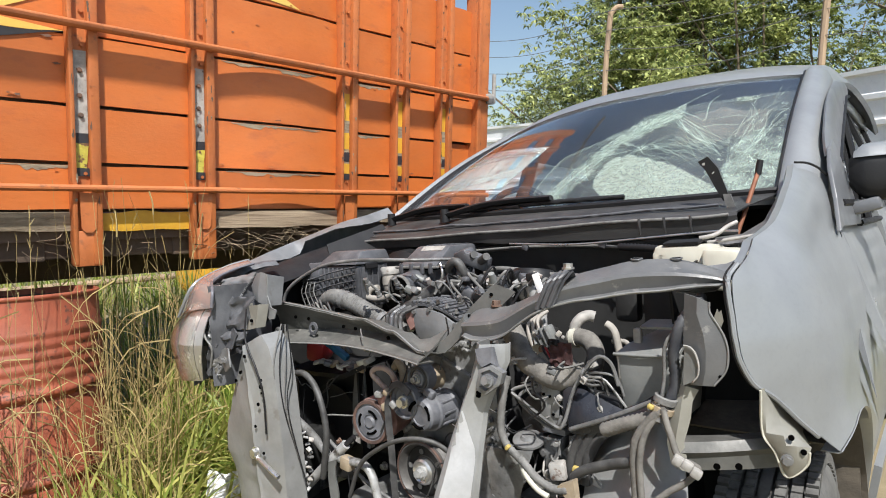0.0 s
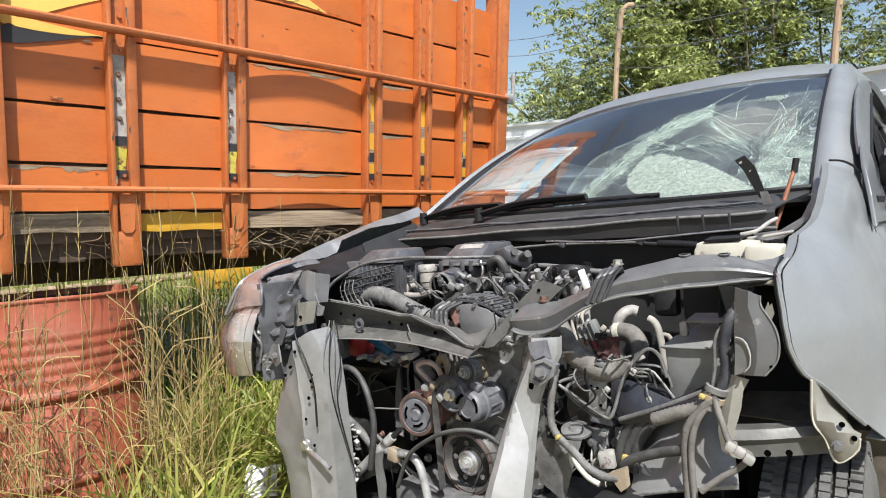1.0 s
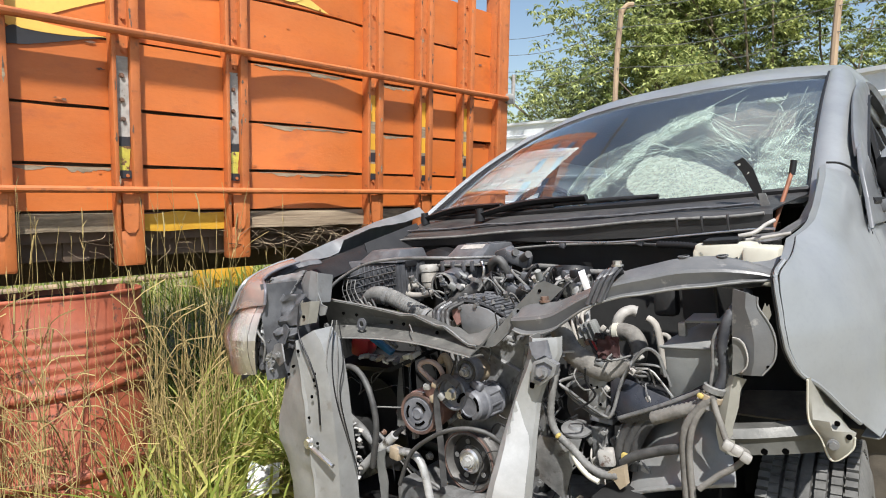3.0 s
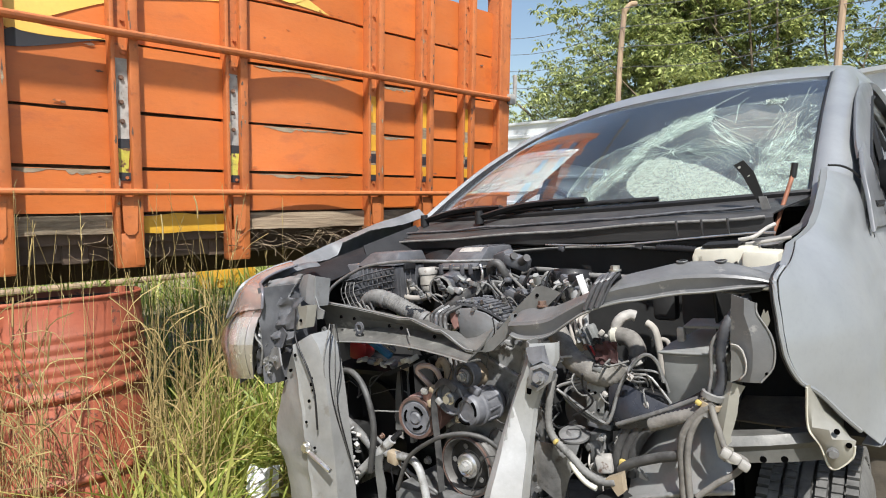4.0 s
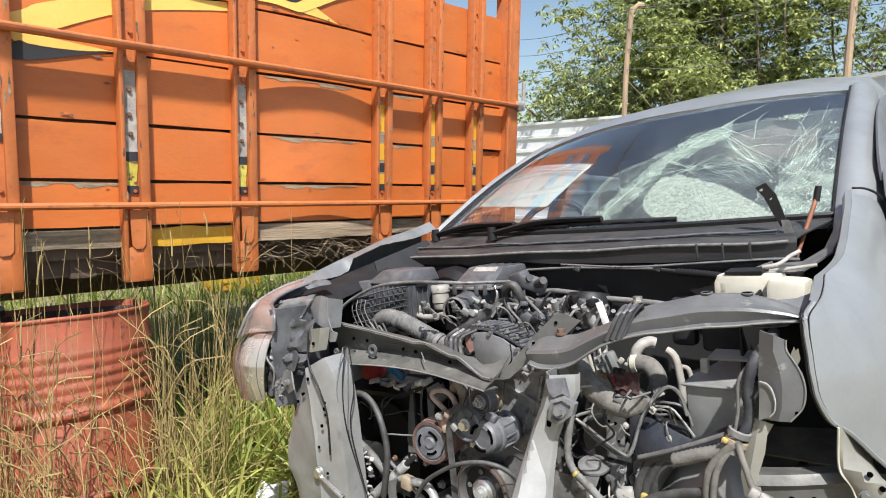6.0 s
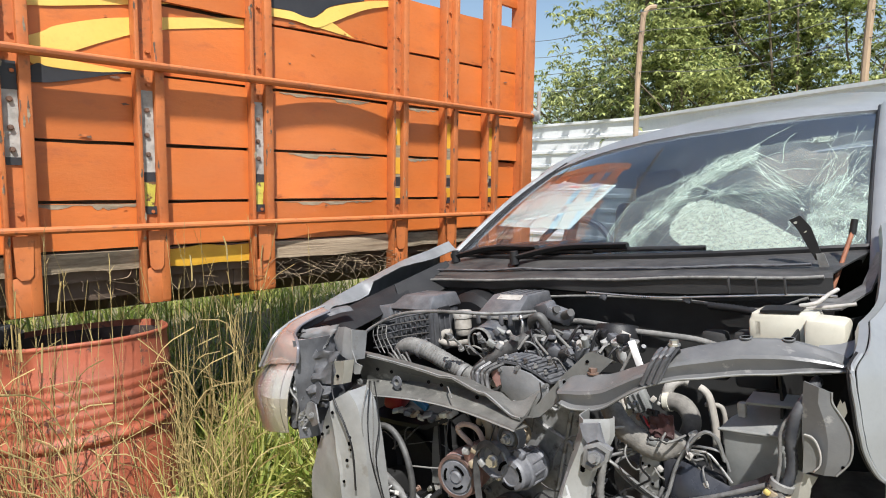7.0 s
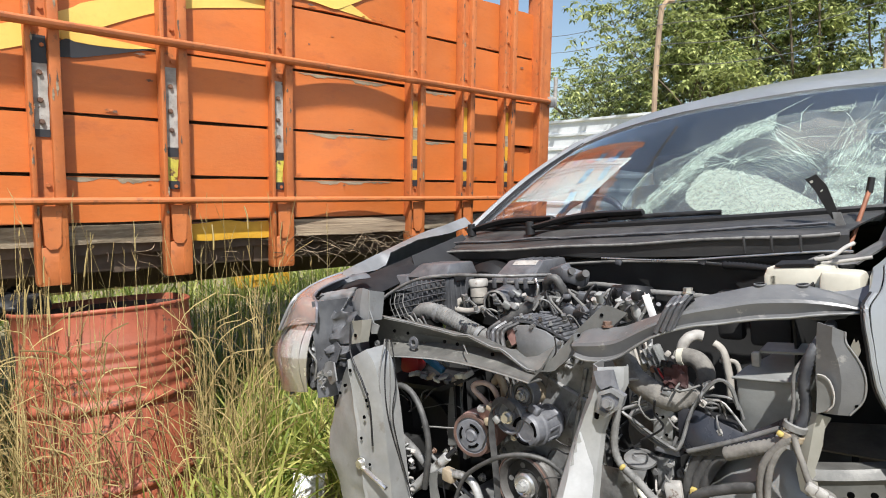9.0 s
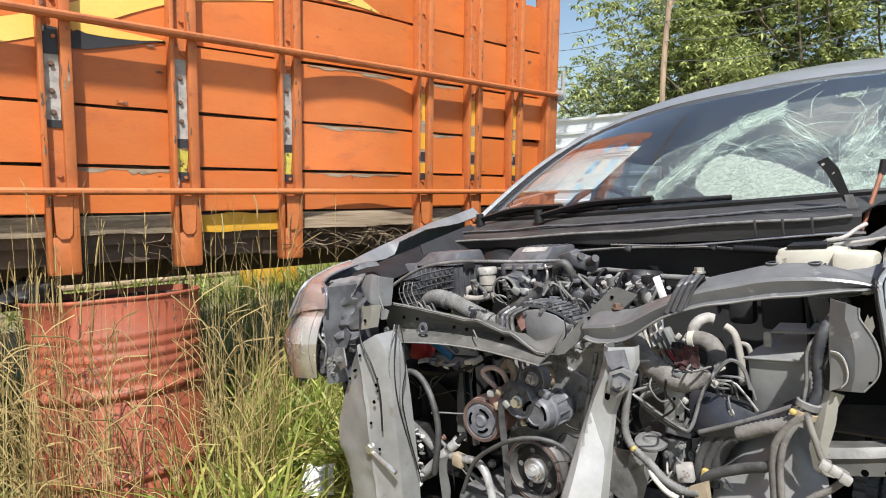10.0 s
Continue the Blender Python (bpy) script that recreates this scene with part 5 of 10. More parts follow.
TORN = [(0.93, 0.944), (1.04, 0.978), (1.132, 1.002), (1.20, 1.004), (1.255, 1.008), (1.294, 1.022), (1.316, 1.060), (1.453, 1.098), (1.607, 1.11), (1.74, 1.14)]


def on_line(line, y):
    for (y0, z0), (y1, z1) in zip(line, line[1:]):
        if y <= y1:
            return z0 + (z1 - z0) * (y - y0) / (y1 - y0)
    return line[-1][1]


for t in steps(60):
    y = 0.93 + 0.80 * t
    top = on_line(CREST, y) + 0.003 * nb(y * 12, 1, 1)
    x = -0.660 - 0.03 * math.sin(t * 3.0)
    low = min(top - 0.004, on_line(TORN, y) + 0.004 * nb(y * 40, 5, 1))
    rows.append([(x + 0.034, y, low), (x + 0.012, y, (low + top) / 2 + 0.004), (x, y, top), (x - 0.02, y, top - 0.006), (x - 0.05, y, top - 0.045), (x - 0.065, y, top - 0.14), (x - 0.07, y, top - 0.30)])
sheet(b2, rows, 0.003)
rwing = part("front_wing", b2, M_ARCH, car, "buckled silver wing beside the crushed headlamp", sharp=40)
b2 = bmesh.new()
sheet(b2, [[(-0.64, 0.95 + 0.70 * t, 0.945 + 0.15 * t), (-0.60, 0.95 + 0.70 * t, 0.935 + 0.15 * t + 0.012 * nb(t * 8, 3, 1)), (-0.555 + 0.02 * nb(t * 5, 2, 4), 0.96 + 0.68 * t, 0.90 + 0.145 * t)] for t in steps(20)], 0.004)
fold = bmesh.new()
fold_rows = []
for t in steps(14):
    fx, fy, fz = -0.632 + 0.06 * t, 0.935 + 0.19 * t, 0.945 + 0.058 * math.sin(min(1.0, t * 1.1) * 1.45)
    rows_f = [(fx - 0.012, fy + 0.004, fz - 0.006), (fx, fy, fz + 0.007), (fx + 0.012, fy + 0.002, fz + 0.003), (fx + 0.02, fy + 0.006, fz - 0.008 + 0.004 * nb(t * 6, 1, 1))]
    fold_rows.append(rows_f)
sheet(fold, fold_rows, 0.003)
part("torn_fold", fold, M_GREYPL, rwing, "torn grey fold of the wing edge")
part("wing_gutter", b2, M_BLACK, rwing)
b2 = bmesh.new()
plate(b2, [(-0.60, 1.36, 1.045), (-0.585, 1.48, 1.075), (-0.57, 1.60, 1.105), (-0.53, 1.60, 1.06), (-0.50, 1.52, 1.02), (-0.54, 1.42, 0.985), (-0.585, 1.36, 1.0)], 0.004)
part("torn_liner", b2, M_BLACK, rwing)

lamp = thing("headlamp")
lamp.parent = car
lamp["label"] = "crushed headlamp with chromed bowl and cloudy lens"


def lamp_point(i, j):
    """Lens surface: i round the front to the side, j from foot to top."""
    a = -0.35 + 1.55 * i
    z = 0.715 + 0.245 * j - 0.02 * (1 - j) * i
    r = 0.145 + 0.012 * math.sin(j * 3.1)
    inner = -0.502 + 0.050 * j
    outer = -0.695 + 0.012 * math.sin(j * 9) + 0.12 * max(0.0, (j - 0.4) / 0.6) ** 1.4
    x = inner + (outer - inner) * (math.sin(a) + 0.343) / 1.275
    y = 0.965 - r * math.cos(a) + 0.06 * (j - 0.3) ** 2 + 0.02 * j
    return Vector((x, y, z))


def bowl(name, j0, j1, inset, mat, label=""):
    b3 = bmesh.new()
    sheet(b3, [[lamp_point(i, j) + Vector((inset * 0.8, inset, 0)) for i in steps(16)] for j in steps(5, j0, j1)], 0.003)
    part(name, b3, mat, lamp, label, sharp=60)


M_CHROME = surface("lamp_chrome", (0.86, 0.86, 0.87), (0.66, 0.66, 0.67), 10, 0.22, 0.7, 0.1, 60, coat=1.0)
M_BOWL = surface("lamp_bowl", (0.55, 0.52, 0.45), (0.30, 0.28, 0.23), 7, 0.25, 0.65, 0.1, 60, coat=1.0)
M_ROSE = surface("lamp_rose", (0.50, 0.425, 0.40), (0.34, 0.29, 0.275), 7, 0.22, 0.5, 0.1, 60, coat=1.0)
bowl("lower_bowl", 0.0, 0.385, 0.002, M_BOWL)
bowl("reflector", 0.38, 0.685, 0.0, M_CHROME, "bright chromed reflector")
bowl("indicator_bowl", 0.68, 1.0, 0.002, M_ROSE)
b2 = bmesh.new()
sheet(b2, [[lamp_point(i, j) + Vector((-0.010 * math.sin(math.pi * j) - 0.004, -0.012 * math.sin(math.pi * j) - 0.004, 0)) for i in steps(18)] for j in steps(14)], 0.002)
lens = part("lens", b2, M_LENS, lamp, "scratched clear lens", sharp=80)
lens.visible_shadow = False
# the lamp's top sweeps back along the wing
TAIL = [((-0.653, 0.862, 0.868), (-0.445, 0.842, 0.905)), ((-0.608, 0.868, 0.932), (-0.446, 0.848, 0.942)), ((-0.598, 0.886, 0.960), (-0.476, 0.866, 0.960)), ((-0.603, 0.915, 0.973), (-0.522, 0.895, 0.967)),
        ((-0.613, 0.96, 0.987), (-0.557, 0.94, 0.978)), ((-0.610, 1.01, 1.002), (-0.555, 0.99, 0.994)), ((-0.612, 1.07, 1.012), (-0.558, 1.05, 1.004))]
b2 = bmesh.new()
sheet(b2, [[Vector(p).lerp(Vector(q), k) + Vector((-0.004, -0.016, 0.006)) * math.sin(math.pi * k) for k in steps(10)] for p, q in TAIL], 0.002)
part("swept_bowl", b2, M_ROSE, lamp, "rose-tinted upper bowl swept back along the wing", sharp=60)
pipe("bowl_edge", [Vector(q) + Vector((0.002, -0.004, 0.001)) for p, q in TAIL], 0.004, M_SMOKE, lamp, 6)
pipe("bowl_edge", [Vector(p) + Vector((-0.002, -0.002, 0.002)) for p, q in TAIL], 0.0045, M_PAINT, lamp, 6)
b2 = bmesh.new()
tube(b2, [lamp_point(0.62, j) + Vector((-0.003, -0.003, 0)) for j in steps(10)], 0.004, 6, 2)
part("lens_seam", b2, M_GREYPL, lamp)
b2 = bmesh.new()
rows = []
for j in steps(8):
    z = 0.70 + 0.26 * j
    rows.append([(-0.468 + 0.012 * nb(j * 5, 1, 2), 0.845, z), (-0.45, 0.87, z), (-0.435 + 0.015 * nb(j * 4, 0, 6), 0.94, z), (-0.45, 1.02, z), (-0.62, 1.06, z)])
sheet(b2, rows, 0.004)
part("housing", b2, M_GREYPL, lamp, sharp=60)
def creased(name, corners, depth, mat, seed, n_=12, label="", sharp=50):
    """A crumpled plate between four corners (lower left, lower right, upper right, upper left)."""
    b3 = bmesh.new()
    p = [Vector(c) for c in corners]
    front, back = [], []
    for jj in steps(n_):
        a_, b_ = p[0].lerp(p[3], jj), p[1].lerp(p[2], jj)
        row = []
        for kk in steps(n_):
            ridge = 1.0 - 2.0 * abs(nb(jj * 3.1 + seed, kk * 2.7, seed))
            row.append(a_.lerp(b_, kk) + Vector((0.3, 1, 0.2)) * depth * (0.7 * nb(jj * 2.3 + seed, kk * 2.1, seed) + 0.35 * ridge) + Vector((0.008, 0, 0.008)) * nb(kk * 5, jj * 5, seed + 2))
        front.append(row)
        back.append([v + Vector((0.001, 0.003, 0)) for v in row])
    sheet(b3, front + back[::-1] + front[:1])
    bmesh.ops.remove_doubles(b3, verts=b3.verts[:], dist=0.0001)
    return part(name, b3, mat, lamp, label, sharp=sharp)


creased("crumpled_shell", [(-0.475, 0.875, 0.842), (-0.375, 0.885, 0.845), (-0.368, 0.90, 0.925), (-0.468, 0.885, 0.925)], 0.03, M_GREYPL, 3, label="crumpled grey shell beside the lamp")
creased("crumpled_shell", [(-0.475, 0.868, 0.772), (-0.39, 0.872, 0.785), (-0.375, 0.88, 0.838), (-0.468, 0.87, 0.836)], 0.028, M_GREYPL, 7)
creased("torn_edge", [(-0.545, 0.862, 0.715), (-0.47, 0.868, 0.70), (-0.462, 0.872, 0.80), (-0.515, 0.862, 0.80)], 0.02, M_BLACK, 11)
creased("torn_edge", [(-0.56, 0.91, 0.925), (-0.45, 0.915, 0.92), (-0.42, 0.95, 0.985), (-0.57, 0.94, 0.965)], 0.03, M_ARCH, 15)

creased("crumpled_shell", [(-0.545, 0.852, 0.80), (-0.47, 0.858, 0.79), (-0.455, 0.872, 0.93), (-0.53, 0.872, 0.935)], 0.022, M_SMOKE, 21)
creased("broken_rib", [(-0.512, 0.846, 0.735), (-0.486, 0.846, 0.725), (-0.478, 0.85, 0.80), (-0.50, 0.85, 0.806)], 0.02, M_GREYPL, 31)
creased("broken_rib", [(-0.505, 0.842, 0.815), (-0.462, 0.845, 0.80), (-0.470, 0.85, 0.850), (-0.512, 0.85, 0.866)], 0.026, M_ARCH, 37)
creased("broken_rib", [(-0.520, 0.846, 0.872), (-0.474, 0.85, 0.862), (-0.480, 0.858, 0.905), (-0.507, 0.86, 0.925)], 0.026, M_SMOKE, 41)
creased("broken_rib", [(-0.470, 0.842, 0.735), (-0.448, 0.845, 0.722), (-0.444, 0.85, 0.768), (-0.462, 0.85, 0.776)], 0.02, M_STEEL, 47)
pipe("loose_wire", [(-0.46, 0.86, 0.92), (-0.49, 0.838, 0.88), (-0.478, 0.835, 0.83), (-0.455, 0.838, 0.80), (-0.47, 0.84, 0.75)], 0.003, M_WIRE, lamp, 6)

# radiator support: right-hand upright panel with a fold
SUP_L = [(-0.371, 0.802), (-0.406, 0.757), (-0.427, 0.709), (-0.451, 0.660), (-0.479, 0.601), (-0.483, 0.530), (-0.470, 0.509), (-0.457, 0.473), (-0.444, 0.414), (-0.44, 0.25)]
SUP_F = [(-0.357, 0.810), (-0.352, 0.757), (-0.345, 0.707), (-0.340, 0.65), (-0.335, 0.591), (-0.330, 0.545), (-0.327, 0.51), (-0.325, 0.47), (-0.322, 0.43), (-0.32, 0.25)]
SUP_R = [(-0.309, 0.837), (-0.278, 0.800), (-0.265, 0.735), (-0.259, 0.68), (-0.254, 0.61), (-0.250, 0.555), (-0.248, 0.52), (-0.247, 0.48), (-0.247, 0.43), (-0.247, 0.25)]
sup = bmesh.new()
rows = []
for l, f, r in zip(*[spline([(x, 0, z) for x, z in line], 3) for line in (SUP_L, SUP_F, SUP_R)]):
    def dip(x, z):
        return 0.007 * nb(x * 16, z * 13, 3.0) + 0.003 * nb(x * 45, z * 40, 7.0)
    row = [(l.x + 0.012, 0.930, l.z), (l.x + 0.002, 0.892, l.z)]
    for k in (0.0, 0.12, 0.35, 0.6, 0.85, 0.97):
        x, z = l.x + (f.x - l.x) * k, l.z + (f.z - l.z) * k
        row.append((x, 0.884 - 0.020 * k ** 0.7 + dip(x, z), z))
    for k in (0.04, 0.12, 0.4, 0.7, 0.93, 1.0):
        x, z = f.x + (r.x - f.x) * k, f.z + (r.z - f.z) * k
        row.append((x, 0.862 + 0.022 * k ** 1.4 + (0.004 if k > 0.05 else 0) + dip(x, z) * (1 - k), z))
    row.append((r.x + 0.005, 0.945, r.z + 0.003))
    rows.append(row)
sheet(sup, rows, 0.003)
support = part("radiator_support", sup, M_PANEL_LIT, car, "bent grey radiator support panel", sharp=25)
for hx, hz, hr in ((-0.340, 0.786, 0.006), (-0.373, 0.742, 0.0055), (-0.366, 0.745, 0.004), (-0.403, 0.717, 0.0055), (-0.286, 0.731, 0.005), (-0.289, 0.715, 0.0065), (-0.286, 0.70, 0.004), (-0.301, 0.671, 0.006), (-0.316, 0.615, 0.005), (-0.293, 0.551, 0.005)):
    holes([(hx, 0.8575 + 0.02 * max(0.0, (-0.345 - hx) / 0.1) + 0.008 * max(0.0, (hx + 0.33) / 0.06), hz)], support, hr)
b2 = bmesh.new()
bolt(b2, (-0.322, 0.862, 0.548), (0, -1, 0), 0.012, 0.008)
tube(b2, [(-0.316, 0.858, 0.540), (-0.27, 0.856, 0.523), (-0.232, 0.858, 0.506)], 0.006, 8, 3)
part("stud", b2, M_BRIGHT, support)
# lamp bracket and upper box of the support
b2 = bmesh.new()
sheet(b2, [[(-0.415, 0.96, 0.980), (-0.39, 0.945, 0.984), (-0.362, 0.938, 0.988), (-0.340, 0.942, 0.982), (-0.335, 0.985, 0.972)], [(-0.425, 0.95, 0.950), (-0.392, 0.932, 0.952), (-0.366, 0.930, 0.945), (-0.342, 0.936, 0.945), (-0.336, 0.98, 0.94)],
           [(-0.41, 0.945, 0.925), (-0.39, 0.936, 0.918), (-0.37, 0.930, 0.912), (-0.345, 0.932, 0.902), (-0.340, 0.975, 0.90)]], 0.003)
part("upper_bracket", b2, M_ARCH, support, "bent blue-grey upper bracket", sharp=20)
b2 = bmesh.new()
sheet(b2, [[(-0.343, 0.94, 0.982), (-0.336, 0.938, 0.980)], [(-0.346, 0.938, 0.93), (-0.338, 0.936, 0.93)], [(-0.348, 0.936, 0.90), (-0.322, 0.934, 0.898)], [(-0.346, 0.934, 0.885), (-0.303, 0.936, 0.892)], [(-0.33, 0.932, 0.868), (-0.312, 0.934, 0.87)]], 0.003)
part("bracket_strip", b2, M_PANEL_LIT, support, sharp=25)
b2 = bmesh.new()
sheet(b2, [[(-0.402, 0.93, 0.908), (-0.398, 0.902, 0.905), (-0.36, 0.897, 0.906), (-0.328, 0.898, 0.910), (-0.322, 0.925, 0.908)], [(-0.402, 0.925, 0.878), (-0.394, 0.898, 0.876), (-0.362, 0.902, 0.876), (-0.330, 0.894, 0.88), (-0.324, 0.92, 0.88)],
           [(-0.404, 0.92, 0.845), (-0.397, 0.893, 0.843), (-0.365, 0.89, 0.846), (-0.334, 0.89, 0.852), (-0.328, 0.915, 0.852)]], 0.003)
part("lamp_bracket", b2, M_TAB, support, "pale primer-coloured lamp bracket", sharp=25)
holes([(-0.350, 0.8905, 0.870)], support, 0.006)
b2 = bmesh.new()
sheet(b2, [[(-0.465, 0.87, 0.785), (-0.43, 0.865, 0.80), (-0.385, 0.845, 0.805)], [(-0.455, 0.86, 0.775), (-0.42, 0.85, 0.768), (-0.372, 0.838, 0.785)], [(-0.44, 0.858, 0.765), (-0.402, 0.845, 0.745), (-0.366, 0.836, 0.762)]], 0.004)
bolt(b2, (-0.40, 0.84, 0.775), (0.1, -1, 0), 0.007, 0.008)
part("corner_bracket", b2, M_STEEL, support)
b2 = bmesh.new()
sheet(b2, [[(-0.44, 0.89, 0.855), (-0.39, 0.87, 0.84)], [(-0.455, 0.875, 0.80), (-0.40, 0.858, 0.80)]], 0.004)
part("lamp_stay", b2, M_GREYPL, support)

# upper tie bar, right half: sagging channel
def tie_top(x):
    if x < -0.12:
        return 0.907 - (x + 0.42) * 0.148
    if x < -0.08:
        return 0.864
    if x < 0.0:
        return 0.864 - (x + 0.08) * 0.275
    return max(0.806, 0.842 - max(0, x - 0.03) * 0.5)


tie = bmesh.new()
rows = []
for x in steps(26, -0.42, 0.13):
    t = (x + 0.42) / 0.55
    zt = tie_top(x) + 0.003 * nb(x * 30, 1, 0)
    zb = 0.797 + 0.012 * math.sin(t * 3.1) - 0.008 * t
    y = 1.0 + 0.035 * math.sin(t * 3.0)
    mid = zb + (zt - zb) * 0.45
    rows.append([(x, y + 0.055, zt - 0.012), (x, y + 0.006, zt + 0.0), (x, y - 0.006, zt + 0.004), (x, y - 0.011, zt - 0.001), (x, y - 0.006, zt - 0.007), (x, y + 0.022, mid + 0.012), (x, y + 0.032, zb + 0.024), (x, y + 0.022, zb + 0.018), (x, y - 0.030, zb + 0.002), (x, y - 0.034, zb - 0.004), (x, y + 0.02, zb - 0.010)])
sheet(tie, rows, 0.003)
tiebar = part("tie_bar", tie, M_TIE, car, "sagging upper tie bar, buckled by the crash", sharp=25)
# thin pale tubes paint bright highlights along the bar's edges
for name_, off_ in (("top_edge", 0), ("lower_edge", 1)):
    line_ = []
    for x in steps(26, -0.42, 0.13):
        t = (x + 0.42) / 0.55
        y = 1.0 + 0.035 * math.sin(t * 3.0)
        zb = 0.797 + 0.012 * math.sin(t * 3.1) - 0.008 * t
        line_.append((x, y - 0.034, zb - 0.003) if off_ else (x, y - 0.009, tie_top(x) + 0.003))
    pipe(name_, line_, 0.0019, M_PANEL_LIT, tiebar, 6, steps_=2)
holes([(-0.335, 1.015, 0.862), (-0.29, 1.022, 0.858), (-0.17, 1.035, 0.842), (-0.13, 1.038, 0.838), (-0.02, 1.04, 0.822)], tiebar, 0.006)
b2 = bmesh.new()
turned(b2, (-0.262, 1.015, 0.835), (0, -1, 0.1), [(0, 0.017), (0.003, 0.017), (0.004, 0.009), (0.001, 0.008)], 20, True)
part("grommet", b2, M_GREYPL, tiebar)
b2 = bmesh.new()
turned(b2, (-0.38, 0.992, 0.828), (0, -1, 0), [(0, 0.009), (0.006, 0.009), (0.007, 0.004), (0.002, 0.003)], 14, True)
part("grommet", b2, M_STEEL, tiebar)
# bent-up flap between the two halves; its dark colour paints in shade
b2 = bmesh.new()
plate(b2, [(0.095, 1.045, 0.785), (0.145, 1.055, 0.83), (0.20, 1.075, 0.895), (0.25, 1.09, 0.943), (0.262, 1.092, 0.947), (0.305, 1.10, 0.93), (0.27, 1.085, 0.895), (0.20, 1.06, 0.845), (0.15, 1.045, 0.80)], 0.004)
part("bent_flap", b2, M_TIE, tiebar, "bent flap, its shade put in as a dark colour")
holes([(0.252, 1.086, 0.925), (0.205, 1.066, 0.88)], tiebar, 0.005, (0.3, -0.9, 0.2))

# left half: arched channel up to the wing
BAR_TOP = spline([(0.198, 1.068, 0.878), (0.214, 1.068, 0.890), (0.247, 1.068, 0.895), (0.297, 1.068, 0.901), (0.345, 1.068, 0.919), (0.385, 1.068, 0.935), (0.442, 1.080, 0.963), (0.507, 1.095, 0.979), (0.558, 1.107, 0.989), (0.615, 1.121, 0.989), (0.652, 1.131, 0.981), (0.692, 1.142, 0.967), (0.717, 1.149, 0.954)], 4)
BAR_FOOT = spline([(0.207, 1.044, 0.845), (0.236, 1.044, 0.837), (0.279, 1.044, 0.840), (0.314, 1.044, 0.852), (0.355, 1.044, 0.879), (0.395, 1.044, 0.902), (0.451, 1.056, 0.920), (0.513, 1.071, 0.929), (0.563, 1.083, 0.937), (0.620, 1.097, 0.941), (0.657, 1.107, 0.946), (0.701, 1.119, 0.949), (0.720, 1.124, 0.951)], 4)
arch = bmesh.new()
rows = []
for p, q in zip(BAR_TOP, BAR_FOOT):
    d = q - p
    rows.append([p + Vector((0.008, 0.034, -0.010)), p + Vector((0.005, 0.026, 0.002)), p + Vector((0.002, 0.012, 0.002)), p + Vector((0, 0.0, -0.005)), p + d * 0.30 + Vector((0, -0.009, 0.002)), p + d * 0.43 + Vector((0, -0.018, 0.003)), p + d * 0.50 + Vector((0, -0.019, 0)), p + d * 0.75 + Vector((0, -0.008, 0)), p + d * 0.93, q + Vector((0, -0.004, 0)), q + Vector((0, -0.012, -0.002))])
sheet(arch, rows, 0.003)
archbar = part("tie_bar", arch, M_BAR, car, "arched grey upper tie bar with bolt holes", sharp=25)
# pale tube as a painted highlight on the bar's lower lip
pipe("lower_edge", [q + Vector((0, -0.012, -0.002)) for q in BAR_FOOT[1:-1]], 0.0022, M_PANEL_LIT, archbar, 6, steps_=1)
b2 = bmesh.new()
plate(b2, [(0.198, 1.052, 0.885), (0.20, 1.05, 0.84), (0.205, 1.14, 0.845), (0.205, 1.13, 0.885)], 0.003)
part("end_cap", b2, M_ARCH, archbar)
b2 = bmesh.new()
turned(b2, (0.222, 1.046, 0.864), (-0.1, -1, 0), [(0, 0.009), (0.0015, 0.008), (0.002, 0.004), (-0.002, 0.003)], 14)
part("rust_spot", b2, M_RUSTY, archbar)
for x in (0.562, 0.628):
    x, y, z = min(BAR_TOP, key=lambda p: abs(p.x - x)) + Vector((0.004, 0.016, 0.0035))
    b2 = bmesh.new()
    turned(b2, (x, y, z + 0.001), (0, -0.1, 1), [(0, 0.0115), (0.0012, 0.011), (0.0015, 0.0085), (-0.004, 0.008)], 18, True)
    part("hole_lip", b2, M_BAR, archbar)
    b2 = bmesh.new()
    cyl(b2, (x, y, z + 0.0005), (x, y, z + 0.0022), 0.0088, n=14)
    part("hole", b2, M_HOLE, archbar)
b2 = bmesh.new()
bolt(b2, (0.265, 1.085, 0.90), (0, 0, 1), 0.009, 0.008)
part("bolt", b2, M_RUSTY, archbar)
# ribbed black clamp over the bar
b2 = bmesh.new()
for k in range(3):
    x = 0.402 + 0.013 * k
    tube(b2, [(x + 0.010, 1.10, 0.950 + 0.004 * k), (x + 0.022, 1.068, 0.970 + 0.004 * k), (x + 0.016, 1.040, 0.955 + 0.004 * k), (x - 0.008, 1.034, 0.905 + 0.003 * k)], 0.0052, 8, 4)
sheet(b2, [[(0.41, 1.09, 0.952), (0.452, 1.09, 0.966)], [(0.422, 1.064, 0.969), (0.458, 1.066, 0.98)], [(0.414, 1.044, 0.95), (0.450, 1.044, 0.96)], [(0.392, 1.036, 0.905), (0.428, 1.036, 0.912)]], 0.004)
clampp = part("bar_clamp", b2, M_GREYPL, archbar, "ribbed black plastic clamp")
b2 = bmesh.new()
bolt(b2, (0.449, 1.066, 0.980), (0, 0, 1), 0.009, 0.007)
part("bolt", b2, M_BRIGHT, clampp)

# centre latch post, bent back and scraped; its pale colours hold painted sunlight
POST_L = [(0.30, 0.14), (0.572, 0.216), (0.666, 0.240), (0.739, 0.263), (0.805, 0.283), (0.86, 0.285)]
POST_R = [(0.30, 0.285), (0.596, 0.300), (0.658, 0.300), (0.725, 0.304), (0.765, 0.326), (0.80, 0.348), (0.86, 0.345)]


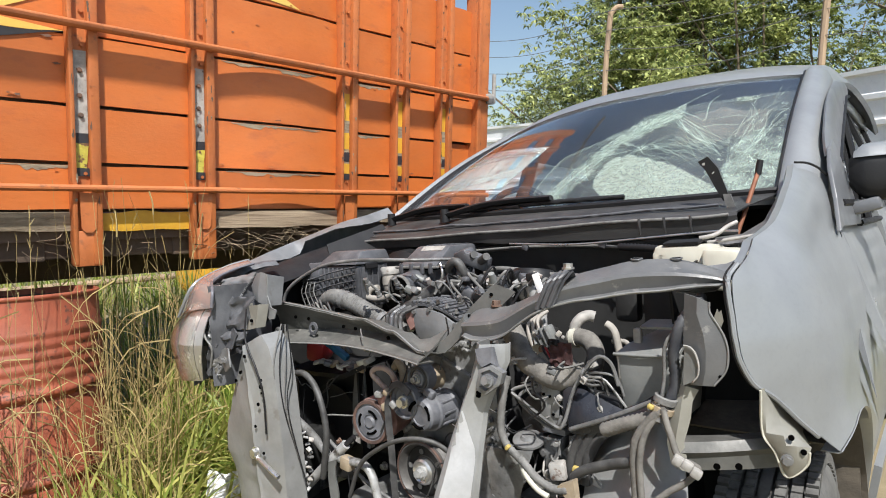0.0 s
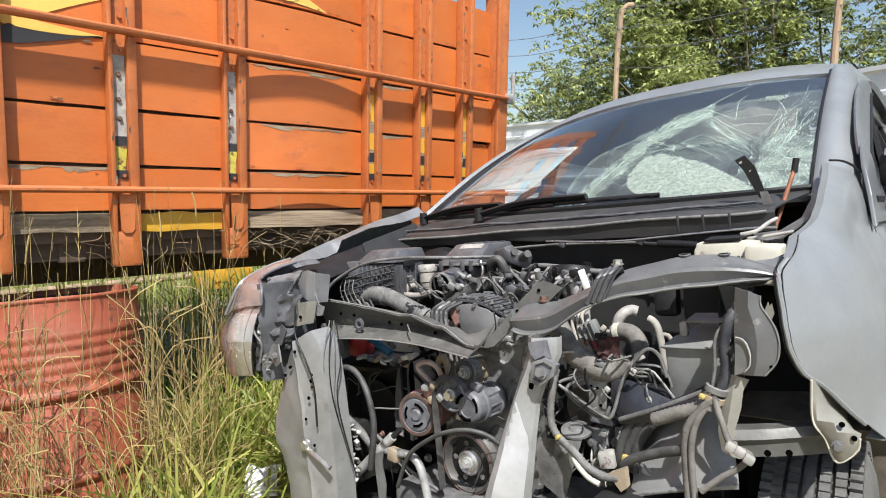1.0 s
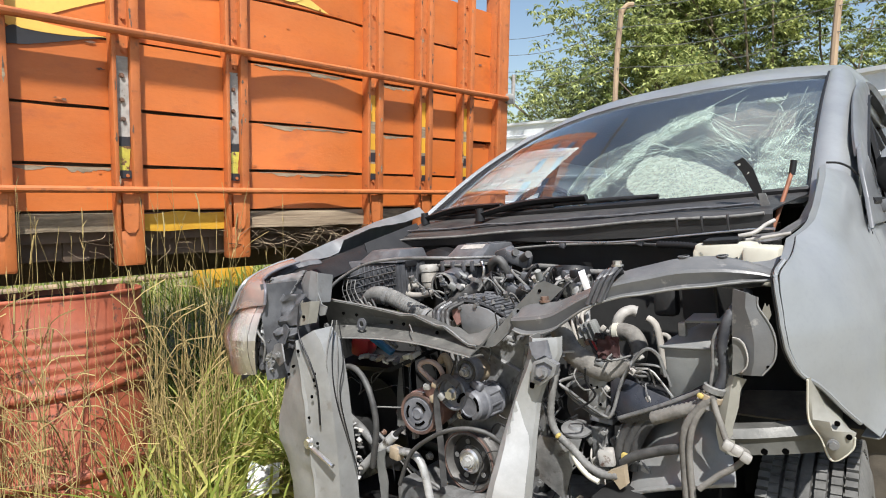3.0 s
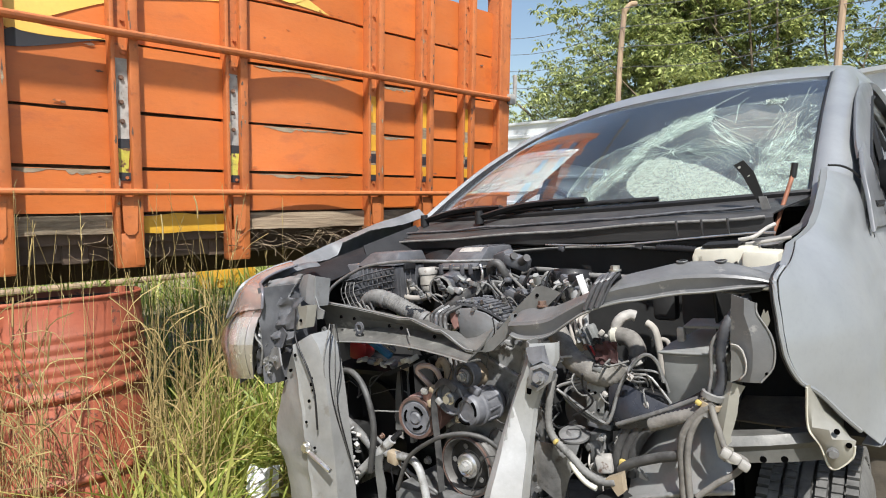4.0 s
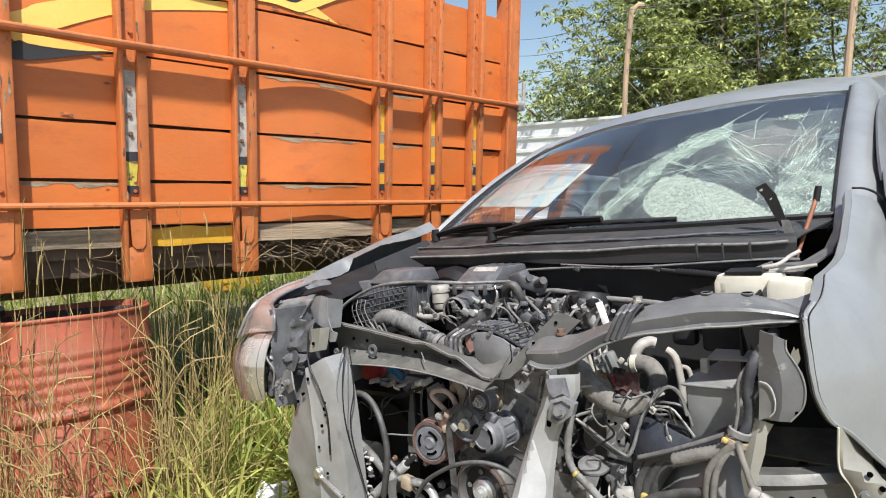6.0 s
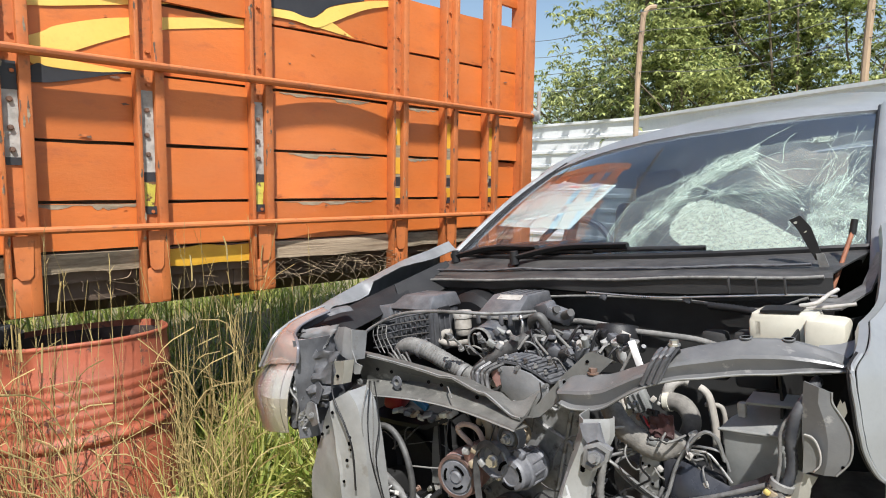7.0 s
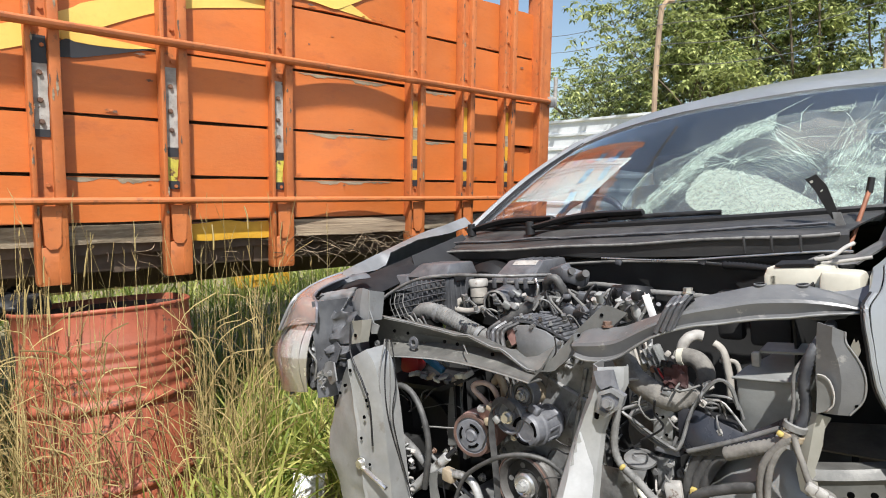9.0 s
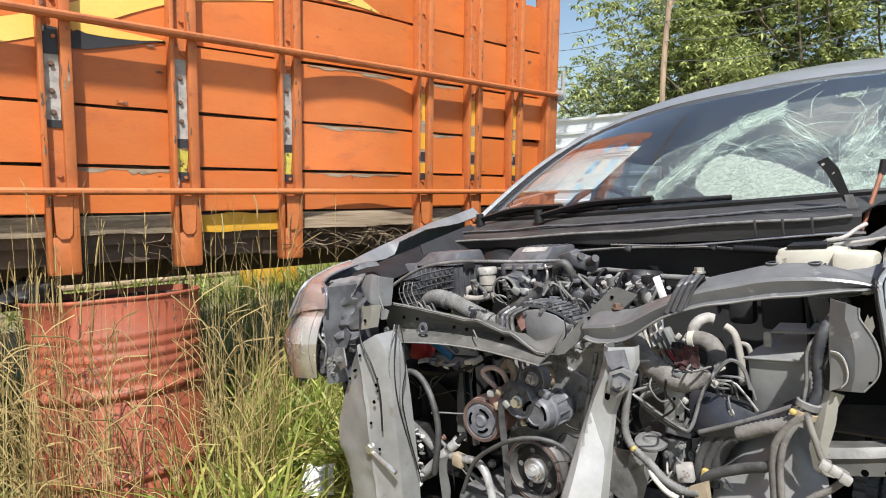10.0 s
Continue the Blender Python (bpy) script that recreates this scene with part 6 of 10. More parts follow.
def on_post(q, z, out=0.0):
    """A point on the post's folded face: q from its left to its right edge."""
    lx, rx = on_line(POST_L, z), on_line(POST_R, z)
    t = (0.842 - z) / 0.52
    y = 0.985 - 0.03 * min(1.0, t / 0.3) - 0.05 * math.sin(max(0.0, (t - 0.3) / 0.7) * 2.2)
    fold = -0.018 - 0.006 * nb(t * 6, 1, 1)
    k = q / 0.30 if q < 0.30 else (1 - q) / 0.70
    return (lx + (rx - lx) * q, y + fold * k + 0.010 * max(0.0, (q - 0.3) / 0.7) - out, z)


post = bmesh.new()
rows = []
for z in steps(16, 0.842, 0.322):
    p, q = Vector(on_post(0.0, z)), Vector(on_post(1.0, z))
    rows.append([p + Vector((-0.004, 0.05, 0)), p + Vector((-0.001, 0.005, 0)), *[on_post(k, z) for k in (0.04, 0.15, 0.30, 0.45, 0.60, 0.78, 0.95)], q + Vector((0.001, 0.006, 0)), q + Vector((-0.004, 0.016, 0))])
sheet(post, rows, 0.003)
latch = part("latch_post", post, M_PANEL_LIT, car, "twisted bonnet latch post, scraped, with sunlight put into its pale colours", sharp=25)
# scraped sheet low on the post; its whiteness paints in the sun's glare
b2 = bmesh.new()
scr = []
for z in steps(18, 0.735, 0.33):
    a0 = 0.05 + 0.02 * abs(nb(z * 60, 3, 3))
    a1 = min(0.93, 0.20 + 7.5 * (0.735 - z) + 0.07 * nb(z * 45, 1, 4))
    scr.append([on_post(a0 + (a1 - a0) * q, z, 0.0035) for q in steps(7)])
sheet(b2, scr, 0.001)
part("scraped_face", b2, M_SCRAPE_GLARE, latch, "scraped metal with sun glare put into its colour", sharp=50)
pts = [(0.314, 0.946, 0.799), (0.340, 0.950, 0.809), (0.363, 0.955, 0.795), (0.357, 0.952, 0.774), (0.328, 0.944, 0.752), (0.308, 0.942, 0.760)]
b2 = bmesh.new()
plate(b2, pts, 0.016)
lp = part("latch_plate", b2, M_ALTER, latch)
b2 = bmesh.new()
ctr = sum((Vector(p) for p in pts), Vector()) / len(pts)
ring_o = [Vector(p) + Vector((0, -0.004, 0)) for p in pts]
ring_i = [ctr + (p - ctr) * 0.72 + Vector((0, -0.003, 0)) for p in ring_o]
ring_d = [ctr + (p - ctr) * 0.66 + Vector((0, 0.004, 0)) for p in ring_o]
ring_b = [Vector(p) + Vector((0, 0.006, 0)) for p in pts]
for inner, outer in ((ring_d, ring_i), (ring_i, ring_o), (ring_o, ring_b)):
    for k in range(6):
        b2.faces.new([b2.verts.new(v) for v in (inner[k], inner[(k + 1) % 6], outer[(k + 1) % 6], outer[k])])
bmesh.ops.remove_doubles(b2, verts=b2.verts[:], dist=0.0002)
part("plate_rim", b2, M_STEEL, lp, sharp=25)
b2 = bmesh.new()
plate(b2, [(0.300, 0.952, 0.836), (0.338, 0.956, 0.842), (0.347, 0.955, 0.806), (0.336, 0.952, 0.812), (0.316, 0.95, 0.802), (0.307, 0.95, 0.812)], 0.010)
part("upper_plate", b2, M_ALTER, latch, sharp=25)
b2 = bmesh.new()
bolt(b2, (0.335, 0.944, 0.778), (0, -1, 0.3), 0.009, 0.010)
part("bolt", b2, M_STEEL, latch)
holes([on_post(0.07, 0.775, 0.001), on_post(0.88, 0.726, 0.001)], latch, 0.005)
b2 = bmesh.new()
box(b2, on_post(0.58, 0.747, 0.001), (0.015, 0.006, 0.012), (0, 14, 0))
part("hole", b2, M_HOLE, latch)
# lower cross member with crumpled foot
b2 = bmesh.new()
sheet(b2, [[(x, 0.93 + 0.02 * nb(x * 7, 1, 1), z + 0.02 * nb(x * 6, z * 9, 2)) for x in steps(16, -0.46, 0.60)] for z in (0.34, 0.30, 0.25, 0.22)], 0.01)
part("lower_cross_member", b2, M_PANEL, car)

# left front corner: torn apron plates, rail and bracket
b2 = bmesh.new()
sheet(b2, [[(0.666, 1.07, 0.937), (0.689, 1.058, 0.932), (0.705, 1.066, 0.923)],
           [(0.663, 1.07, 0.903), (0.687, 1.058, 0.905), (0.706, 1.066, 0.904)],
           [(0.661, 1.07, 0.87), (0.696, 1.058, 0.872), (0.725, 1.066, 0.87)],
           [(0.66, 1.07, 0.842), (0.699, 1.058, 0.843), (0.731, 1.066, 0.84)],
           [(0.661, 1.07, 0.802), (0.697, 1.058, 0.809), (0.726, 1.066, 0.81)],
           [(0.668, 1.07, 0.781), (0.691, 1.058, 0.785), (0.707, 1.066, 0.784)]], 0.003)
apron = part("apron_plate", b2, M_BAR, car, "torn grey apron plate", sharp=20)
pipe("plate_edge", [(0.706, 1.062, 0.924), (0.707, 1.062, 0.905), (0.726, 1.062, 0.871), (0.732, 1.062, 0.841), (0.727, 1.062, 0.811), (0.708, 1.062, 0.785)], 0.0018, M_PANEL_LIT, apron, 6)
b2 = bmesh.new()
plate(b2, [(0.711, 1.064, 0.897), (0.717, 1.064, 0.913), (0.719, 1.064, 0.906), (0.723, 1.064, 0.911), (0.726, 1.064, 0.893), (0.719, 1.064, 0.876)], 0.003)
part("torn_tab", b2, M_TAB, apron)
holes([(0.718, 1.062, 0.801)], apron, 0.004)
b2 = bmesh.new()
plate(b2, [(0.666, 1.05, 0.852), (0.676, 1.05, 0.85), (0.684, 1.05, 0.841), (0.689, 1.05, 0.822), (0.687, 1.05, 0.803), (0.678, 1.05, 0.791), (0.661, 1.05, 0.783)], 0.004)
ear = part("rounded_ear", b2, M_PANEL, apron, "rounded welded ear")
pipe("ear_edge", [(0.666, 1.046, 0.852), (0.676, 1.046, 0.85), (0.684, 1.046, 0.841), (0.689, 1.046, 0.822), (0.687, 1.046, 0.803), (0.678, 1.046, 0.791)], 0.0016, M_GREYTAPE, ear, 6)
b2 = bmesh.new()
sheet(b2, [[(0.645, 1.075, 0.78), (0.660, 1.070, 0.778), (0.677, 1.078, 0.772)], [(0.641, 1.072, 0.757), (0.654, 1.066, 0.755), (0.667, 1.074, 0.752)], [(0.635, 1.07, 0.727), (0.649, 1.064, 0.725), (0.663, 1.072, 0.722)],
           [(0.630, 1.068, 0.70), (0.644, 1.062, 0.70), (0.657, 1.07, 0.70)], [(0.626, 1.066, 0.675), (0.640, 1.06, 0.676), (0.651, 1.068, 0.68)], [(0.632, 1.064, 0.64), (0.645, 1.058, 0.635), (0.66, 1.064, 0.63)]], 0.004)
part("apron_upright", b2, M_TAB, car, sharp=25)
# triangular gusset where the arched bar meets the wing
b2 = bmesh.new()
sheet(b2, [[(0.668, 1.19, 0.972), (0.70, 1.20, 0.975), (0.735, 1.20, 0.990)], [(0.672, 1.165, 0.955), (0.70, 1.17, 0.955), (0.722, 1.175, 0.965)], [(0.672, 1.15, 0.936), (0.690, 1.152, 0.935), (0.70, 1.155, 0.94)], [(0.63, 1.13, 0.931), (0.66, 1.14, 0.928), (0.692, 1.15, 0.932)]], 0.003)
part("gusset", b2, M_ARCH, car, sharp=25)
rail = bmesh.new()
rows = []
for t in steps(12):
    x = 0.638 + 0.165 * t
    y = 1.062 + 0.03 * t + 0.05 * t * t
    rows.append([(x, y + 0.05, 0.676 + 0.016 * t), (x, y + 0.004, 0.678 + 0.016 * t), (x, y, 0.673 + 0.016 * t), (x, y - 0.006, 0.662 + 0.016 * t), (x, y + 0.004, 0.652 + 0.014 * t), (x, y + 0.004, 0.63 + 0.012 * t), (x, y + 0.05, 0.622 + 0.012 * t)])
sheet(rail, rows, 0.003)
railp = part("corner_rail", rail, M_TIE, car, "pressed rail with two bolt holes", sharp=25)
holes([(0.703, 1.072, 0.645), (0.735, 1.082, 0.648)], railp, 0.0075)
b2 = bmesh.new()
sheet(b2, [[(0.774, 1.078, 0.784), (0.778, 1.084, 0.784), (0.785, 1.14, 0.762), (0.795, 1.24, 0.715), (0.80, 1.40, 0.64)],
           [(0.773, 1.080, 0.745), (0.779, 1.082, 0.745), (0.79, 1.12, 0.732), (0.80, 1.20, 0.70), (0.80, 1.34, 0.62)],
           [(0.773, 1.085, 0.712), (0.779, 1.082, 0.712), (0.804, 1.080, 0.712), (0.818, 1.10, 0.704), (0.822, 1.18, 0.67)],
           [(0.779, 1.087, 0.696), (0.785, 1.083, 0.698), (0.808, 1.076, 0.698), (0.826, 1.082, 0.698), (0.840, 1.095, 0.695)],
           [(0.790, 1.088, 0.680), (0.795, 1.084, 0.681), (0.812, 1.080, 0.680), (0.828, 1.083, 0.682), (0.838, 1.09, 0.688)],
           [(0.797, 1.088, 0.660), (0.801, 1.085, 0.660), (0.814, 1.083, 0.660), (0.828, 1.086, 0.667), (0.835, 1.092, 0.672)],
           [(0.804, 1.090, 0.642), (0.807, 1.088, 0.642), (0.815, 1.088, 0.648), (0.826, 1.090, 0.658), (0.832, 1.094, 0.663)]], 0.003)
brk = part("bumper_bracket", b2, M_TAB, car, "pale bent bumper bracket", sharp=50)
pipe("bracket_edge", [(0.775, 1.074, 0.782), (0.7725, 1.084, 0.712), (0.789, 1.088, 0.681), (0.804, 1.089, 0.643), (0.832, 1.093, 0.664), (0.838, 1.09, 0.688)], 0.0022, M_CREAM, brk, 6)
holes([(0.8155, 1.0755, 0.712), (0.831, 1.081, 0.69)], brk, 0.006)
b2 = bmesh.new()
bolt(b2, (0.808, 1.077, 0.675), (0.2, -1, 0), 0.007, 0.006)
part("bolt", b2, M_STEEL, brk)
# broad inner rail skin under the battery tray, flaring out at its foot
b2 = bmesh.new()
rows = []
for t in steps(14):
    zt = 0.60 + 0.125 * math.sin(min(1, t * 1.25) * 1.57) - 0.03 * max(0, t - 0.8) / 0.2
    zb = 0.515 + 0.068 * t ** 0.8
    row = []
    for k in steps(7):
        x = 0.445 + 0.175 * t + 0.035 * k * t
        z = zt + (zb - zt) * k
        row.append((x, 1.16 - 0.075 * k - 0.02 * math.sin(k * 3.1) + 0.012 * nb(t * 5, k * 3, 4) - 0.02 * max(0, k - 0.8) / 0.2, z))
    rows.append(row)
sheet(b2, rows, 0.004)
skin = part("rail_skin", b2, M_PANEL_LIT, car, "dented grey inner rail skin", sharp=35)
pipe("rail_flange", [(0.445 + 0.21 * t, 1.058, 0.513 + 0.068 * t ** 0.8) for t in steps(8)], 0.006, M_PANEL_LIT, skin, 6)
b2 = bmesh.new()
sheet(b2, [[(0.36 + 0.10 * t, 1.10 - 0.01 * t, 0.47 + 0.055 * t), (0.37 + 0.10 * t, 1.075, 0.455 + 0.05 * t), (0.38 + 0.10 * t, 1.08, 0.41 + 0.03 * t)] for t in steps(6)], 0.004)
part("rail_flare", b2, M_ALU, skin, sharp=30)

# bonnet hinge and prop rod at the left cowl corner
b2 = bmesh.new()
sheet(b2, [[(0.555, 1.545, 1.197), (0.578, 1.545, 1.207)], [(0.572, 1.55, 1.172), (0.598, 1.552, 1.178)], [(0.590, 1.556, 1.13), (0.612, 1.558, 1.13)], [(0.604, 1.56, 1.10), (0.62, 1.562, 1.10)]], 0.006)
hinge = part("bonnet_hinge", b2, M_BLACK, car, "upright black bonnet hinge arm")
holes([(0.568, 1.542, 1.19), (0.586, 1.547, 1.168)], hinge, 0.005)
for h_ in hinge.children:
    h_.data.materials[0] = M_BRIGHT
b2 = bmesh.new()
plate(b2, [(0.606, 1.55, 1.115), (0.622, 1.55, 1.115), (0.636, 1.55, 1.07), (0.615, 1.55, 1.065)], 0.008)
part("hinge_leg", b2, M_STEEL, hinge)
rod = pipe("prop_rod", [(0.628, 1.56, 1.01), (0.652, 1.58, 1.09), (0.674, 1.60, 1.165)], 0.0052, M_COPPER, car, 8)
pipe("rod_cap", [(0.672, 1.60, 1.155), (0.678, 1.603, 1.19)], 0.0075, M_BLACK, rod, 8)
b2 = bmesh.new()
sheet(b2, [[(0.60, 1.50, 1.012), (0.66, 1.49, 1.018), (0.70, 1.52, 1.045), (0.72, 1.60, 1.11)], [(0.61, 1.46, 1.008), (0.665, 1.45, 1.012), (0.715, 1.48, 1.045), (0.735, 1.58, 1.115)], [(0.62, 1.44, 0.996), (0.67, 1.43, 1.002), (0.722, 1.46, 1.04), (0.742, 1.57, 1.115)]], 0.004)
part("hinge_gutter", b2, M_STEEL, car, sharp=25)


# ---------------- wrecked car: engine bay ----------------
engine = thing("engine")
engine.parent = car
engine["label"] = "dusty exposed engine with belts and pulleys"
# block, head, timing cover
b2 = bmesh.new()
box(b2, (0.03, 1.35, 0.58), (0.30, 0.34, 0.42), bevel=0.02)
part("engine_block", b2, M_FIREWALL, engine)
b2 = bmesh.new()
plate(b2, [(-0.12, 1.20, 0.40), (0.16, 1.20, 0.40), (0.20, 1.20, 0.55), (0.185, 1.20, 0.80), (0.12, 1.20, 0.835), (-0.02, 1.20, 0.835), (-0.08, 1.20, 0.78), (-0.11, 1.20, 0.6)], 0.03)
for k in range(9):
    z = 0.44 + 0.045 * k
    bolt(b2, (0.175 + 0.005 * math.sin(k), 1.168, z), (0, -1, 0), 0.007, 0.008)
    bolt(b2, (-0.095 + 0.01 * math.sin(k * 2), 1.168, z), (0, -1, 0), 0.007, 0.008)
for x0, z0, x1, z1 in ((0.08, 0.45, 0.16, 0.78), (0.02, 0.76, 0.16, 0.70), (0.10, 0.55, 0.18, 0.6)):
    tube(b2, [(x0, 1.168, z0), ((x0 + x1) / 2, 1.166, (z0 + z1) / 2), (x1, 1.168, z1)], 0.006, 6, 3)
part("timing_cover", b2, M_STEEL, engine, "cast aluminium timing cover")
# cam cover: sloping ribbed top with a row of bolts, smooth pale front face
def cam_top(u, v):
    """u across, v from the front edge to the rear."""
    return Vector((-0.020 + 0.155 * u + 0.06 * v, 1.128 + 0.22 * v, 0.892 - 0.036 * u ** 1.3 + 0.012 * v + 0.010 * math.sin(math.pi * min(1, u * 1.05))))


b2 = bmesh.new()
sheet(b2, [[cam_top(u, v) for u in steps(14)] for v in steps(8)], 0.006)
vc = part("cam_cover", b2, M_GREYPL, engine, "dusty dark cam cover with ribbed edge", sharp=30)
for k in range(11):
    u = 0.03 + 0.09 * k
    pipe("rib", [cam_top(u, v) + Vector((0, 0, 0.003)) for v in (0.0, 0.15, 0.28)], 0.0042, M_GREYPL, vc, 6)
    if k % 2:
        b2 = bmesh.new()
        bolt(b2, cam_top(u, 0.04) + Vector((0.004, -0.002, 0.005)), (0, -0.2, 1), 0.0042, 0.006)
        part("cover_bolt", b2, M_STEEL, vc)
for v in (0.38, 0.55, 0.72):
    pipe("long_rib", [cam_top(u, v) + Vector((0, 0, 0.003)) for u in (0.05, 0.4, 0.7, 0.97)], 0.005, M_GREYPL, vc, 6)
b2 = bmesh.new()
face = [(-0.012, 0.880), (0.03, 0.884), (0.08, 0.872), (0.128, 0.846), (0.130, 0.815), (0.112, 0.785), (0.07, 0.778), (0.022, 0.795), (-0.004, 0.822)]
plate(b2, [(x, 1.128, z) for x, z in face], -0.008)
bmesh.ops.bevel(b2, geom=b2.edges[:], offset=0.003, segments=2, profile=0.5, affect="EDGES")
part("front_cover", b2, M_ARCH, vc, "pale dusty front cover", sharp=40)
for x, z in ((-0.004, 0.872), (0.045, 0.880), (0.122, 0.846), (0.118, 0.80), (0.03, 0.796)):
    b2 = bmesh.new()
    bolt(b2, (x, 1.126, z), (0, -1, 0.1), 0.0055, 0.007)
    part("cover_bolt", b2, M_STEEL, vc)
b2 = bmesh.new()
plate(b2, [(-0.035, 1.12, 0.875), (-0.008, 1.12, 0.872), (-0.008, 1.118, 0.835), (-0.018, 1.118, 0.828), (-0.032, 1.12, 0.85)], 0.02)
part("rusty_mount", b2, M_PINK, engine)


M_CRANK = surface("dark_pulley_steel", (0.12, 0.115, 0.11), (0.06, 0.055, 0.05), 18, 0.5, 0.3, 0.2, 90, DUST, 0.15)
M_RUSTRIM = surface("rusty_pulley_rim", (0.15, 0.09, 0.07), (0.085, 0.055, 0.047), 30, 0.75, 0.2, 0.3, 90)


def pulley(c, r, prof, mat, name, parent=engine, tilt=(0, -1, 0), label="", ring=False):
    b3 = bmesh.new()
    turned(b3, c, tilt, [(h, r * k) for h, k in prof], 36, ring)
    return part(name, b3, mat, parent, label, sharp=30)


crank = pulley((0.008, 1.115, 0.484), 0.076, [(-0.024, 0.2), (-0.024, 1.0), (-0.016, 1.0), (-0.011, 0.92), (-0.005, 1.0), (0.001, 0.92), (0.007, 1.0), (0.018, 1.0), (0.021, 0.93), (0.012, 0.86), (-0.006, 0.80), (-0.010, 0.55), (0.0, 0.48), (0.002, 0.0)], M_CRANK, "crank_pulley", label="large ribbed crank pulley with rusty rim")
pulley((0.008, 1.099, 0.484), 0.076, [(0, 1.03), (0.004, 1.035), (0.006, 1.0), (0.001, 0.985)], M_RUSTRIM, "pulley_rim", crank, ring=True)
pulley((0.008, 1.1145, 0.484), 0.061, [(-0.002, 1.0), (0.001, 1.0), (0.001, 0.62), (-0.002, 0.6)], M_BLACK, "pulley_dish", crank, ring=True)
pulley((0.008, 1.113, 0.484), 0.033, [(0, 1.0), (0.012, 0.96), (0.016, 0.8), (0.013, 0.66), (0.013, 0.0)], M_BRIGHT, "hub", crank)
b2 = bmesh.new()
bolt(b2, (0.008, 1.10, 0.484), (0, -1, 0), 0.012, 0.012)
part("bolt", b2, M_ALU, crank)
for k in range(5):
    a = k * math.pi * 0.4 + 0.5
    b2 = bmesh.new()
    turned(b2, (0.008 + 0.047 * math.cos(a), 1.1125, 0.484 + 0.047 * math.sin(a)), (0, -1, 0), [(0, 0.007), (0.002, 0.007)], 12)
    part("hole", b2, M_STEEL, crank)
idler = pulley((0.0, 1.125, 0.706), 0.034, [(-0.03, 1.0), (0.0, 1.0), (0.003, 0.93), (-0.003, 0.85), (-0.006, 0.62), (0.002, 0.55), (0.005, 0.36), (0.005, 0.0)], M_ALTER, "idler_pulley")
pulley((0.0, 1.128, 0.706), 0.029, [(0, 1.0), (0.0035, 0.98), (0.0035, 0.78), (0, 0.76)], M_RUBBER, "bearing_seal", idler, ring=True)
pulley((0.0, 1.122, 0.706), 0.013, [(0, 1.0), (0.006, 0.95), (0.006, 0.0)], M_BRIGHT, "washer", idler)
b2 = bmesh.new()
bolt(b2, (0.0, 1.116, 0.706), (0, -1, 0), 0.008, 0.008)
part("bolt", b2, M_ALU, idler)
b2 = bmesh.new()
cyl(b2, (0.004, 1.135, 0.706), (0.02, 1.24, 0.705), 0.030, 0.036, 24)
part("tensioner_body", b2, M_TAPE, engine)
pump = pulley((-0.036, 1.110, 0.648), 0.044, [(-0.02, 1.0), (0.004, 1.0), (0.006, 0.9), (-0.006, 0.82), (-0.008, 0.42), (0.004, 0.38), (0.004, 0)], M_ALTER, "pump_pulley")
b2 = bmesh.new()
bolt(b2, (-0.036, 1.108, 0.648), (0, -1, 0), 0.012, 0.012)
part("bolt", b2, M_BRIGHT, pump)
# alternator: ribbed barrel with slotted front
alt = bmesh.new()
turned(alt, (0.014, 1.105, 0.622), (0.10, 1, 0), [(0.002, 0.0), (0.002, 0.024), (0, 0.026), (0.002, 0.036), (0.008, 0.041), (0.03, 0.043), (0.034, 0.047), (0.042, 0.047), (0.046, 0.043), (0.085, 0.043), (0.089, 0.047), (0.10, 0.045), (0.12, 0.03)], 36)
altp = part("alternator", alt, M_ALTER, engine, "blue-grey alternator barrel", sharp=25)
for k in range(3):
    a = k * 2.09 + 0.3
    b2 = bmesh.new()
    tube(b2, [(0.014 + 0.032 * math.cos(a + d), 1.1045, 0.622 + 0.032 * math.sin(a + d)) for d in steps(6, -0.55, 0.55)], 0.0042, 6, 2)
    part("slot", b2, M_HOLE, altp)
for k in range(10):
    a = 2 * math.pi * k / 10
    block("rib", (0.02 + 0.044 * math.cos(a), 1.165, 0.622 + 0.044 * math.sin(a)), (0.005, 0.05, 0.005), M_ALTER, altp, (0, 0, 0), 0.001)
b2 = bmesh.new()
box(b2, (0.03, 1.13, 0.671), (0.03, 0.02, 0.02), (0, 20, 0), 0.005)
part("lug", b2, M_ALTER, altp)
# air-conditioning compressor
comp = bmesh.new()
turned(comp, (-0.163, 1.112, 0.578), (-0.10, 1, 0.03), [(0.012, 0.04), (0.013, 0.058), (0.02, 0.061), (0.024, 0.056), (0.03, 0.061), (0.05, 0.060), (0.10, 0.054), (0.15, 0.048), (0.16, 0.0)], 36)
compp = part("compressor", comp, M_PINK, engine, "faded red air-conditioning compressor", sharp=25)
clutch = bmesh.new()
turned(clutch, (-0.163, 1.113, 0.578), (0.12, -1, 0), [(-0.012, 0.057), (0.004, 0.057), (0.007, 0.054), (0.007, 0.048), (0.004, 0.047), (0.004, 0.044), (0.008, 0.042), (0.009, 0.02), (0.006, 0.018), (0.013, 0.013), (0.013, 0.0)], 40)
cp = part("clutch_plate", clutch, M_ALTER, compp, "blue-grey clutch plate", sharp=20)
pulley((-0.163, 1.113, 0.578), 0.057, [(-0.003, 1.02), (0.005, 1.03), (0.009, 0.99), (0.009, 0.86), (0.006, 0.84)], M_RUSTRIM, "clutch_rim", cp, (0.12, -1, 0), "rusty rim", True)
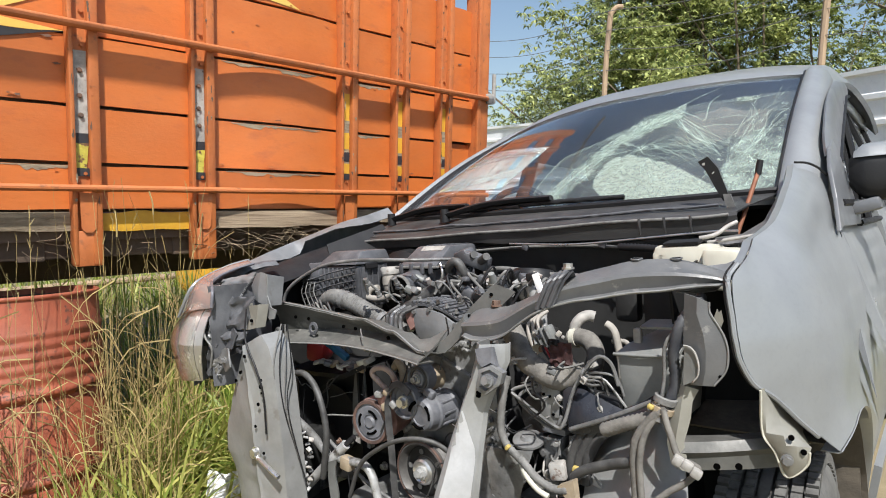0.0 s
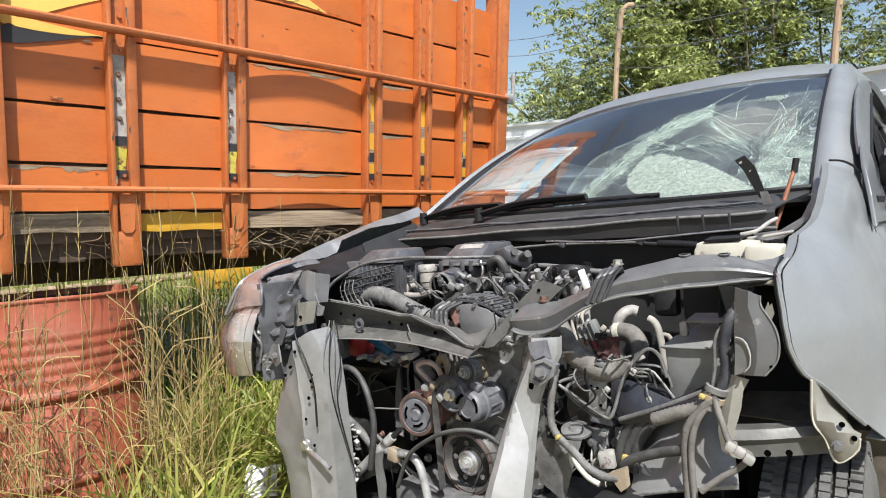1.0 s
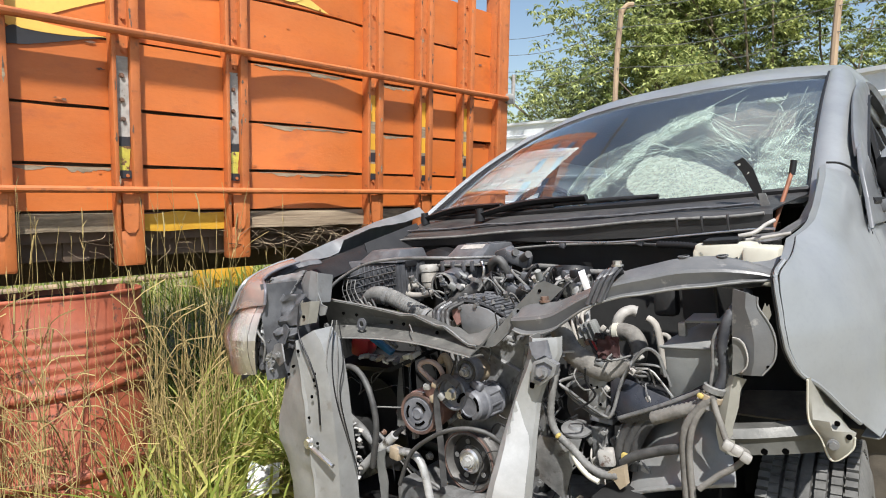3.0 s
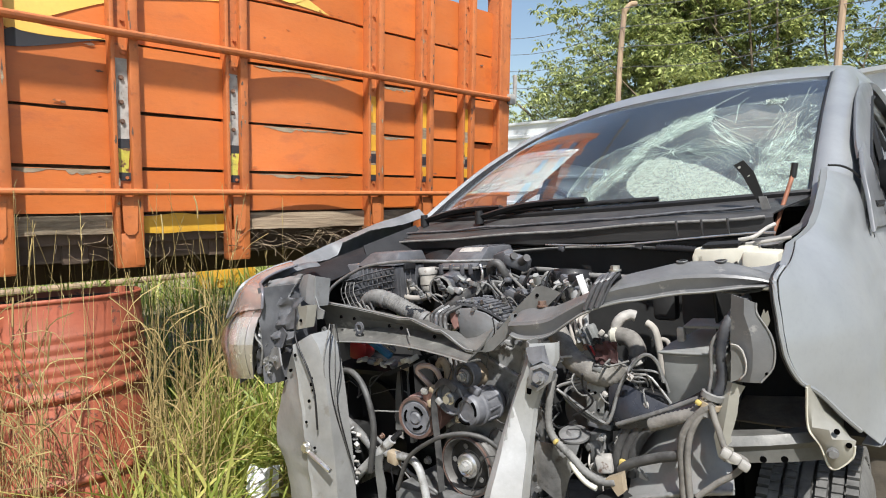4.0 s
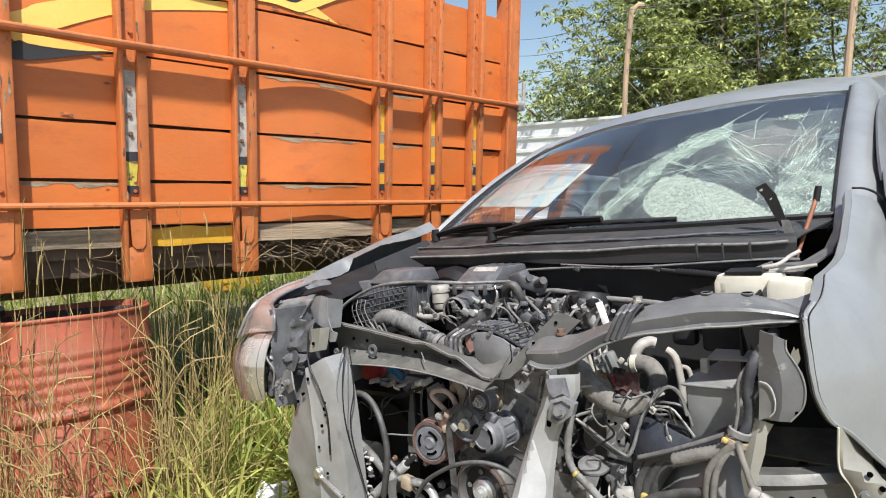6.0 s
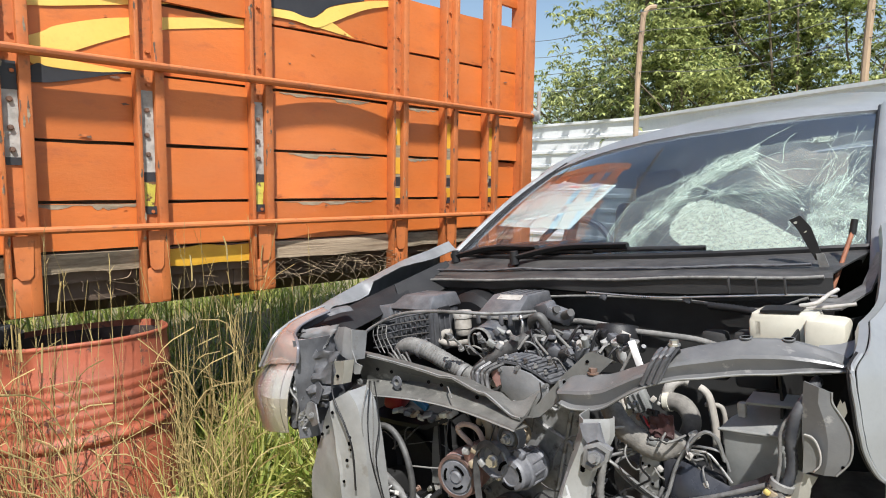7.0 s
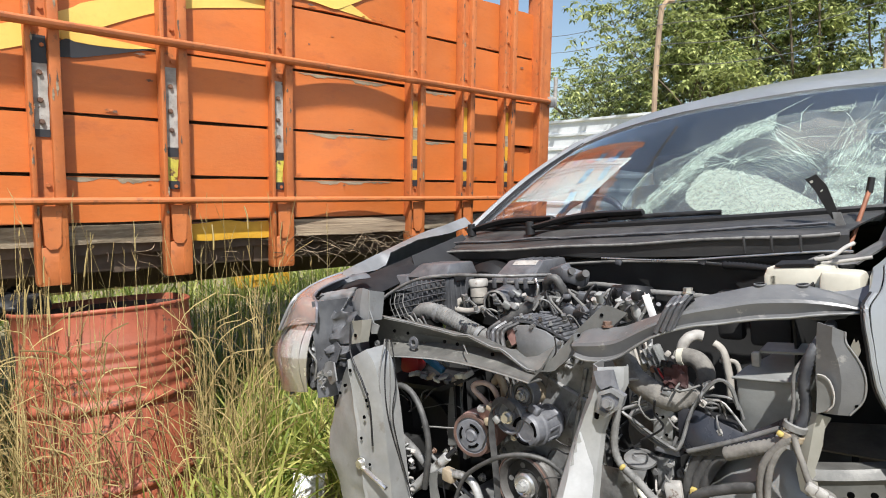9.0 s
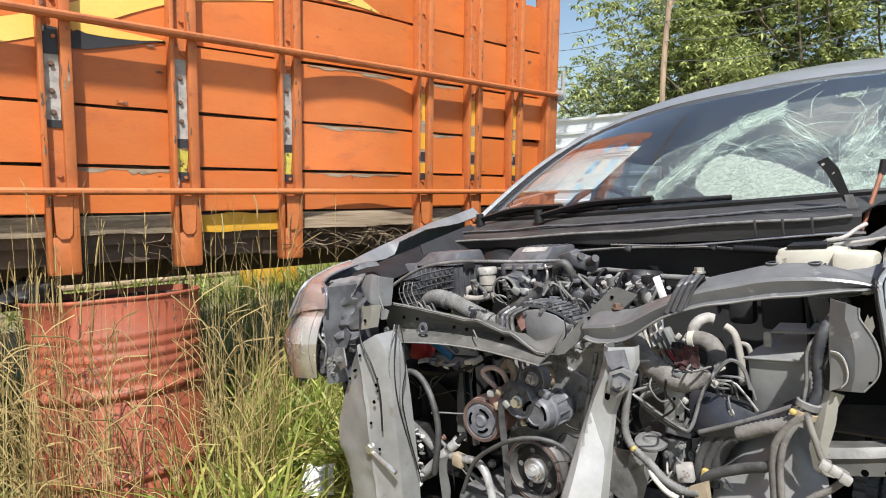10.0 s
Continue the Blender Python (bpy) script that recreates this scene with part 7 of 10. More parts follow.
for k in range(3):
    a = k * 2.09 + 0.9
    b2 = bmesh.new()
    tube(b2, [(-0.1655 + 0.030 * math.cos(a + d), 1.1035 + 0.0036 * math.cos(a + d), 0.578 + 0.030 * math.sin(a + d)) for d in steps(6, -0.55, 0.55)], 0.0035, 6, 2)
    part("slot", b2, M_HOLE, compp)
pipe("compressor_pipe", [(-0.118, 1.15, 0.632), (-0.125, 1.13, 0.668), (-0.155, 1.12, 0.70), (-0.148, 1.12, 0.716), (-0.115, 1.12, 0.722), (-0.095, 1.13, 0.705), (-0.09, 1.15, 0.655)], 0.0072, M_ROSEPIPE, compp, 10)
block("compressor_head", (-0.105, 1.14, 0.64), (0.065, 0.06, 0.04), M_PINK, compp, (0, 10, 0), 0.010)
for k, (dx, dz) in enumerate(((-0.03, 0.01), (0.0, 0.018), (0.02, -0.01), (-0.01, -0.02))):
    block("fitting", (-0.09 + dx, 1.105, 0.648 + dz), (0.02, 0.02, 0.016), (M_ALU, M_TAPE)[k % 2], compp, (10, 25 * k, 15), 0.004)
NEARER, EYE_SIDE = 0.955, Vector((0.93, -0.10, 1.12))
for ob in (compp, altp, idler, pump):
    ob.scale, ob.location = (NEARER,) * 3, EYE_SIDE * (1 - NEARER)
pipe("bypass_pipe", [(-0.082, 1.12, 0.73), (-0.06, 1.11, 0.745), (-0.045, 1.11, 0.725), (-0.045, 1.11, 0.69)], 0.010, M_TAPE, engine, 10)
b2 = bmesh.new()
sheet(b2, [[(-0.26, 1.15, 0.70), (-0.225, 1.15, 0.705)], [(-0.272, 1.145, 0.62), (-0.215, 1.145, 0.62)], [(-0.275, 1.14, 0.52), (-0.21, 1.14, 0.53)]], 0.004)
part("shield_plate", b2, M_PANEL, car, "grey heat shield plate", sharp=25)
# belts
pipe("drive_belt", [(-0.075, 1.095, 0.40), (-0.078, 1.095, 0.52), (-0.083, 1.095, 0.61), (-0.076, 1.095, 0.67), (-0.042, 1.095, 0.694), (-0.006, 1.095, 0.675)], 0.010, M_RUBBER, pump, 6, flat=0.25)
pipe("drive_belt", [(-0.075, 1.09, 0.42), (-0.06, 1.085, 0.33), (-0.05, 1.085, 0.25)], 0.010, M_RUBBER, engine, 6, flat=0.25)
# cables over the front of the engine
for k in range(5):
    pipe("sensor_cable", [(-0.08 + 0.012 * k, 1.16, 0.80), (-0.09 + 0.016 * k, 1.14, 0.76), (-0.085 + 0.02 * k, 1.13, 0.715)], 0.005, M_RUBBER if k % 2 else M_WIRE, engine)
pipe("loop_cable", [(-0.14, 0.995, 0.43), (-0.09, 0.99, 0.52), (-0.016, 0.99, 0.575), (0.05, 0.995, 0.603), (0.108, 1.01, 0.607), (0.15, 1.03, 0.585), (0.19, 1.06, 0.52)], 0.0055, M_RUBBER, engine)

# plastic air box with lid, label and snorkel
airbox = bmesh.new()
rows = []
def hexa(bm_, lo, hi, z0, z1):
    """A tapered tray: lo and hi are (x0, x1, y0, y1) at the two heights."""
    vs = []
    for (x0, x1, y0, y1), z in ((lo, z0), (hi, z1)):
        vs.append([bm_.verts.new(p) for p in ((x0, y0, z), (x1, y0, z), (x1, y1, z), (x0, y1, z))])
    for i in range(4):
        bm_.faces.new((vs[0][i], vs[0][(i + 1) % 4], vs[1][(i + 1) % 4], vs[1][i]))
    bm_.faces.new(vs[0])
    bm_.faces.new(vs[1])
    es = [e for e in bm_.edges]
    bmesh.ops.bevel(bm_, geom=es, offset=0.006, segments=2, profile=0.5, affect="EDGES")


hexa(airbox, (-0.180, -0.080, 1.30, 1.44), (-0.188, -0.066, 1.285, 1.46), 0.85, 0.965)
abx = part("air_box", airbox, M_GREYPL, engine, "grey plastic air filter box", sharp=25)
lid = bmesh.new()
hexa(lid, (-0.195, -0.055, 1.273, 1.475), (-0.180, -0.058, 1.345, 1.46), 0.974, 1.026)
part("lid", lid, M_GREYPL, abx, sharp=25)
# paler rim paints a lit edge, black strip below it paints its shade line
b2 = bmesh.new()
box(b2, (-0.125, 1.374, 0.971), (0.152, 0.214, 0.007), bevel=0.002)
part("flange", b2, M_WIRE, abx)
b2 = bmesh.new()
box(b2, (-0.126, 1.374, 0.9655), (0.125, 0.186, 0.004))
part("flange_gap", b2, M_HOLE, abx)
b2 = bmesh.new()
plate(b2, [(-0.155, 1.327, 1.0145), (-0.075, 1.327, 1.0145), (-0.074, 1.343, 1.026), (-0.152, 1.343, 1.026)], -0.001)
part("label_bar", b2, M_GREYTAPE, abx, "pale unread label")
for x in (-0.178, -0.14, -0.10, -0.07):
    block("clip", (x, 1.268, 0.968), (0.012, 0.008, 0.03), M_GREYPL, abx, (0, 0, 0), 0.002)
for k in range(5):
    block("side_rib", (-0.062, 1.31 + 0.035 * k, 0.915), (0.01, 0.006, 0.09), M_GREYPL, abx, (0, -4, 0), 0.002)
b2 = bmesh.new()
turned(b2, (-0.1264, 1.2000, 0.9186), (-0.06, 1, 0.04), [(0.006, 0.0), (0.006, 0.030), (0.0, 0.032), (0.0, 0.037), (0.012, 0.037), (0.06, 0.042), (0.10, 0.05), (0.11, 0.0)], 28)
part("snorkel", b2, M_GREYPL, abx)
b2 = bmesh.new()
turned(b2, (-0.1271, 1.1980, 0.9186), (-0.06, 1, 0.04), [(0, 0.032), (-0.002, 0.035), (0.003, 0.040), (0.008, 0.038)], 28, True)
part("snorkel_lip", b2, M_WIRE, abx)
b2 = bmesh.new()
turned(b2, (-0.1264, 1.1985, 0.9186), (-0.06, 1, 0.04), [(0, 0.031), (0.004, 0.031)], 28)
part("snorkel_mouth", b2, M_HOLE, abx)
pipe("clip_wire", [(-0.045, 1.28, 0.98), (-0.035, 1.275, 0.955), (-0.045, 1.275, 0.92), (-0.06, 1.28, 0.91)], 0.004, M_BRIGHT, abx)
pipe("thin_loop", [(-0.17, 1.2, 0.895), (-0.14, 1.195, 0.905), (-0.11, 1.195, 0.89), (-0.12, 1.2, 0.855), (-0.15, 1.2, 0.83)], 0.003, M_WIRE, engine)
for k in range(4):
    block("lid_rib", (-0.155 + 0.028 * k, 1.40, 1.027), (0.005, 0.09, 0.004), M_GREYPL, abx, (0, 0, 0), 0.001)
# throttle hoses, injector rail and connectors
pipe("breather_hose", [(-0.153, 1.20, 0.815), (-0.12, 1.20, 0.85), (-0.06, 1.21, 0.89), (0.0, 1.24, 0.925), (0.03, 1.28, 0.935)], 0.021, M_RUBBER, engine, 10)
pipe("vacuum_hose", [(0.00, 1.27, 0.95), (0.01, 1.25, 0.975), (0.035, 1.25, 0.985), (0.05, 1.26, 0.955), (0.05, 1.28, 0.92)], 0.012, M_RUBBER, engine)
pipe("fuel_rail", [(-0.01, 1.30, 0.925), (0.12, 1.31, 0.935), (0.26, 1.33, 0.915)], 0.013, M_STEEL, engine)
er = random.Random(4)
for k in range(9):
    x = 0.0 + 0.032 * k
    y = 1.23 + 0.03 * er.random()
    z = 0.905 + 0.03 * er.random() - 0.05 * max(0, x - 0.15)
    inj = bmesh.new()
    turned(inj, (x, y + 0.03, z - 0.03), (er.uniform(-0.3, 0.3), -0.5, 1), [(0, 0.011), (0.02, 0.014), (0.03, 0.010), (0.045, 0.010), (0.05, 0.014), (0.062, 0.012), (0.064, 0)], 14)
    ip = part("injector", inj, M_ALU if k % 3 else M_BLACK, engine)
    block("plug", (x + 0.01, y + 0.005, z + 0.03), (0.022, 0.026, 0.020), M_GREYPL if k % 2 else M_BLACK, ip, (er.uniform(-20, 20), er.uniform(-30, 30), er.uniform(-30, 30)), 0.004)
for k in range(12):
    x = -0.02 + 0.028 * k
    pipe("wire", [(x, 1.27, 0.93), (x + er.uniform(-0.03, 0.03), 1.22, 0.955 + er.uniform(-0.03, 0.02)), (x + er.uniform(-0.04, 0.04), 1.20, 0.90 + er.uniform(-0.03, 0.02))], 0.0035, M_WIRE if k % 2 else M_BLACK, engine, 6)
for c, s, ro in (((0.065, 1.30, 0.985), (0.07, 0.04, 0.035), 20), ((0.02, 1.31, 0.99), (0.05, 0.04, 0.05), -15), ((0.10, 1.22, 0.905), (0.05, 0.03, 0.03), 30), ((0.165, 1.25, 0.90), (0.055, 0.04, 0.045), 10), ((0.235, 1.28, 0.905), (0.04, 0.04, 0.04), 25)):
    block("connector", c, s, M_GREYPL, engine, (10, ro, ro * 0.7), 0.008)
    b2 = bmesh.new()
    cyl(b2, Vector(c) + Vector((0.02, -0.01, 0.0)), Vector(c) + Vector((0.05, -0.03, 0.012)), 0.012, 0.010, 14)
    part("sleeve", b2, M_RUBBER, engine)
b2 = bmesh.new()
turned(b2, (0.19, 1.36, 0.90), (0, 0.2, 1), [(0, 0.06), (0.04, 0.06), (0.055, 0.05), (0.06, 0.0)], 24)
part("throttle_body", b2, M_BLACK, engine)
pipe("heater_hose", [(0.03, 1.38, 0.945), (0.08, 1.37, 0.957), (0.165, 1.36, 0.952), (0.23, 1.36, 0.943), (0.316, 1.36, 0.938), (0.40, 1.37, 0.928), (0.47, 1.39, 0.90)], 0.0075, M_WIRE, car, 10)
block("white_stay", (0.333, 1.15, 0.938), (0.016, 0.004, 0.055), M_PAPER, engine, (0, -18, 0), 0.001)

# battery / fuse box with ribbed side
fuse = bmesh.new()
hexa(fuse, (-0.530, -0.375, 1.285, 1.40), (-0.535, -0.368, 1.275, 1.41), 0.845, 0.978)
fb = part("fuse_box", fuse, M_GREYPL, car, "dusty grey fuse box with ribbed sides", sharp=25)
b2 = bmesh.new()
hexa(b2, (-0.545, -0.360, 1.266, 1.42), (-0.50, -0.372, 1.30, 1.41), 0.980, 1.022)
part("lid", b2, M_GREYPL, fb, sharp=25)
b2 = bmesh.new()
hexa(b2, (-0.615, -0.525, 1.255, 1.35), (-0.605, -0.53, 1.265, 1.34), 0.935, 0.988)
part("step", b2, M_GREYPL, fb, sharp=25)
b2 = bmesh.new()
hexa(b2, (-0.60, -0.535, 1.262, 1.34), (-0.605, -0.53, 1.26, 1.345), 0.85, 0.935)
part("step_foot", b2, M_GREYPL, fb, sharp=25)
for k in range(7):
    block("rib", (-0.515 + 0.021 * k, 1.272, 0.915), (0.005, 0.006, 0.115), M_GREYPL, fb, (0, 0, 0), 0.002)
for k in range(5):
    block("rib", (-0.367, 1.29 + 0.024 * k, 0.915), (0.005, 0.005, 0.115), M_GREYPL, fb, (0, 0, 0), 0.002)
for k, z in enumerate((0.872, 0.892, 0.912, 0.932, 0.952)):
    pipe("side_wire", [(-0.60, 1.246, z - 0.02), (-0.545, 1.25, z - 0.012 + 0.004 * (k % 2)), (-0.47, 1.258, z + 0.006), (-0.37, 1.268, z + 0.022)], 0.0026, M_RUBBER if k % 2 else M_GREYPL, fb, 6)
block("latch", (-0.361, 1.33, 0.975), (0.010, 0.05, 0.02), M_BLACK, fb, (0, 0, 0), 0.003)
for k in range(4):
    pipe("drop_wire", [(-0.585 + 0.018 * k, 1.245, 0.93), (-0.575 + 0.02 * k, 1.225, 0.90), (-0.555 + 0.022 * k, 1.22, 0.865), (-0.53 + 0.02 * k, 1.21, 0.85)], 0.0018, M_WIRE if k % 2 else M_RUBBER, fb, 6)
# brake fluid cup
b2 = bmesh.new()
turned(b2, (-0.325, 1.375, 0.89), (0, 0, 1), [(0, 0.0), (0, 0.019), (0.005, 0.023), (0.02, 0.024), (0.023, 0.027), (0.055, 0.027), (0.057, 0.0)], 24)
cup = part("fluid_reservoir", b2, M_PALEPIPE, car, "dusty beige fluid reservoir")
b2 = bmesh.new()
turned(b2, (-0.325, 1.375, 0.945), (0, 0, 1), [(0, 0.030), (0.005, 0.031), (0.016, 0.031), (0.021, 0.028), (0.022, 0.0)], 24)
part("cap", b2, M_GREYTAPE, cup)
pipe("reservoir_hose", [(-0.345, 1.34, 0.905), (-0.37, 1.33, 0.90), (-0.372, 1.32, 0.878), (-0.31, 1.31, 0.875), (-0.24, 1.30, 0.89)], 0.010, M_PALEPIPE, car, 10)
b2 = bmesh.new()
turned(b2, (-0.36, 1.50, 0.90), (0, 1, 0.1), [(-0.05, 0.0), (-0.05, 0.09), (-0.03, 0.115), (0.03, 0.115), (0.05, 0.0)], 28)
part("brake_servo", b2, M_BLACK, car)
# ribbed upper radiator hose and its clamp, arc cable
pipe("radiator_hose", [(-0.43, 1.20, 0.845), (-0.39, 1.17, 0.880), (-0.345, 1.16, 0.897), (-0.293, 1.165, 0.888), (-0.205, 1.17, 0.853), (-0.147, 1.175, 0.83), (-0.10, 1.18, 0.805)], 0.0235, M_WIRE, car, 12, 0.06)
for x, z in ((-0.305, 0.889), (-0.16, 0.835)):
    b2 = bmesh.new()
    turned(b2, (x, 1.166, z), (0.9, 0.05, -0.4), [(-0.006, 0.025), (-0.006, 0.027), (0.006, 0.027), (0.006, 0.025)], 20, True)
    part("hose_clamp", b2, M_STEEL, car)
for k in range(5):
    pipe("looped_wire", [(-0.42 + 0.02 * k, 1.15, 0.84), (-0.41 + 0.018 * k, 1.13, 0.875 + 0.008 * (k % 3)), (-0.375 + 0.015 * k, 1.12, 0.865), (-0.36 + 0.014 * k, 1.13, 0.83)], 0.003, M_WIRE if k % 2 else M_RUBBER, car, 6)
pipe("arc_cable", [(-0.545, 1.13, 0.870), (-0.52, 1.13, 0.915), (-0.47, 1.14, 0.951), (-0.371, 1.15, 0.988), (-0.258, 1.16, 1.0), (-0.15, 1.17, 1.0), (-0.07, 1.2, 0.996), (0.0, 1.3, 0.99)], 0.0048, M_STEEL, car)
for k in range(4):
    pipe("plug_wire", [(-0.06 + 0.02 * k, 1.13, 0.885), (-0.075 + 0.015 * k, 1.10, 0.865), (-0.06 + 0.016 * k, 1.08, 0.835 - 0.006 * k)], 0.006, M_GREYPL if k == 1 else M_RUBBER, car, 6)

# coolant tank behind the bar
tank = bmesh.new()
box(tank, (0.575, 1.385, 0.965), (0.125, 0.10, 0.085), bevel=0.012)
box(tank, (0.655, 1.36, 0.955), (0.075, 0.09, 0.085), (0, 4, 0), bevel=0.012)
box(tank, (0.527, 1.36, 0.972), (0.035, 0.05, 0.05), bevel=0.010)
tk = part("washer_tank", tank, M_CREAM, car, "cream plastic coolant tank")
b2 = bmesh.new()
sheet(b2, [[(0.535, 1.335, 1.012), (0.61, 1.335, 1.014)], [(0.54, 1.37, 1.018), (0.612, 1.37, 1.02)], [(0.535, 1.40, 1.012), (0.61, 1.40, 1.014)]], 0.006)
part("strap", b2, M_BLACK, tk)
pipe("tank_hose", [(0.605, 1.36, 1.02), (0.635, 1.37, 1.026), (0.655, 1.39, 1.042), (0.668, 1.41, 1.05)], 0.0045, M_GREYTAPE, tk)
pipe("tank_pipe", [(0.60, 1.40, 1.008), (0.64, 1.40, 1.012), (0.70, 1.41, 1.02)], 0.004, M_GREYTAPE, tk)
pipe("corrugated_sleeve", [(0.40, 1.42, 1.004), (0.47, 1.41, 1.0), (0.53, 1.40, 0.992)], 0.009, M_BLACK, car, 8, 0.12)

# left of the bay: heater pipes, hoses, abs unit, brake pipes
pipe("coolant_hose", [(0.232, 1.17, 0.855), (0.263, 1.15, 0.827), (0.297, 1.13, 0.787), (0.341, 1.12, 0.763), (0.386, 1.12, 0.750), (0.413, 1.13, 0.759), (0.428, 1.135, 0.773)], 0.0245, M_HOSE, car, 14, 0.035)
pipe("alloy_elbow", [(0.438, 1.17, 0.876), (0.427, 1.165, 0.879), (0.413, 1.155, 0.873), (0.402, 1.15, 0.856), (0.399, 1.15, 0.830)], 0.0115, M_GREYTAPE, car, 12)
pipe("elbow_hose", [(0.393, 1.15, 0.831), (0.417, 1.145, 0.836), (0.438, 1.14, 0.831), (0.452, 1.135, 0.813), (0.453, 1.13, 0.791), (0.439, 1.13, 0.762)], 0.0185, M_HOSE, car, 14)
b2 = bmesh.new()
turned(b2, (0.404, 1.148, 0.835), (1, -0.1, 0.1), [(-0.006, 0.018), (-0.006, 0.0215), (0.006, 0.0215), (0.006, 0.018)], 20, True)
part("spring_clamp", b2, M_CREAM, car)
pipe("heater_pipe", [(0.453, 1.19, 0.859), (0.463, 1.19, 0.853), (0.472, 1.19, 0.839), (0.478, 1.19, 0.807), (0.481, 1.19, 0.782), (0.482, 1.19, 0.74)], 0.008, M_PALEPIPE, car, 12)
pipe("heater_pipe", [(0.46, 1.2, 0.821), (0.486, 1.2, 0.823), (0.495, 1.2, 0.814), (0.498, 1.2, 0.79), (0.496, 1.2, 0.745)], 0.005, M_PALEPIPE, car, 10)
pipe("heater_pipe", [(0.335, 1.14, 0.89), (0.338, 1.135, 0.855), (0.350, 1.13, 0.838), (0.37, 1.13, 0.83)], 0.008, M_ALU, car, 10)
block("wiring_plug", (0.348, 1.125, 0.83), (0.032, 0.03, 0.04), M_GREYPL, car, (0, -18, 20), 0.004)
block("wiring_plug", (0.318, 1.135, 0.815), (0.02, 0.03, 0.035), M_CREAM, car, (0, -25, 20), 0.004)
for k in range(5):
    pipe("red_wire", [(0.345 + 0.008 * k, 1.13, 0.81), (0.36 + 0.01 * k, 1.12, 0.795 - 0.004 * k), (0.375 + 0.012 * k, 1.13, 0.775)], 0.0025, M_REDPL if k % 2 else M_BLACK, car, 5)
block("abs_unit", (0.363, 1.14, 0.692), (0.044, 0.05, 0.088), M_PANEL_LIT, car, (0, 4, 4), 0.005, "aluminium brake control block")
block("abs_plug", (0.412, 1.145, 0.70), (0.05, 0.05, 0.076), M_BLACK, car, (0, 4, 8), 0.006)
block("abs_foot", (0.372, 1.135, 0.642), (0.055, 0.05, 0.014), M_ALTER, car, (0, 4, 0), 0.003)
holes([(0.352, 1.113, 0.715), (0.366, 1.113, 0.712), (0.372, 1.113, 0.675)], car, 0.004)
b2 = bmesh.new()
turned(b2, (0.398, 1.15, 0.683), (-0.15, 1, 0), [(0, 0.0), (0, 0.032), (0.008, 0.036), (0.06, 0.036), (0.062, 0)], 26)
part("pump_motor", b2, M_BLACK, car)
block("control_box", (0.455, 1.16, 0.695), (0.10, 0.06, 0.045), M_BLACK, car, (0, 6, 8), 0.008)
b2 = bmesh.new()
sheet(b2, [[(0.402, 1.115, 0.735), (0.425, 1.112, 0.738), (0.450, 1.11, 0.735), (0.49, 1.11, 0.718), (0.527, 1.11, 0.706), (0.57, 1.11, 0.728), (0.60, 1.11, 0.748)],
           [(0.404, 1.105, 0.71), (0.425, 1.095, 0.708), (0.455, 1.092, 0.705), (0.49, 1.095, 0.70), (0.527, 1.10, 0.695), (0.57, 1.10, 0.715), (0.60, 1.10, 0.735)],
           [(0.407, 1.10, 0.68), (0.425, 1.088, 0.676), (0.455, 1.085, 0.676), (0.49, 1.085, 0.678), (0.525, 1.09, 0.684), (0.56, 1.095, 0.70), (0.60, 1.10, 0.725)],
           [(0.416, 1.10, 0.655), (0.430, 1.088, 0.653), (0.455, 1.085, 0.657), (0.49, 1.085, 0.666), (0.525, 1.09, 0.676), (0.56, 1.095, 0.69), (0.60, 1.10, 0.715)]], 0.004)
part("battery_tray", b2, M_GLOSS, car, "glossy black battery tray", sharp=25)
pipe("hold_down_rod", [(0.43, 1.075, 0.664), (0.52, 1.07, 0.703), (0.60, 1.065, 0.743)], 0.005, M_STEEL, car)
br = random.Random(9)
for k in range(6):
    x = 0.368 + 0.013 * k
    j1, j2, j3 = br.uniform(-0.02, 0.02), br.uniform(-0.02, 0.025), br.uniform(-0.03, 0.03)
    pipe("brake_pipe", [(x - 0.01, 1.18, 0.715), (x - 0.012 + j1, 1.13, 0.742 + j2 * 0.5), (x + 0.012 + j1, 1.12, 0.766 + j2), (x + 0.06 + j3, 1.115, 0.772 + j2), (x + 0.08 + j3, 1.12, 0.77 - abs(j1)), (x + 0.10 + j2, 1.13, 0.72 + j1)], 0.0027, M_ALU if k % 2 else M_STEEL, car, 6, steps_=2)
pipe("brake_pipe", [(0.33, 1.12, 0.735), (0.282, 1.10, 0.718), (0.31, 1.095, 0.70), (0.391, 1.08, 0.664), (0.414, 1.08, 0.672), (0.437, 1.09, 0.745), (0.48, 1.10, 0.805), (0.505, 1.11, 0.795), (0.515, 1.12, 0.75)], 0.004, M_STEEL, car, 6, steps_=4)
pipe("brake_pipe", [(0.33, 1.13, 0.728), (0.30, 1.11, 0.712), (0.302, 1.105, 0.69), (0.38, 1.09, 0.655), (0.40, 1.10, 0.68)], 0.004, M_STEEL, car, 6, steps_=4)
# pale plug, stub pipes and dark red insulation under the arched bar
plug = block("wiring_plug", (0.364, 1.10, 0.842), (0.036, 0.03, 0.042), M_BOXGREY, car, (0, -22, 12), 0.005)
for k in range(3):
    block("plug_rib", (0.353 + 0.011 * k, 1.083, 0.842 + 0.004 * k), (0.003, 0.006, 0.036), M_STEEL, plug, (0, -22, 12), 0.001)
for x, z in ((0.322, 0.866), (0.334, 0.872), (0.345, 0.878)):
    pipe("stub_pipe", [(x + 0.012, 1.12, z + 0.015), (x, 1.10, z), (x + 0.004, 1.092, z - 0.022), (x + 0.012, 1.092, z - 0.044)], 0.0042, M_PALEPIPE, car, 8)
b2 = bmesh.new()
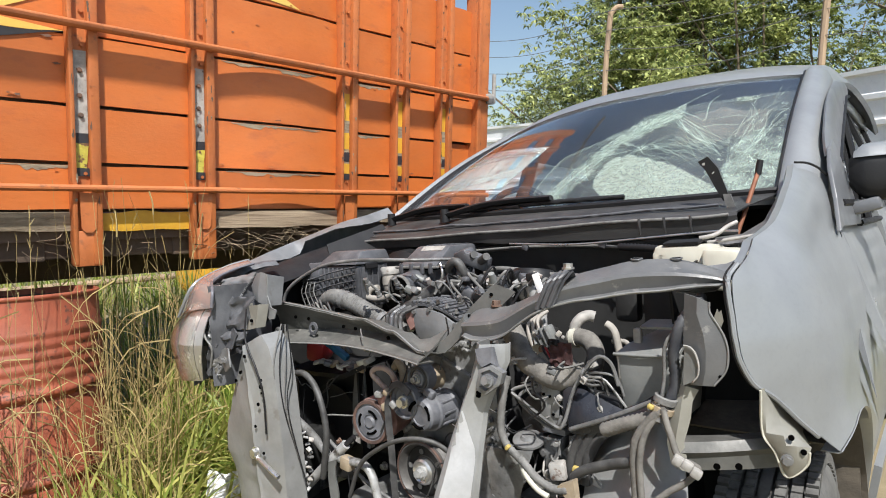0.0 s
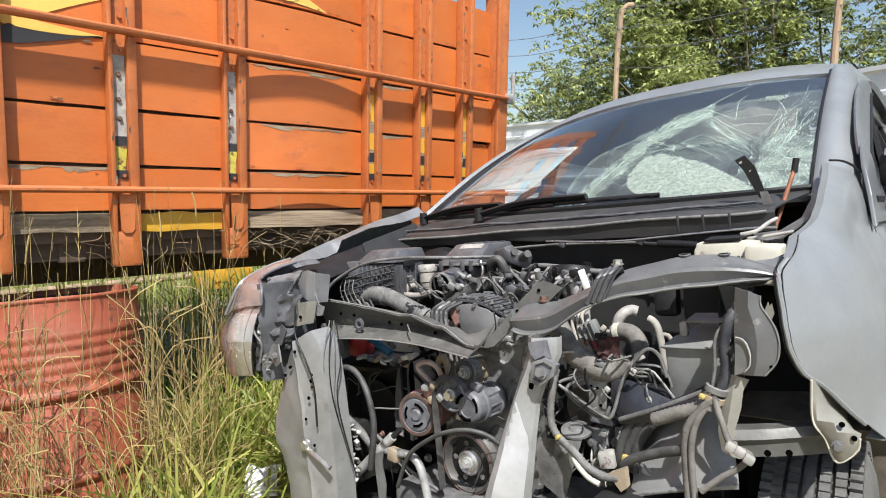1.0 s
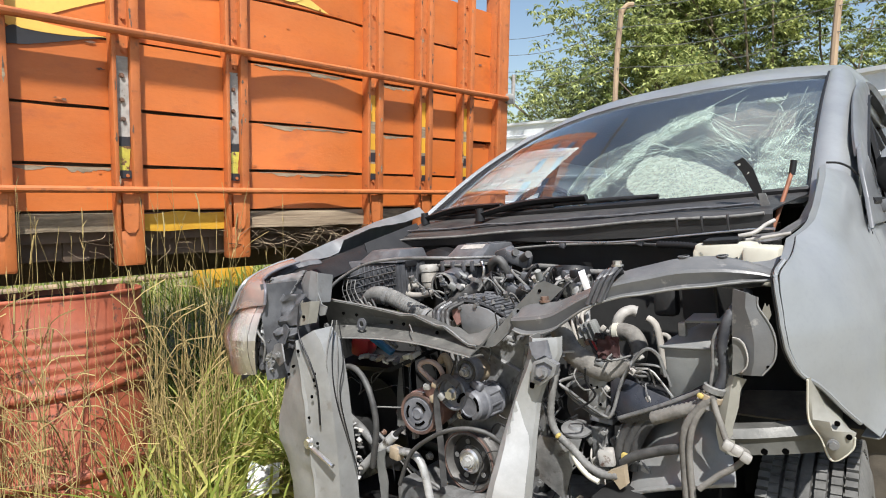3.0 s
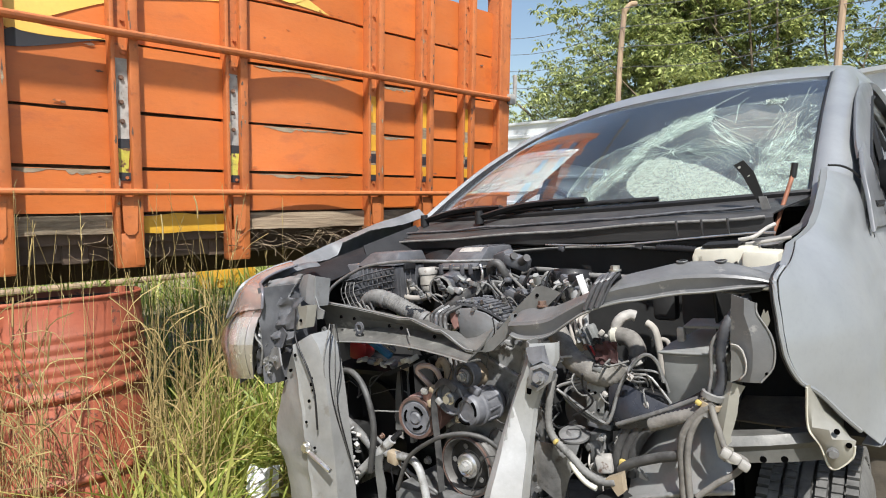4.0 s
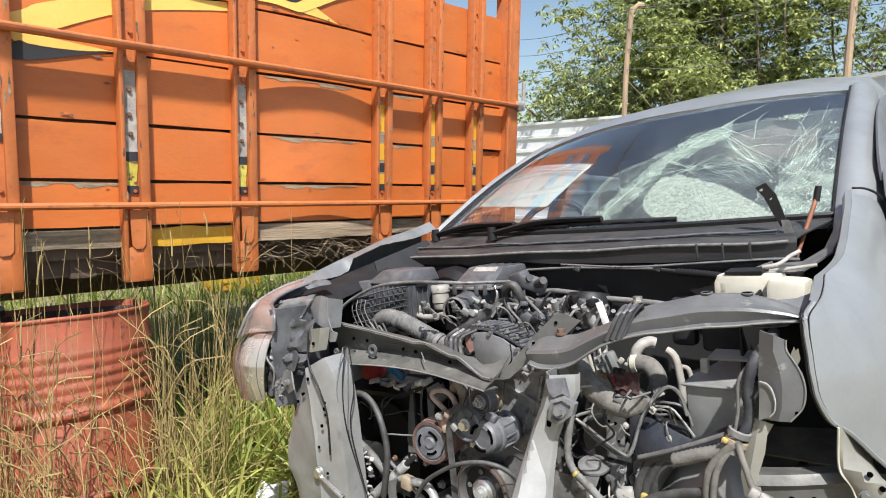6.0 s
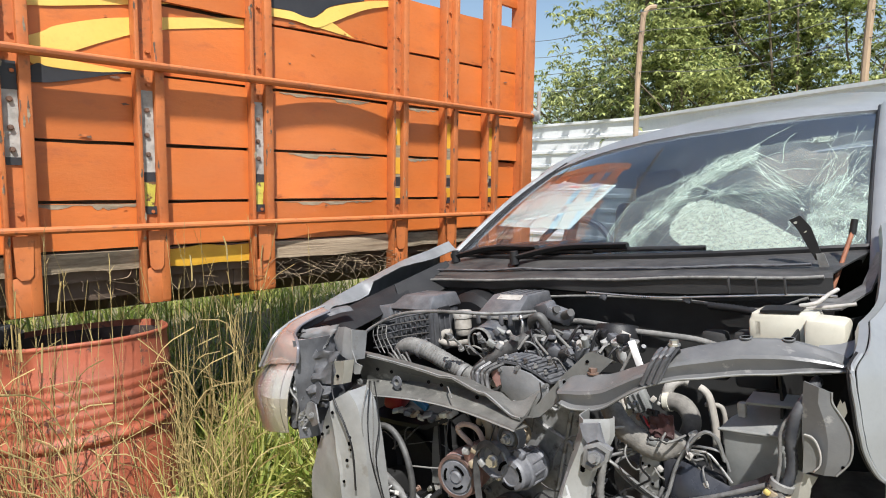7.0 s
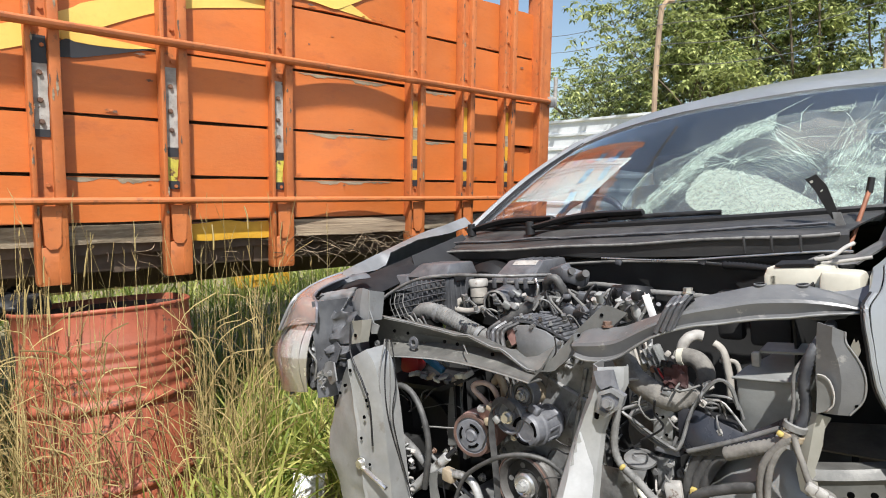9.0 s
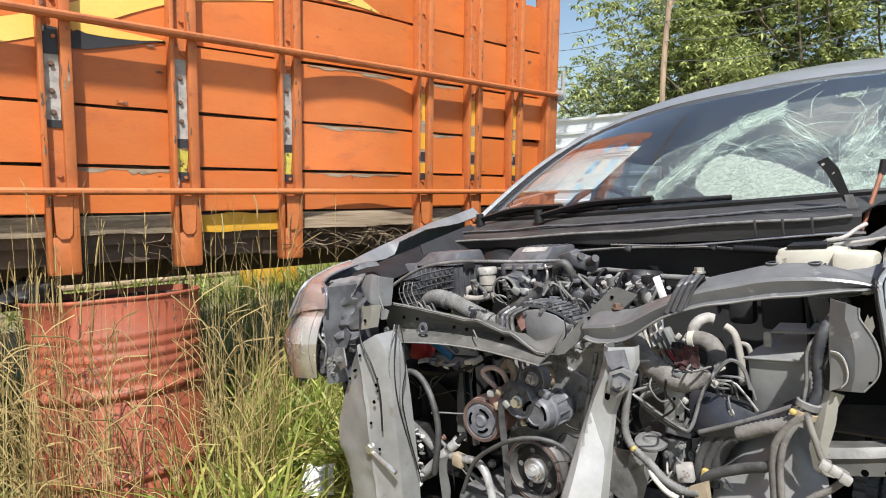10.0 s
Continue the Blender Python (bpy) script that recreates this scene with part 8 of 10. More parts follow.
sheet(b2, [[(0.372 + 0.05 * u, 1.115 + 0.012 * nb(u * 6, v * 5, 3), 0.826 - 0.05 * v + 0.010 * nb(u * 5, v * 4, 8)) for u in steps(8)] for v in steps(8)], 0.002)
part("insulation_scrap", b2, M_MAROON, car, "torn dark red insulation scrap", sharp=60)
for k in range(9):
    x, z = br.uniform(0.29, 0.49), br.uniform(0.72, 0.86)
    block("pale_clip", (x, br.uniform(1.085, 1.11), z), (br.uniform(0.006, 0.014), 0.008, br.uniform(0.006, 0.016)), (M_PALEPIPE, M_GREYTAPE, M_ALU)[k % 3], car, (br.uniform(-30, 30), br.uniform(-60, 60), 20), 0.002)
for k in range(26):
    x = br.uniform(-0.10, 0.31)
    p = Vector((x, br.uniform(1.14, 1.30), 0.905 + br.uniform(0.0, 0.05) - 0.10 * max(0.0, x - 0.16)))
    b2 = bmesh.new()
    if k % 2:
        cyl(b2, p, p + Vector((br.uniform(-0.02, 0.02), -0.012, br.uniform(0.006, 0.02))), br.uniform(0.005, 0.009), br.uniform(0.004, 0.008), 12)
    else:
        box(b2, p, (br.uniform(0.012, 0.026), 0.014, br.uniform(0.010, 0.018)), (br.uniform(-30, 30), br.uniform(-40, 40), br.uniform(-30, 30)), 0.003)
    part("fitting", b2, (M_GREYPL, M_STEEL, M_BOXGREY, M_GREYTAPE, M_GREYPL)[k % 5], engine)
# elbow and stub pipes sit deep behind the bar, where the sun reaches over it
DEEPER = 1.085
for ob in car.children:
    if ob.name.split(".")[0] in ("alloy_elbow", "elbow_hose", "spring_clamp", "heater_pipe", "stub_pipe", "wiring_plug", "pale_clip"):
        ob.scale, ob.location = (DEEPER,) * 3, EYE_SIDE * (1 - DEEPER)
# large filter box
fbx = bmesh.new()
hexa(fbx, (0.510, 0.612, 1.15, 1.30), (0.505, 0.622, 1.14, 1.32), 0.675, 0.808)
cb = part("canister_box", fbx, M_BOXGREY, car, "large dusty grey plastic box", sharp=25)
b2 = bmesh.new()
sheet(b2, [[(0.503, 1.137, 0.808), (0.625, 1.137, 0.812)], [(0.515, 1.17, 0.822), (0.625, 1.17, 0.826)], [(0.545, 1.21, 0.838), (0.63, 1.21, 0.842)], [(0.56, 1.28, 0.845), (0.63, 1.28, 0.848)]], 0.006)
part("lid", b2, M_BOXGREY, cb, sharp=20)
pipe("lid_rim", [(0.501, 1.134, 0.808), (0.56, 1.133, 0.809), (0.625, 1.134, 0.812)], 0.003, M_BOXGREY, cb)
block("nipple", (0.534, 1.18, 0.838), (0.016, 0.016, 0.03), M_GREYTAPE, cb, (0, 0, 0), 0.004)
block("lid_strap", (0.595, 1.19, 0.862), (0.10, 0.06, 0.006), M_BOXGREY, cb, (6, -2, 0), 0.002)
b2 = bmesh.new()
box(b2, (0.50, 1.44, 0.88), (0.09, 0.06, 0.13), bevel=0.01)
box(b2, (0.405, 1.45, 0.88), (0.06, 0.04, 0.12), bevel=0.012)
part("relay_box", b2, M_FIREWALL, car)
# left harness sleeves
pipe("harness_sleeve", [(0.675, 1.13, 0.925), (0.666, 1.09, 0.905), (0.654, 1.072, 0.884), (0.645, 1.07, 0.856), (0.640, 1.07, 0.825), (0.642, 1.07, 0.79), (0.637, 1.068, 0.763), (0.626, 1.064, 0.738)], 0.0095, M_BLACKRUB, car, 12, 0.09)
pipe("harness_sleeve", [(0.655, 1.09, 0.885), (0.637, 1.075, 0.865), (0.625, 1.07, 0.839), (0.623, 1.068, 0.787), (0.616, 1.062, 0.745)], 0.0034, M_WIRE, car, 8, 0.10)
pipe("harness_sleeve", [(0.622, 1.06, 0.735), (0.60, 1.055, 0.717), (0.555, 1.055, 0.70), (0.508, 1.058, 0.680)], 0.013, M_HOSE, car, 10, 0.08)
for z, x in ((0.752, 0.626), (0.735, 0.62), (0.722, 0.612)):
    b2 = bmesh.new()
    turned(b2, (x, 1.06, z), (0.35, 0.1, 1), [(-0.007, 0.016), (-0.005, 0.020), (0.005, 0.020), (0.007, 0.016)], 16, True)
    part("tape_wrap", b2, M_TAPE if z == 0.735 else M_WIRE, car)
block("yellow_tape", (0.607, 1.04, 0.742), (0.012, 0.010, 0.010), M_YELLOWPL, car, (0, 30, 0), 0.004)
pipe("harness_trunk", [(0.630, 1.05, 0.742), (0.605, 1.045, 0.719), (0.580, 1.043, 0.684), (0.572, 1.043, 0.651), (0.572, 1.043, 0.586), (0.574, 1.045, 0.46)], 0.0085, M_HOSE, car, 10)
pipe("harness_trunk", [(0.622, 1.048, 0.735), (0.598, 1.04, 0.70), (0.586, 1.037, 0.66), (0.583, 1.037, 0.60), (0.59, 1.04, 0.46)], 0.0062, M_HOSE, car, 8)
pipe("harness_trunk", [(0.627, 1.045, 0.738), (0.634, 1.04, 0.715), (0.640, 1.04, 0.696), (0.652, 1.038, 0.663), (0.677, 1.036, 0.654), (0.683, 1.036, 0.645), (0.660, 1.034, 0.62), (0.635, 1.032, 0.602), (0.60, 1.03, 0.57)], 0.0058, M_HOSE, car, 8)
for x, z in ((0.655, 0.662), (0.670, 0.656), (0.684, 0.646)):
    block("plug", (x, 1.025, z), (0.018, 0.016, 0.016), M_GREYTAPE, car, (0, 30, 10), 0.004)
pipe("tube", [(0.44, 1.06, 0.575), (0.466, 1.055, 0.597), (0.518, 1.055, 0.618), (0.55, 1.05, 0.629), (0.58, 1.05, 0.64)], 0.010, M_RUBBER, car, 8)
for k in range(3):
    pipe("drop_hose", [(0.50 - 0.02 * k, 1.10, 0.67), (0.475 - 0.018 * k, 1.095, 0.64), (0.455 - 0.016 * k, 1.09, 0.60), (0.448 - 0.012 * k, 1.09, 0.555)], 0.011, M_RUBBER, car, 8, 0.05 if k else 0)
block("yellow_plug", (0.437, 1.075, 0.583), (0.012, 0.012, 0.02), M_YELLOWPL, car, (0, 10, 0), 0.003)
block("white_plug", (0.397, 1.08, 0.575), (0.034, 0.03, 0.036), M_GREYTAPE, car, (0, -8, 12), 0.006)
b2 = bmesh.new()
plate(b2, [(0.42, 1.03, 0.565), (0.455, 1.03, 0.583), (0.458, 1.03, 0.545), (0.445, 1.03, 0.534)], 0.018)
part("tan_clip", b2, M_TAPE, car, "tan plastic clip")
# sleeve hanging beside the latch post, horn and its bracket
pipe("horn_sleeve", [(0.30, 1.06, 0.76), (0.296, 1.045, 0.72), (0.290, 1.04, 0.66), (0.305, 1.035, 0.625), (0.34, 1.035, 0.598), (0.373, 1.035, 0.569), (0.41, 1.035, 0.556), (0.44, 1.035, 0.56)], 0.0085, M_WIRE, car, 8, 0.08)
pipe("horn_sleeve", [(0.325, 1.05, 0.60), (0.35, 1.03, 0.575), (0.375, 1.03, 0.55), (0.40, 1.03, 0.54)], 0.006, M_CREAM, car, 8)
block("sleeve_tape", (0.312, 1.029, 0.622), (0.009, 0.014, 0.012), M_YELLOWPL, car, (0, 40, 0), 0.004)
b2 = bmesh.new()
turned(b2, (0.318, 1.10, 0.615), (0.1, -0.25, 1), [(0, 0.034), (0.005, 0.034), (0.008, 0.018), (0.015, 0.014), (0.016, 0)], 26)
part("horn", b2, M_STEEL, car)
b2 = bmesh.new()
sheet(b2, [[(0.235, 1.07, 0.60), (0.29, 1.06, 0.603), (0.34, 1.08, 0.605)], [(0.24, 1.06, 0.57), (0.285, 1.055, 0.565), (0.32, 1.075, 0.55)], [(0.24, 1.07, 0.50), (0.275, 1.07, 0.48), (0.29, 1.08, 0.46)]], 0.006)
part("mount_bracket", b2, M_STEEL, car)
b2 = bmesh.new()
box(b2, (0.363, 1.14, 0.56), (0.035, 0.04, 0.13), (0, 2, 0), 0.006)
sheet(b2, [[(0.340, 1.12, 0.622), (0.386, 1.12, 0.625)], [(0.350, 1.115, 0.60), (0.378, 1.115, 0.60)], [(0.354, 1.115, 0.50), (0.374, 1.115, 0.50)]], 0.006)
part("bracket_column", b2, M_STEEL, car)
b2 = bmesh.new()
turned(b2, (0.30, 1.16, 0.65), (0.3, 1, -0.1), [(0, 0.0), (0, 0.045), (0.12, 0.06), (0.13, 0)], 20)
part("air_duct", b2, M_RUBBER, car)

# right of the engine: shelf with debris, fan cowl, hoses and stays
shelf = bmesh.new()
sheet(shelf, [[(-0.47, 1.09, 0.698), (-0.36, 1.09, 0.696), (-0.25, 1.09, 0.700), (-0.16, 1.10, 0.738)], [(-0.47, 1.15, 0.705), (-0.36, 1.15, 0.705), (-0.25, 1.15, 0.71), (-0.16, 1.16, 0.745)], [(-0.47, 1.25, 0.71), (-0.36, 1.25, 0.71), (-0.25, 1.25, 0.715), (-0.16, 1.25, 0.75)]], 0.012)
part("shelf", shelf, M_BLACK, car)
block("red_part", (-0.395, 1.14, 0.748), (0.06, 0.07, 0.06), M_REDPL, car, (10, 12, 20), 0.014)
block("blue_part", (-0.30, 1.12, 0.757), (0.085, 0.02, 0.016), M_BLUEPL, car, (0, 32, 10), 0.003)
for k in range(10):
    block("debris", (-0.36 + 0.022 * k, 1.10 + 0.02 * br.random(), 0.715 + 0.01 * br.random() + (0.02 if k > 7 else 0)), (br.uniform(0.015, 0.04), 0.03, br.uniform(0.006, 0.016)), (M_CREAM, M_GREYTAPE, M_GREYPL, M_TAPE)[k % 4], car, (br.uniform(-20, 20), br.uniform(-30, 30), br.uniform(0, 90)), 0.003)
cowlb = bmesh.new()
rows = []
for z in steps(8, 0.36, 0.70):
    rows.append([(-0.46, 1.10, z), (-0.45, 1.17, z), (-0.42, 1.19, z), (-0.24, 1.19, z), (-0.23, 1.17, z), (-0.22, 1.12, z)])
sheet(cowlb, rows, 0.006)
part("fan_cowl", cowlb, M_BLACK, car)
b2 = bmesh.new()
turned(b2, (-0.375, 1.175, 0.545), (0, -1, 0), [(0, 0.095), (0.02, 0.10), (0.02, 0.088), (-0.05, 0.08), (-0.05, 0.0)], 32)
part("fan_ring", b2, M_BLACK, car)
pipe("return_hose", [(-0.44, 1.05, 0.70), (-0.35, 0.995, 0.712), (-0.286, 0.99, 0.721), (-0.243, 0.99, 0.694), (-0.211, 0.985, 0.64), (-0.202, 0.985, 0.577), (-0.215, 0.985, 0.51), (-0.232, 0.99, 0.46)], 0.0085, M_RUBBER, car, 8)
pipe("stay_rod", [(-0.44, 1.04, 0.592), (-0.337, 1.04, 0.543), (-0.262, 1.03, 0.505)], 0.0115, M_STEEL, car, 10)
pipe("stay_rod", [(-0.15, 1.03, 0.566), (-0.175, 1.02, 0.543)], 0.007, M_BLACK, car, 10)
pipe("stay_rod", [(-0.172, 1.02, 0.546), (-0.225, 1.01, 0.497), (-0.32, 1.0, 0.411), (-0.40, 1.0, 0.34)], 0.013, M_ALU, car, 10)
pipe("cooler_line", [(-0.215, 1.02, 0.505), (-0.15, 1.01, 0.512), (-0.105, 1.01, 0.512), (-0.08, 1.01, 0.50), (-0.065, 1.01, 0.47), (-0.05, 1.01, 0.40)], 0.0105, M_ALU, car, 10)
block("line_joint", (-0.158, 1.01, 0.505), (0.035, 0.026, 0.034), M_TAPE, car, (0, 8, 0), 0.006)
pipe("thin_stay", [(-0.27, 1.05, 0.53), (-0.14, 1.04, 0.46), (-0.05, 1.05, 0.42)], 0.005, M_STEEL, car, 8)
# frayed condenser edge and wires behind the support
for k in range(14):
    block("fin_scrap", (-0.262 + 0.012 * br.random(), 0.955 + 0.02 * br.random(), 0.58 - 0.011 * k), (0.014, 0.012, 0.006), (M_STEEL, M_ALU, M_GREYTAPE)[k % 3], support, (br.uniform(-40, 40), br.uniform(-40, 40), br.uniform(0, 90)), 0.002)
for k in range(4):
    pipe("frayed_wire", [(-0.275 + 0.008 * k, 0.925, 0.86), (-0.268 + 0.01 * k, 0.89 + 0.01 * k, 0.76), (-0.26 + 0.008 * k, 0.90, 0.66), (-0.255 + 0.012 * k, 0.93, 0.55 - 0.03 * k)], 0.0017, M_BLACK if k % 2 else M_WIRE, support, 6)
pipe("frayed_wire", [(-0.36, 0.885, 0.90), (-0.335, 0.86, 0.83), (-0.29, 0.855, 0.76), (-0.275, 0.86, 0.70), (-0.28, 0.865, 0.60)], 0.0025, M_BLACK, support, 6)
b2 = bmesh.new()
sheet(b2, [[(-0.22 + 0.01 * nb(z * 9, 1, 1), 1.0, z), (-0.19 + 0.02 * nb(z * 12, 2, 1), 1.005, z + 0.01)] for z in steps(8, 0.32, 0.5)], 0.004)
part("torn_strip", b2, M_PANEL, car)
b2 = bmesh.new()
plate(b2, [(-0.27, 1.16, 0.50), (-0.215, 1.16, 0.49), (-0.21, 1.16, 0.585), (-0.225, 1.16, 0.61), (-0.26, 1.16, 0.60), (-0.28, 1.16, 0.56)], 0.02)
part("duct_cover", b2, M_GREYTAPE, car)
b2 = bmesh.new()
box(b2, (0.03, 1.2, 0.33), (0.5, 0.3, 0.16), bevel=0.03)
part("sump", b2, M_STEEL, engine)

# loose wires, small brackets and bolt heads strewn through the bay
wr = random.Random(77)
for k in range(27):
    if k < 22:
        x, y, z = wr.uniform(-0.42, 0.24), wr.uniform(1.06, 1.14), wr.uniform(0.42, 0.78)
    else:
        x, y, z = wr.uniform(0.27, 0.62), wr.uniform(1.06, 1.13), wr.uniform(0.48, 0.86)
    pts, q = [], Vector((x, y, z))
    d = Vector((wr.uniform(-1, 1), wr.uniform(-0.2, 0.2), wr.uniform(-1, 1))).normalized()
    for _ in range(5):
        pts.append(q.copy())
        d = (d + Vector((wr.uniform(-0.7, 0.7), wr.uniform(-0.2, 0.2), wr.uniform(-0.8, 0.5)))).normalized()
        q = q + d * wr.uniform(0.025, 0.06)
    pipe("loose_wire", pts, wr.uniform(0.0012, 0.0024), wr.choice([M_BLACK, M_BLACK, M_WIRE, M_RUBBER, M_RUBBER]), car, 6, steps_=4)
for k in range(60):
    x = wr.uniform(-0.12, 0.19) if k < 24 else wr.choice([wr.uniform(-0.46, -0.12), wr.uniform(0.28, 0.48)])
    z = wr.uniform(0.42, 0.84)
    y = 1.165 if k < 24 else wr.uniform(1.10, 1.17)
    b2 = bmesh.new()
    if k % 3:
        bolt(b2, (x, y, z), (wr.uniform(-0.3, 0.3), -1, wr.uniform(-0.3, 0.3)), wr.uniform(0.005, 0.009), 0.008)
        part("bolt", b2, wr.choice([M_STEEL, M_ALU, M_RUSTY, M_BRIGHT]), car)
    else:
        w, h = wr.uniform(0.015, 0.04), wr.uniform(0.008, 0.02)
        box(b2, (x, y, z), (w, 0.012, h), (wr.uniform(-20, 20), wr.uniform(-40, 40), wr.uniform(-30, 30)), 0.003)
        cyl(b2, (x, y - 0.004, z), (x, y - 0.012, z), h * 0.3, n=10)
        part("small_bracket", b2, wr.choice([M_STEEL, M_ALU, M_GREYPL, M_BLACK, M_GREYTAPE]), car)

# thin loose wires, clips and small connectors tangled through the bay
wr = random.Random(41)
for k in range(26):
    x, z = wr.uniform(0.26, 0.52), wr.uniform(0.52, 0.79)
    y = wr.uniform(1.075, 1.12)
    dx, dz = wr.uniform(0.02, 0.075) * wr.choice((-1, 1)), wr.uniform(-0.07, 0.05)
    m = wr.choice((M_BLACK, M_WIRE, M_STEEL, M_WIRE, M_GREYTAPE))
    pipe("thin_wire", [(x, y + 0.05, z), (x + dx * 0.3, y, z + dz * 0.2 + wr.uniform(-0.015, 0.02)), (x + dx * 0.7, y - 0.005, z + dz * 0.7), (x + dx, y + 0.05, z + dz)], wr.uniform(0.0014, 0.003), m, car, 5, steps_=3)
    if k % 2:
        block("connector", (x + dx * 0.5, y - 0.004, z + dz * 0.45), (wr.uniform(0.008, 0.02), 0.01, wr.uniform(0.007, 0.013)), wr.choice((M_BLACK, M_GREYTAPE, M_ARCH)), car, (0, wr.uniform(-60, 60), wr.uniform(-20, 20)), 0.002)
for k in range(22):
    x, z = wr.uniform(-0.19, 0.17), wr.uniform(0.905, 0.955)
    y = wr.uniform(1.10, 1.35)
    dx = wr.uniform(0.02, 0.06) * wr.choice((-1, 1))
    pipe("thin_wire", [(x, y + 0.03, z - 0.03), (x + dx * 0.3, y, z), (x + dx * 0.7, y + 0.01, z + wr.uniform(-0.01, 0.012)), (x + dx, y + 0.03, z - 0.035)], wr.uniform(0.0018, 0.0035), wr.choice((M_BLACK, M_WIRE, M_STEEL)), car, 5, steps_=3)
    if k % 2:
        b2 = bmesh.new()
        bolt(b2, (x, y, z - 0.012), (0.1, -0.6, 1), 0.006, 0.012)
        part("bolt", b2, M_STEEL, car)


# ---------------- wrecked car: broken windscreen ----------------
def ribbon_on_glass(bm_, pts, w, lift=0.0035):
    """A thin raised line on the windscreen through points given as (across, up)."""
    p = [glass_point(a, b, lift) for a, b in pts]
    prev = None
    for i, q in enumerate(p):
        d = (p[min(i + 1, len(p) - 1)] - p[max(i - 1, 0)]).normalized()
        nrm = Vector((0, -0.55, 0.83))
        s = d.cross(nrm).normalized() * w * 0.55 * (0.35 + 0.65 * math.sin(math.pi * (i + 0.5) / len(p)))
        pair = (bm_.verts.new(q - s), bm_.verts.new(q + s))
        if prev:
            bm_.faces.new((prev[0], prev[1], pair[1], pair[0]))
        prev = pair


def inside(a, b):
    return -0.12 < a < 0.985 and 0.0 < b < 0.97


cr = random.Random(17)
crack_bm = bmesh.new()


def crack(nodes, w, jag=0.006):
    """A crack running straight from node to node with small kinks."""
    pts = []
    for (a0, b0), (a1, b1) in zip(nodes, nodes[1:]):
        n_ = max(2, int(math.hypot(a1 - a0, b1 - b0) / 0.05))
        for i in range(n_):
            t = i / n_
            pts.append((a0 + (a1 - a0) * t + cr.uniform(-jag, jag), b0 + (b1 - b0) * t + cr.uniform(-jag, jag)))
    pts.append(nodes[-1])
    pts = [p for p in pts if inside(*p)]
    if len(pts) > 1:
        ribbon_on_glass(crack_bm, pts, w)


BLOW, WEDGE, KNOT = (0.409, 0.338), (0.485, 0.644), (0.86, 0.33)
# star of the main blow
for _ in range(60):
    th, ln = cr.uniform(0, 6.283), cr.choice([cr.uniform(0.015, 0.045), cr.uniform(0.02, 0.06), cr.uniform(0.06, 0.19)])
    crack([(BLOW[0] + 0.006 * math.cos(th), BLOW[1] + 0.006 * math.sin(th)), (BLOW[0] + ln * math.cos(th), BLOW[1] + ln * math.sin(th))], cr.uniform(0.0004, 0.0010), 0.003)
# outer bow and the band of finer bows inside it
for w, o in ((0.0016, 0.0), (0.001, 0.012)):
    bow = spline([(a + o, b - o * 0.5, 0) for a, b in ((0.03, 0.02), (-0.02, 0.09), (-0.03, 0.148), (0.013, 0.319), (0.10, 0.39), (0.192, 0.438), (0.30, 0.51), (0.485, 0.644))], 4)
    crack([(q.x, q.y) for q in bow], w, 0.002)


def band_at(t, o):
    """Along the band of bows: t from foot to head, o across it."""
    q = spline([(0.10, 0.03, 0), (0.10, 0.09, 0), (0.187, 0.245, 0), (0.27, 0.40, 0), (0.35, 0.49, 0), (0.46, 0.60, 0)], 6)
    f = t * (len(q) - 1)
    i = min(int(f), len(q) - 2)
    p = q[i].lerp(q[i + 1], f - i)
    return (p.x + o, p.y - o * 0.7)


for _ in range(34):
    o, t0 = cr.gauss(0, 0.035), cr.uniform(0, 0.6)
    t1 = min(1.0, t0 + cr.uniform(0.15, 0.5))
    crack([band_at(t0 + (t1 - t0) * k, o * (1 - 0.4 * k)) for k in steps(6)], cr.uniform(0.0004, 0.0012), 0.003)
for _ in range(230):
    a, b = band_at(cr.uniform(0, 0.95), cr.gauss(0, 0.030))
    th, ln = cr.choice([1.0, 0.9, 2.4, 0.2]) + cr.uniform(-0.4, 0.4), cr.uniform(0.012, 0.05)
    crack([(a, b), (a + ln * math.cos(th), b + ln * math.sin(th))], cr.uniform(0.0003, 0.0009), 0.002)
# fine rays from the blow out to the bows, and rings in the crushed patch
for _ in range(70):
    th, r0 = cr.uniform(1.7, 4.3), cr.uniform(0.05, 0.16)
    r1 = r0 + cr.uniform(0.05, 0.20)
    crack([(BLOW[0] + q * math.cos(th), BLOW[1] + q * 0.9 * math.sin(th)) for q in (r0, r1)], cr.uniform(0.0003, 0.0007), 0.003)
for _ in range(150):
    th, r0 = cr.uniform(2.9, 6.2), cr.uniform(0.06, 0.34)
    dt = cr.uniform(0.06, 0.26)
    arc = [(BLOW[0] + r0 * math.cos(th + dt * q), BLOW[1] + 0.02 + r0 * 0.92 * math.sin(th + dt * q)) for q in steps(4)]
    crack(arc, cr.uniform(0.0003, 0.0007), 0.002)
for _ in range(90):
    th, r0 = cr.uniform(3.4, 6.1), cr.uniform(0.04, 0.20)
    crack([(BLOW[0] + q * math.cos(th), BLOW[1] + q * math.sin(th)) for q in (r0, r0 + cr.uniform(0.03, 0.12))], cr.uniform(0.0003, 0.0006), 0.002)
# pale wedge above the blow
for _ in range(190):
    k, o = cr.random(), cr.uniform(-0.11, 0.035)
    a, b = 0.32 + 0.17 * k + 0.05 * o, 0.50 + 0.13 * k + o
    th, ln = 0.68 + cr.uniform(-0.35, 0.35), cr.uniform(0.02, 0.09)
    crack([(a, b), (a + ln * math.cos(th), b + ln * math.sin(th))], cr.uniform(0.0004, 0.0011), 0.002)
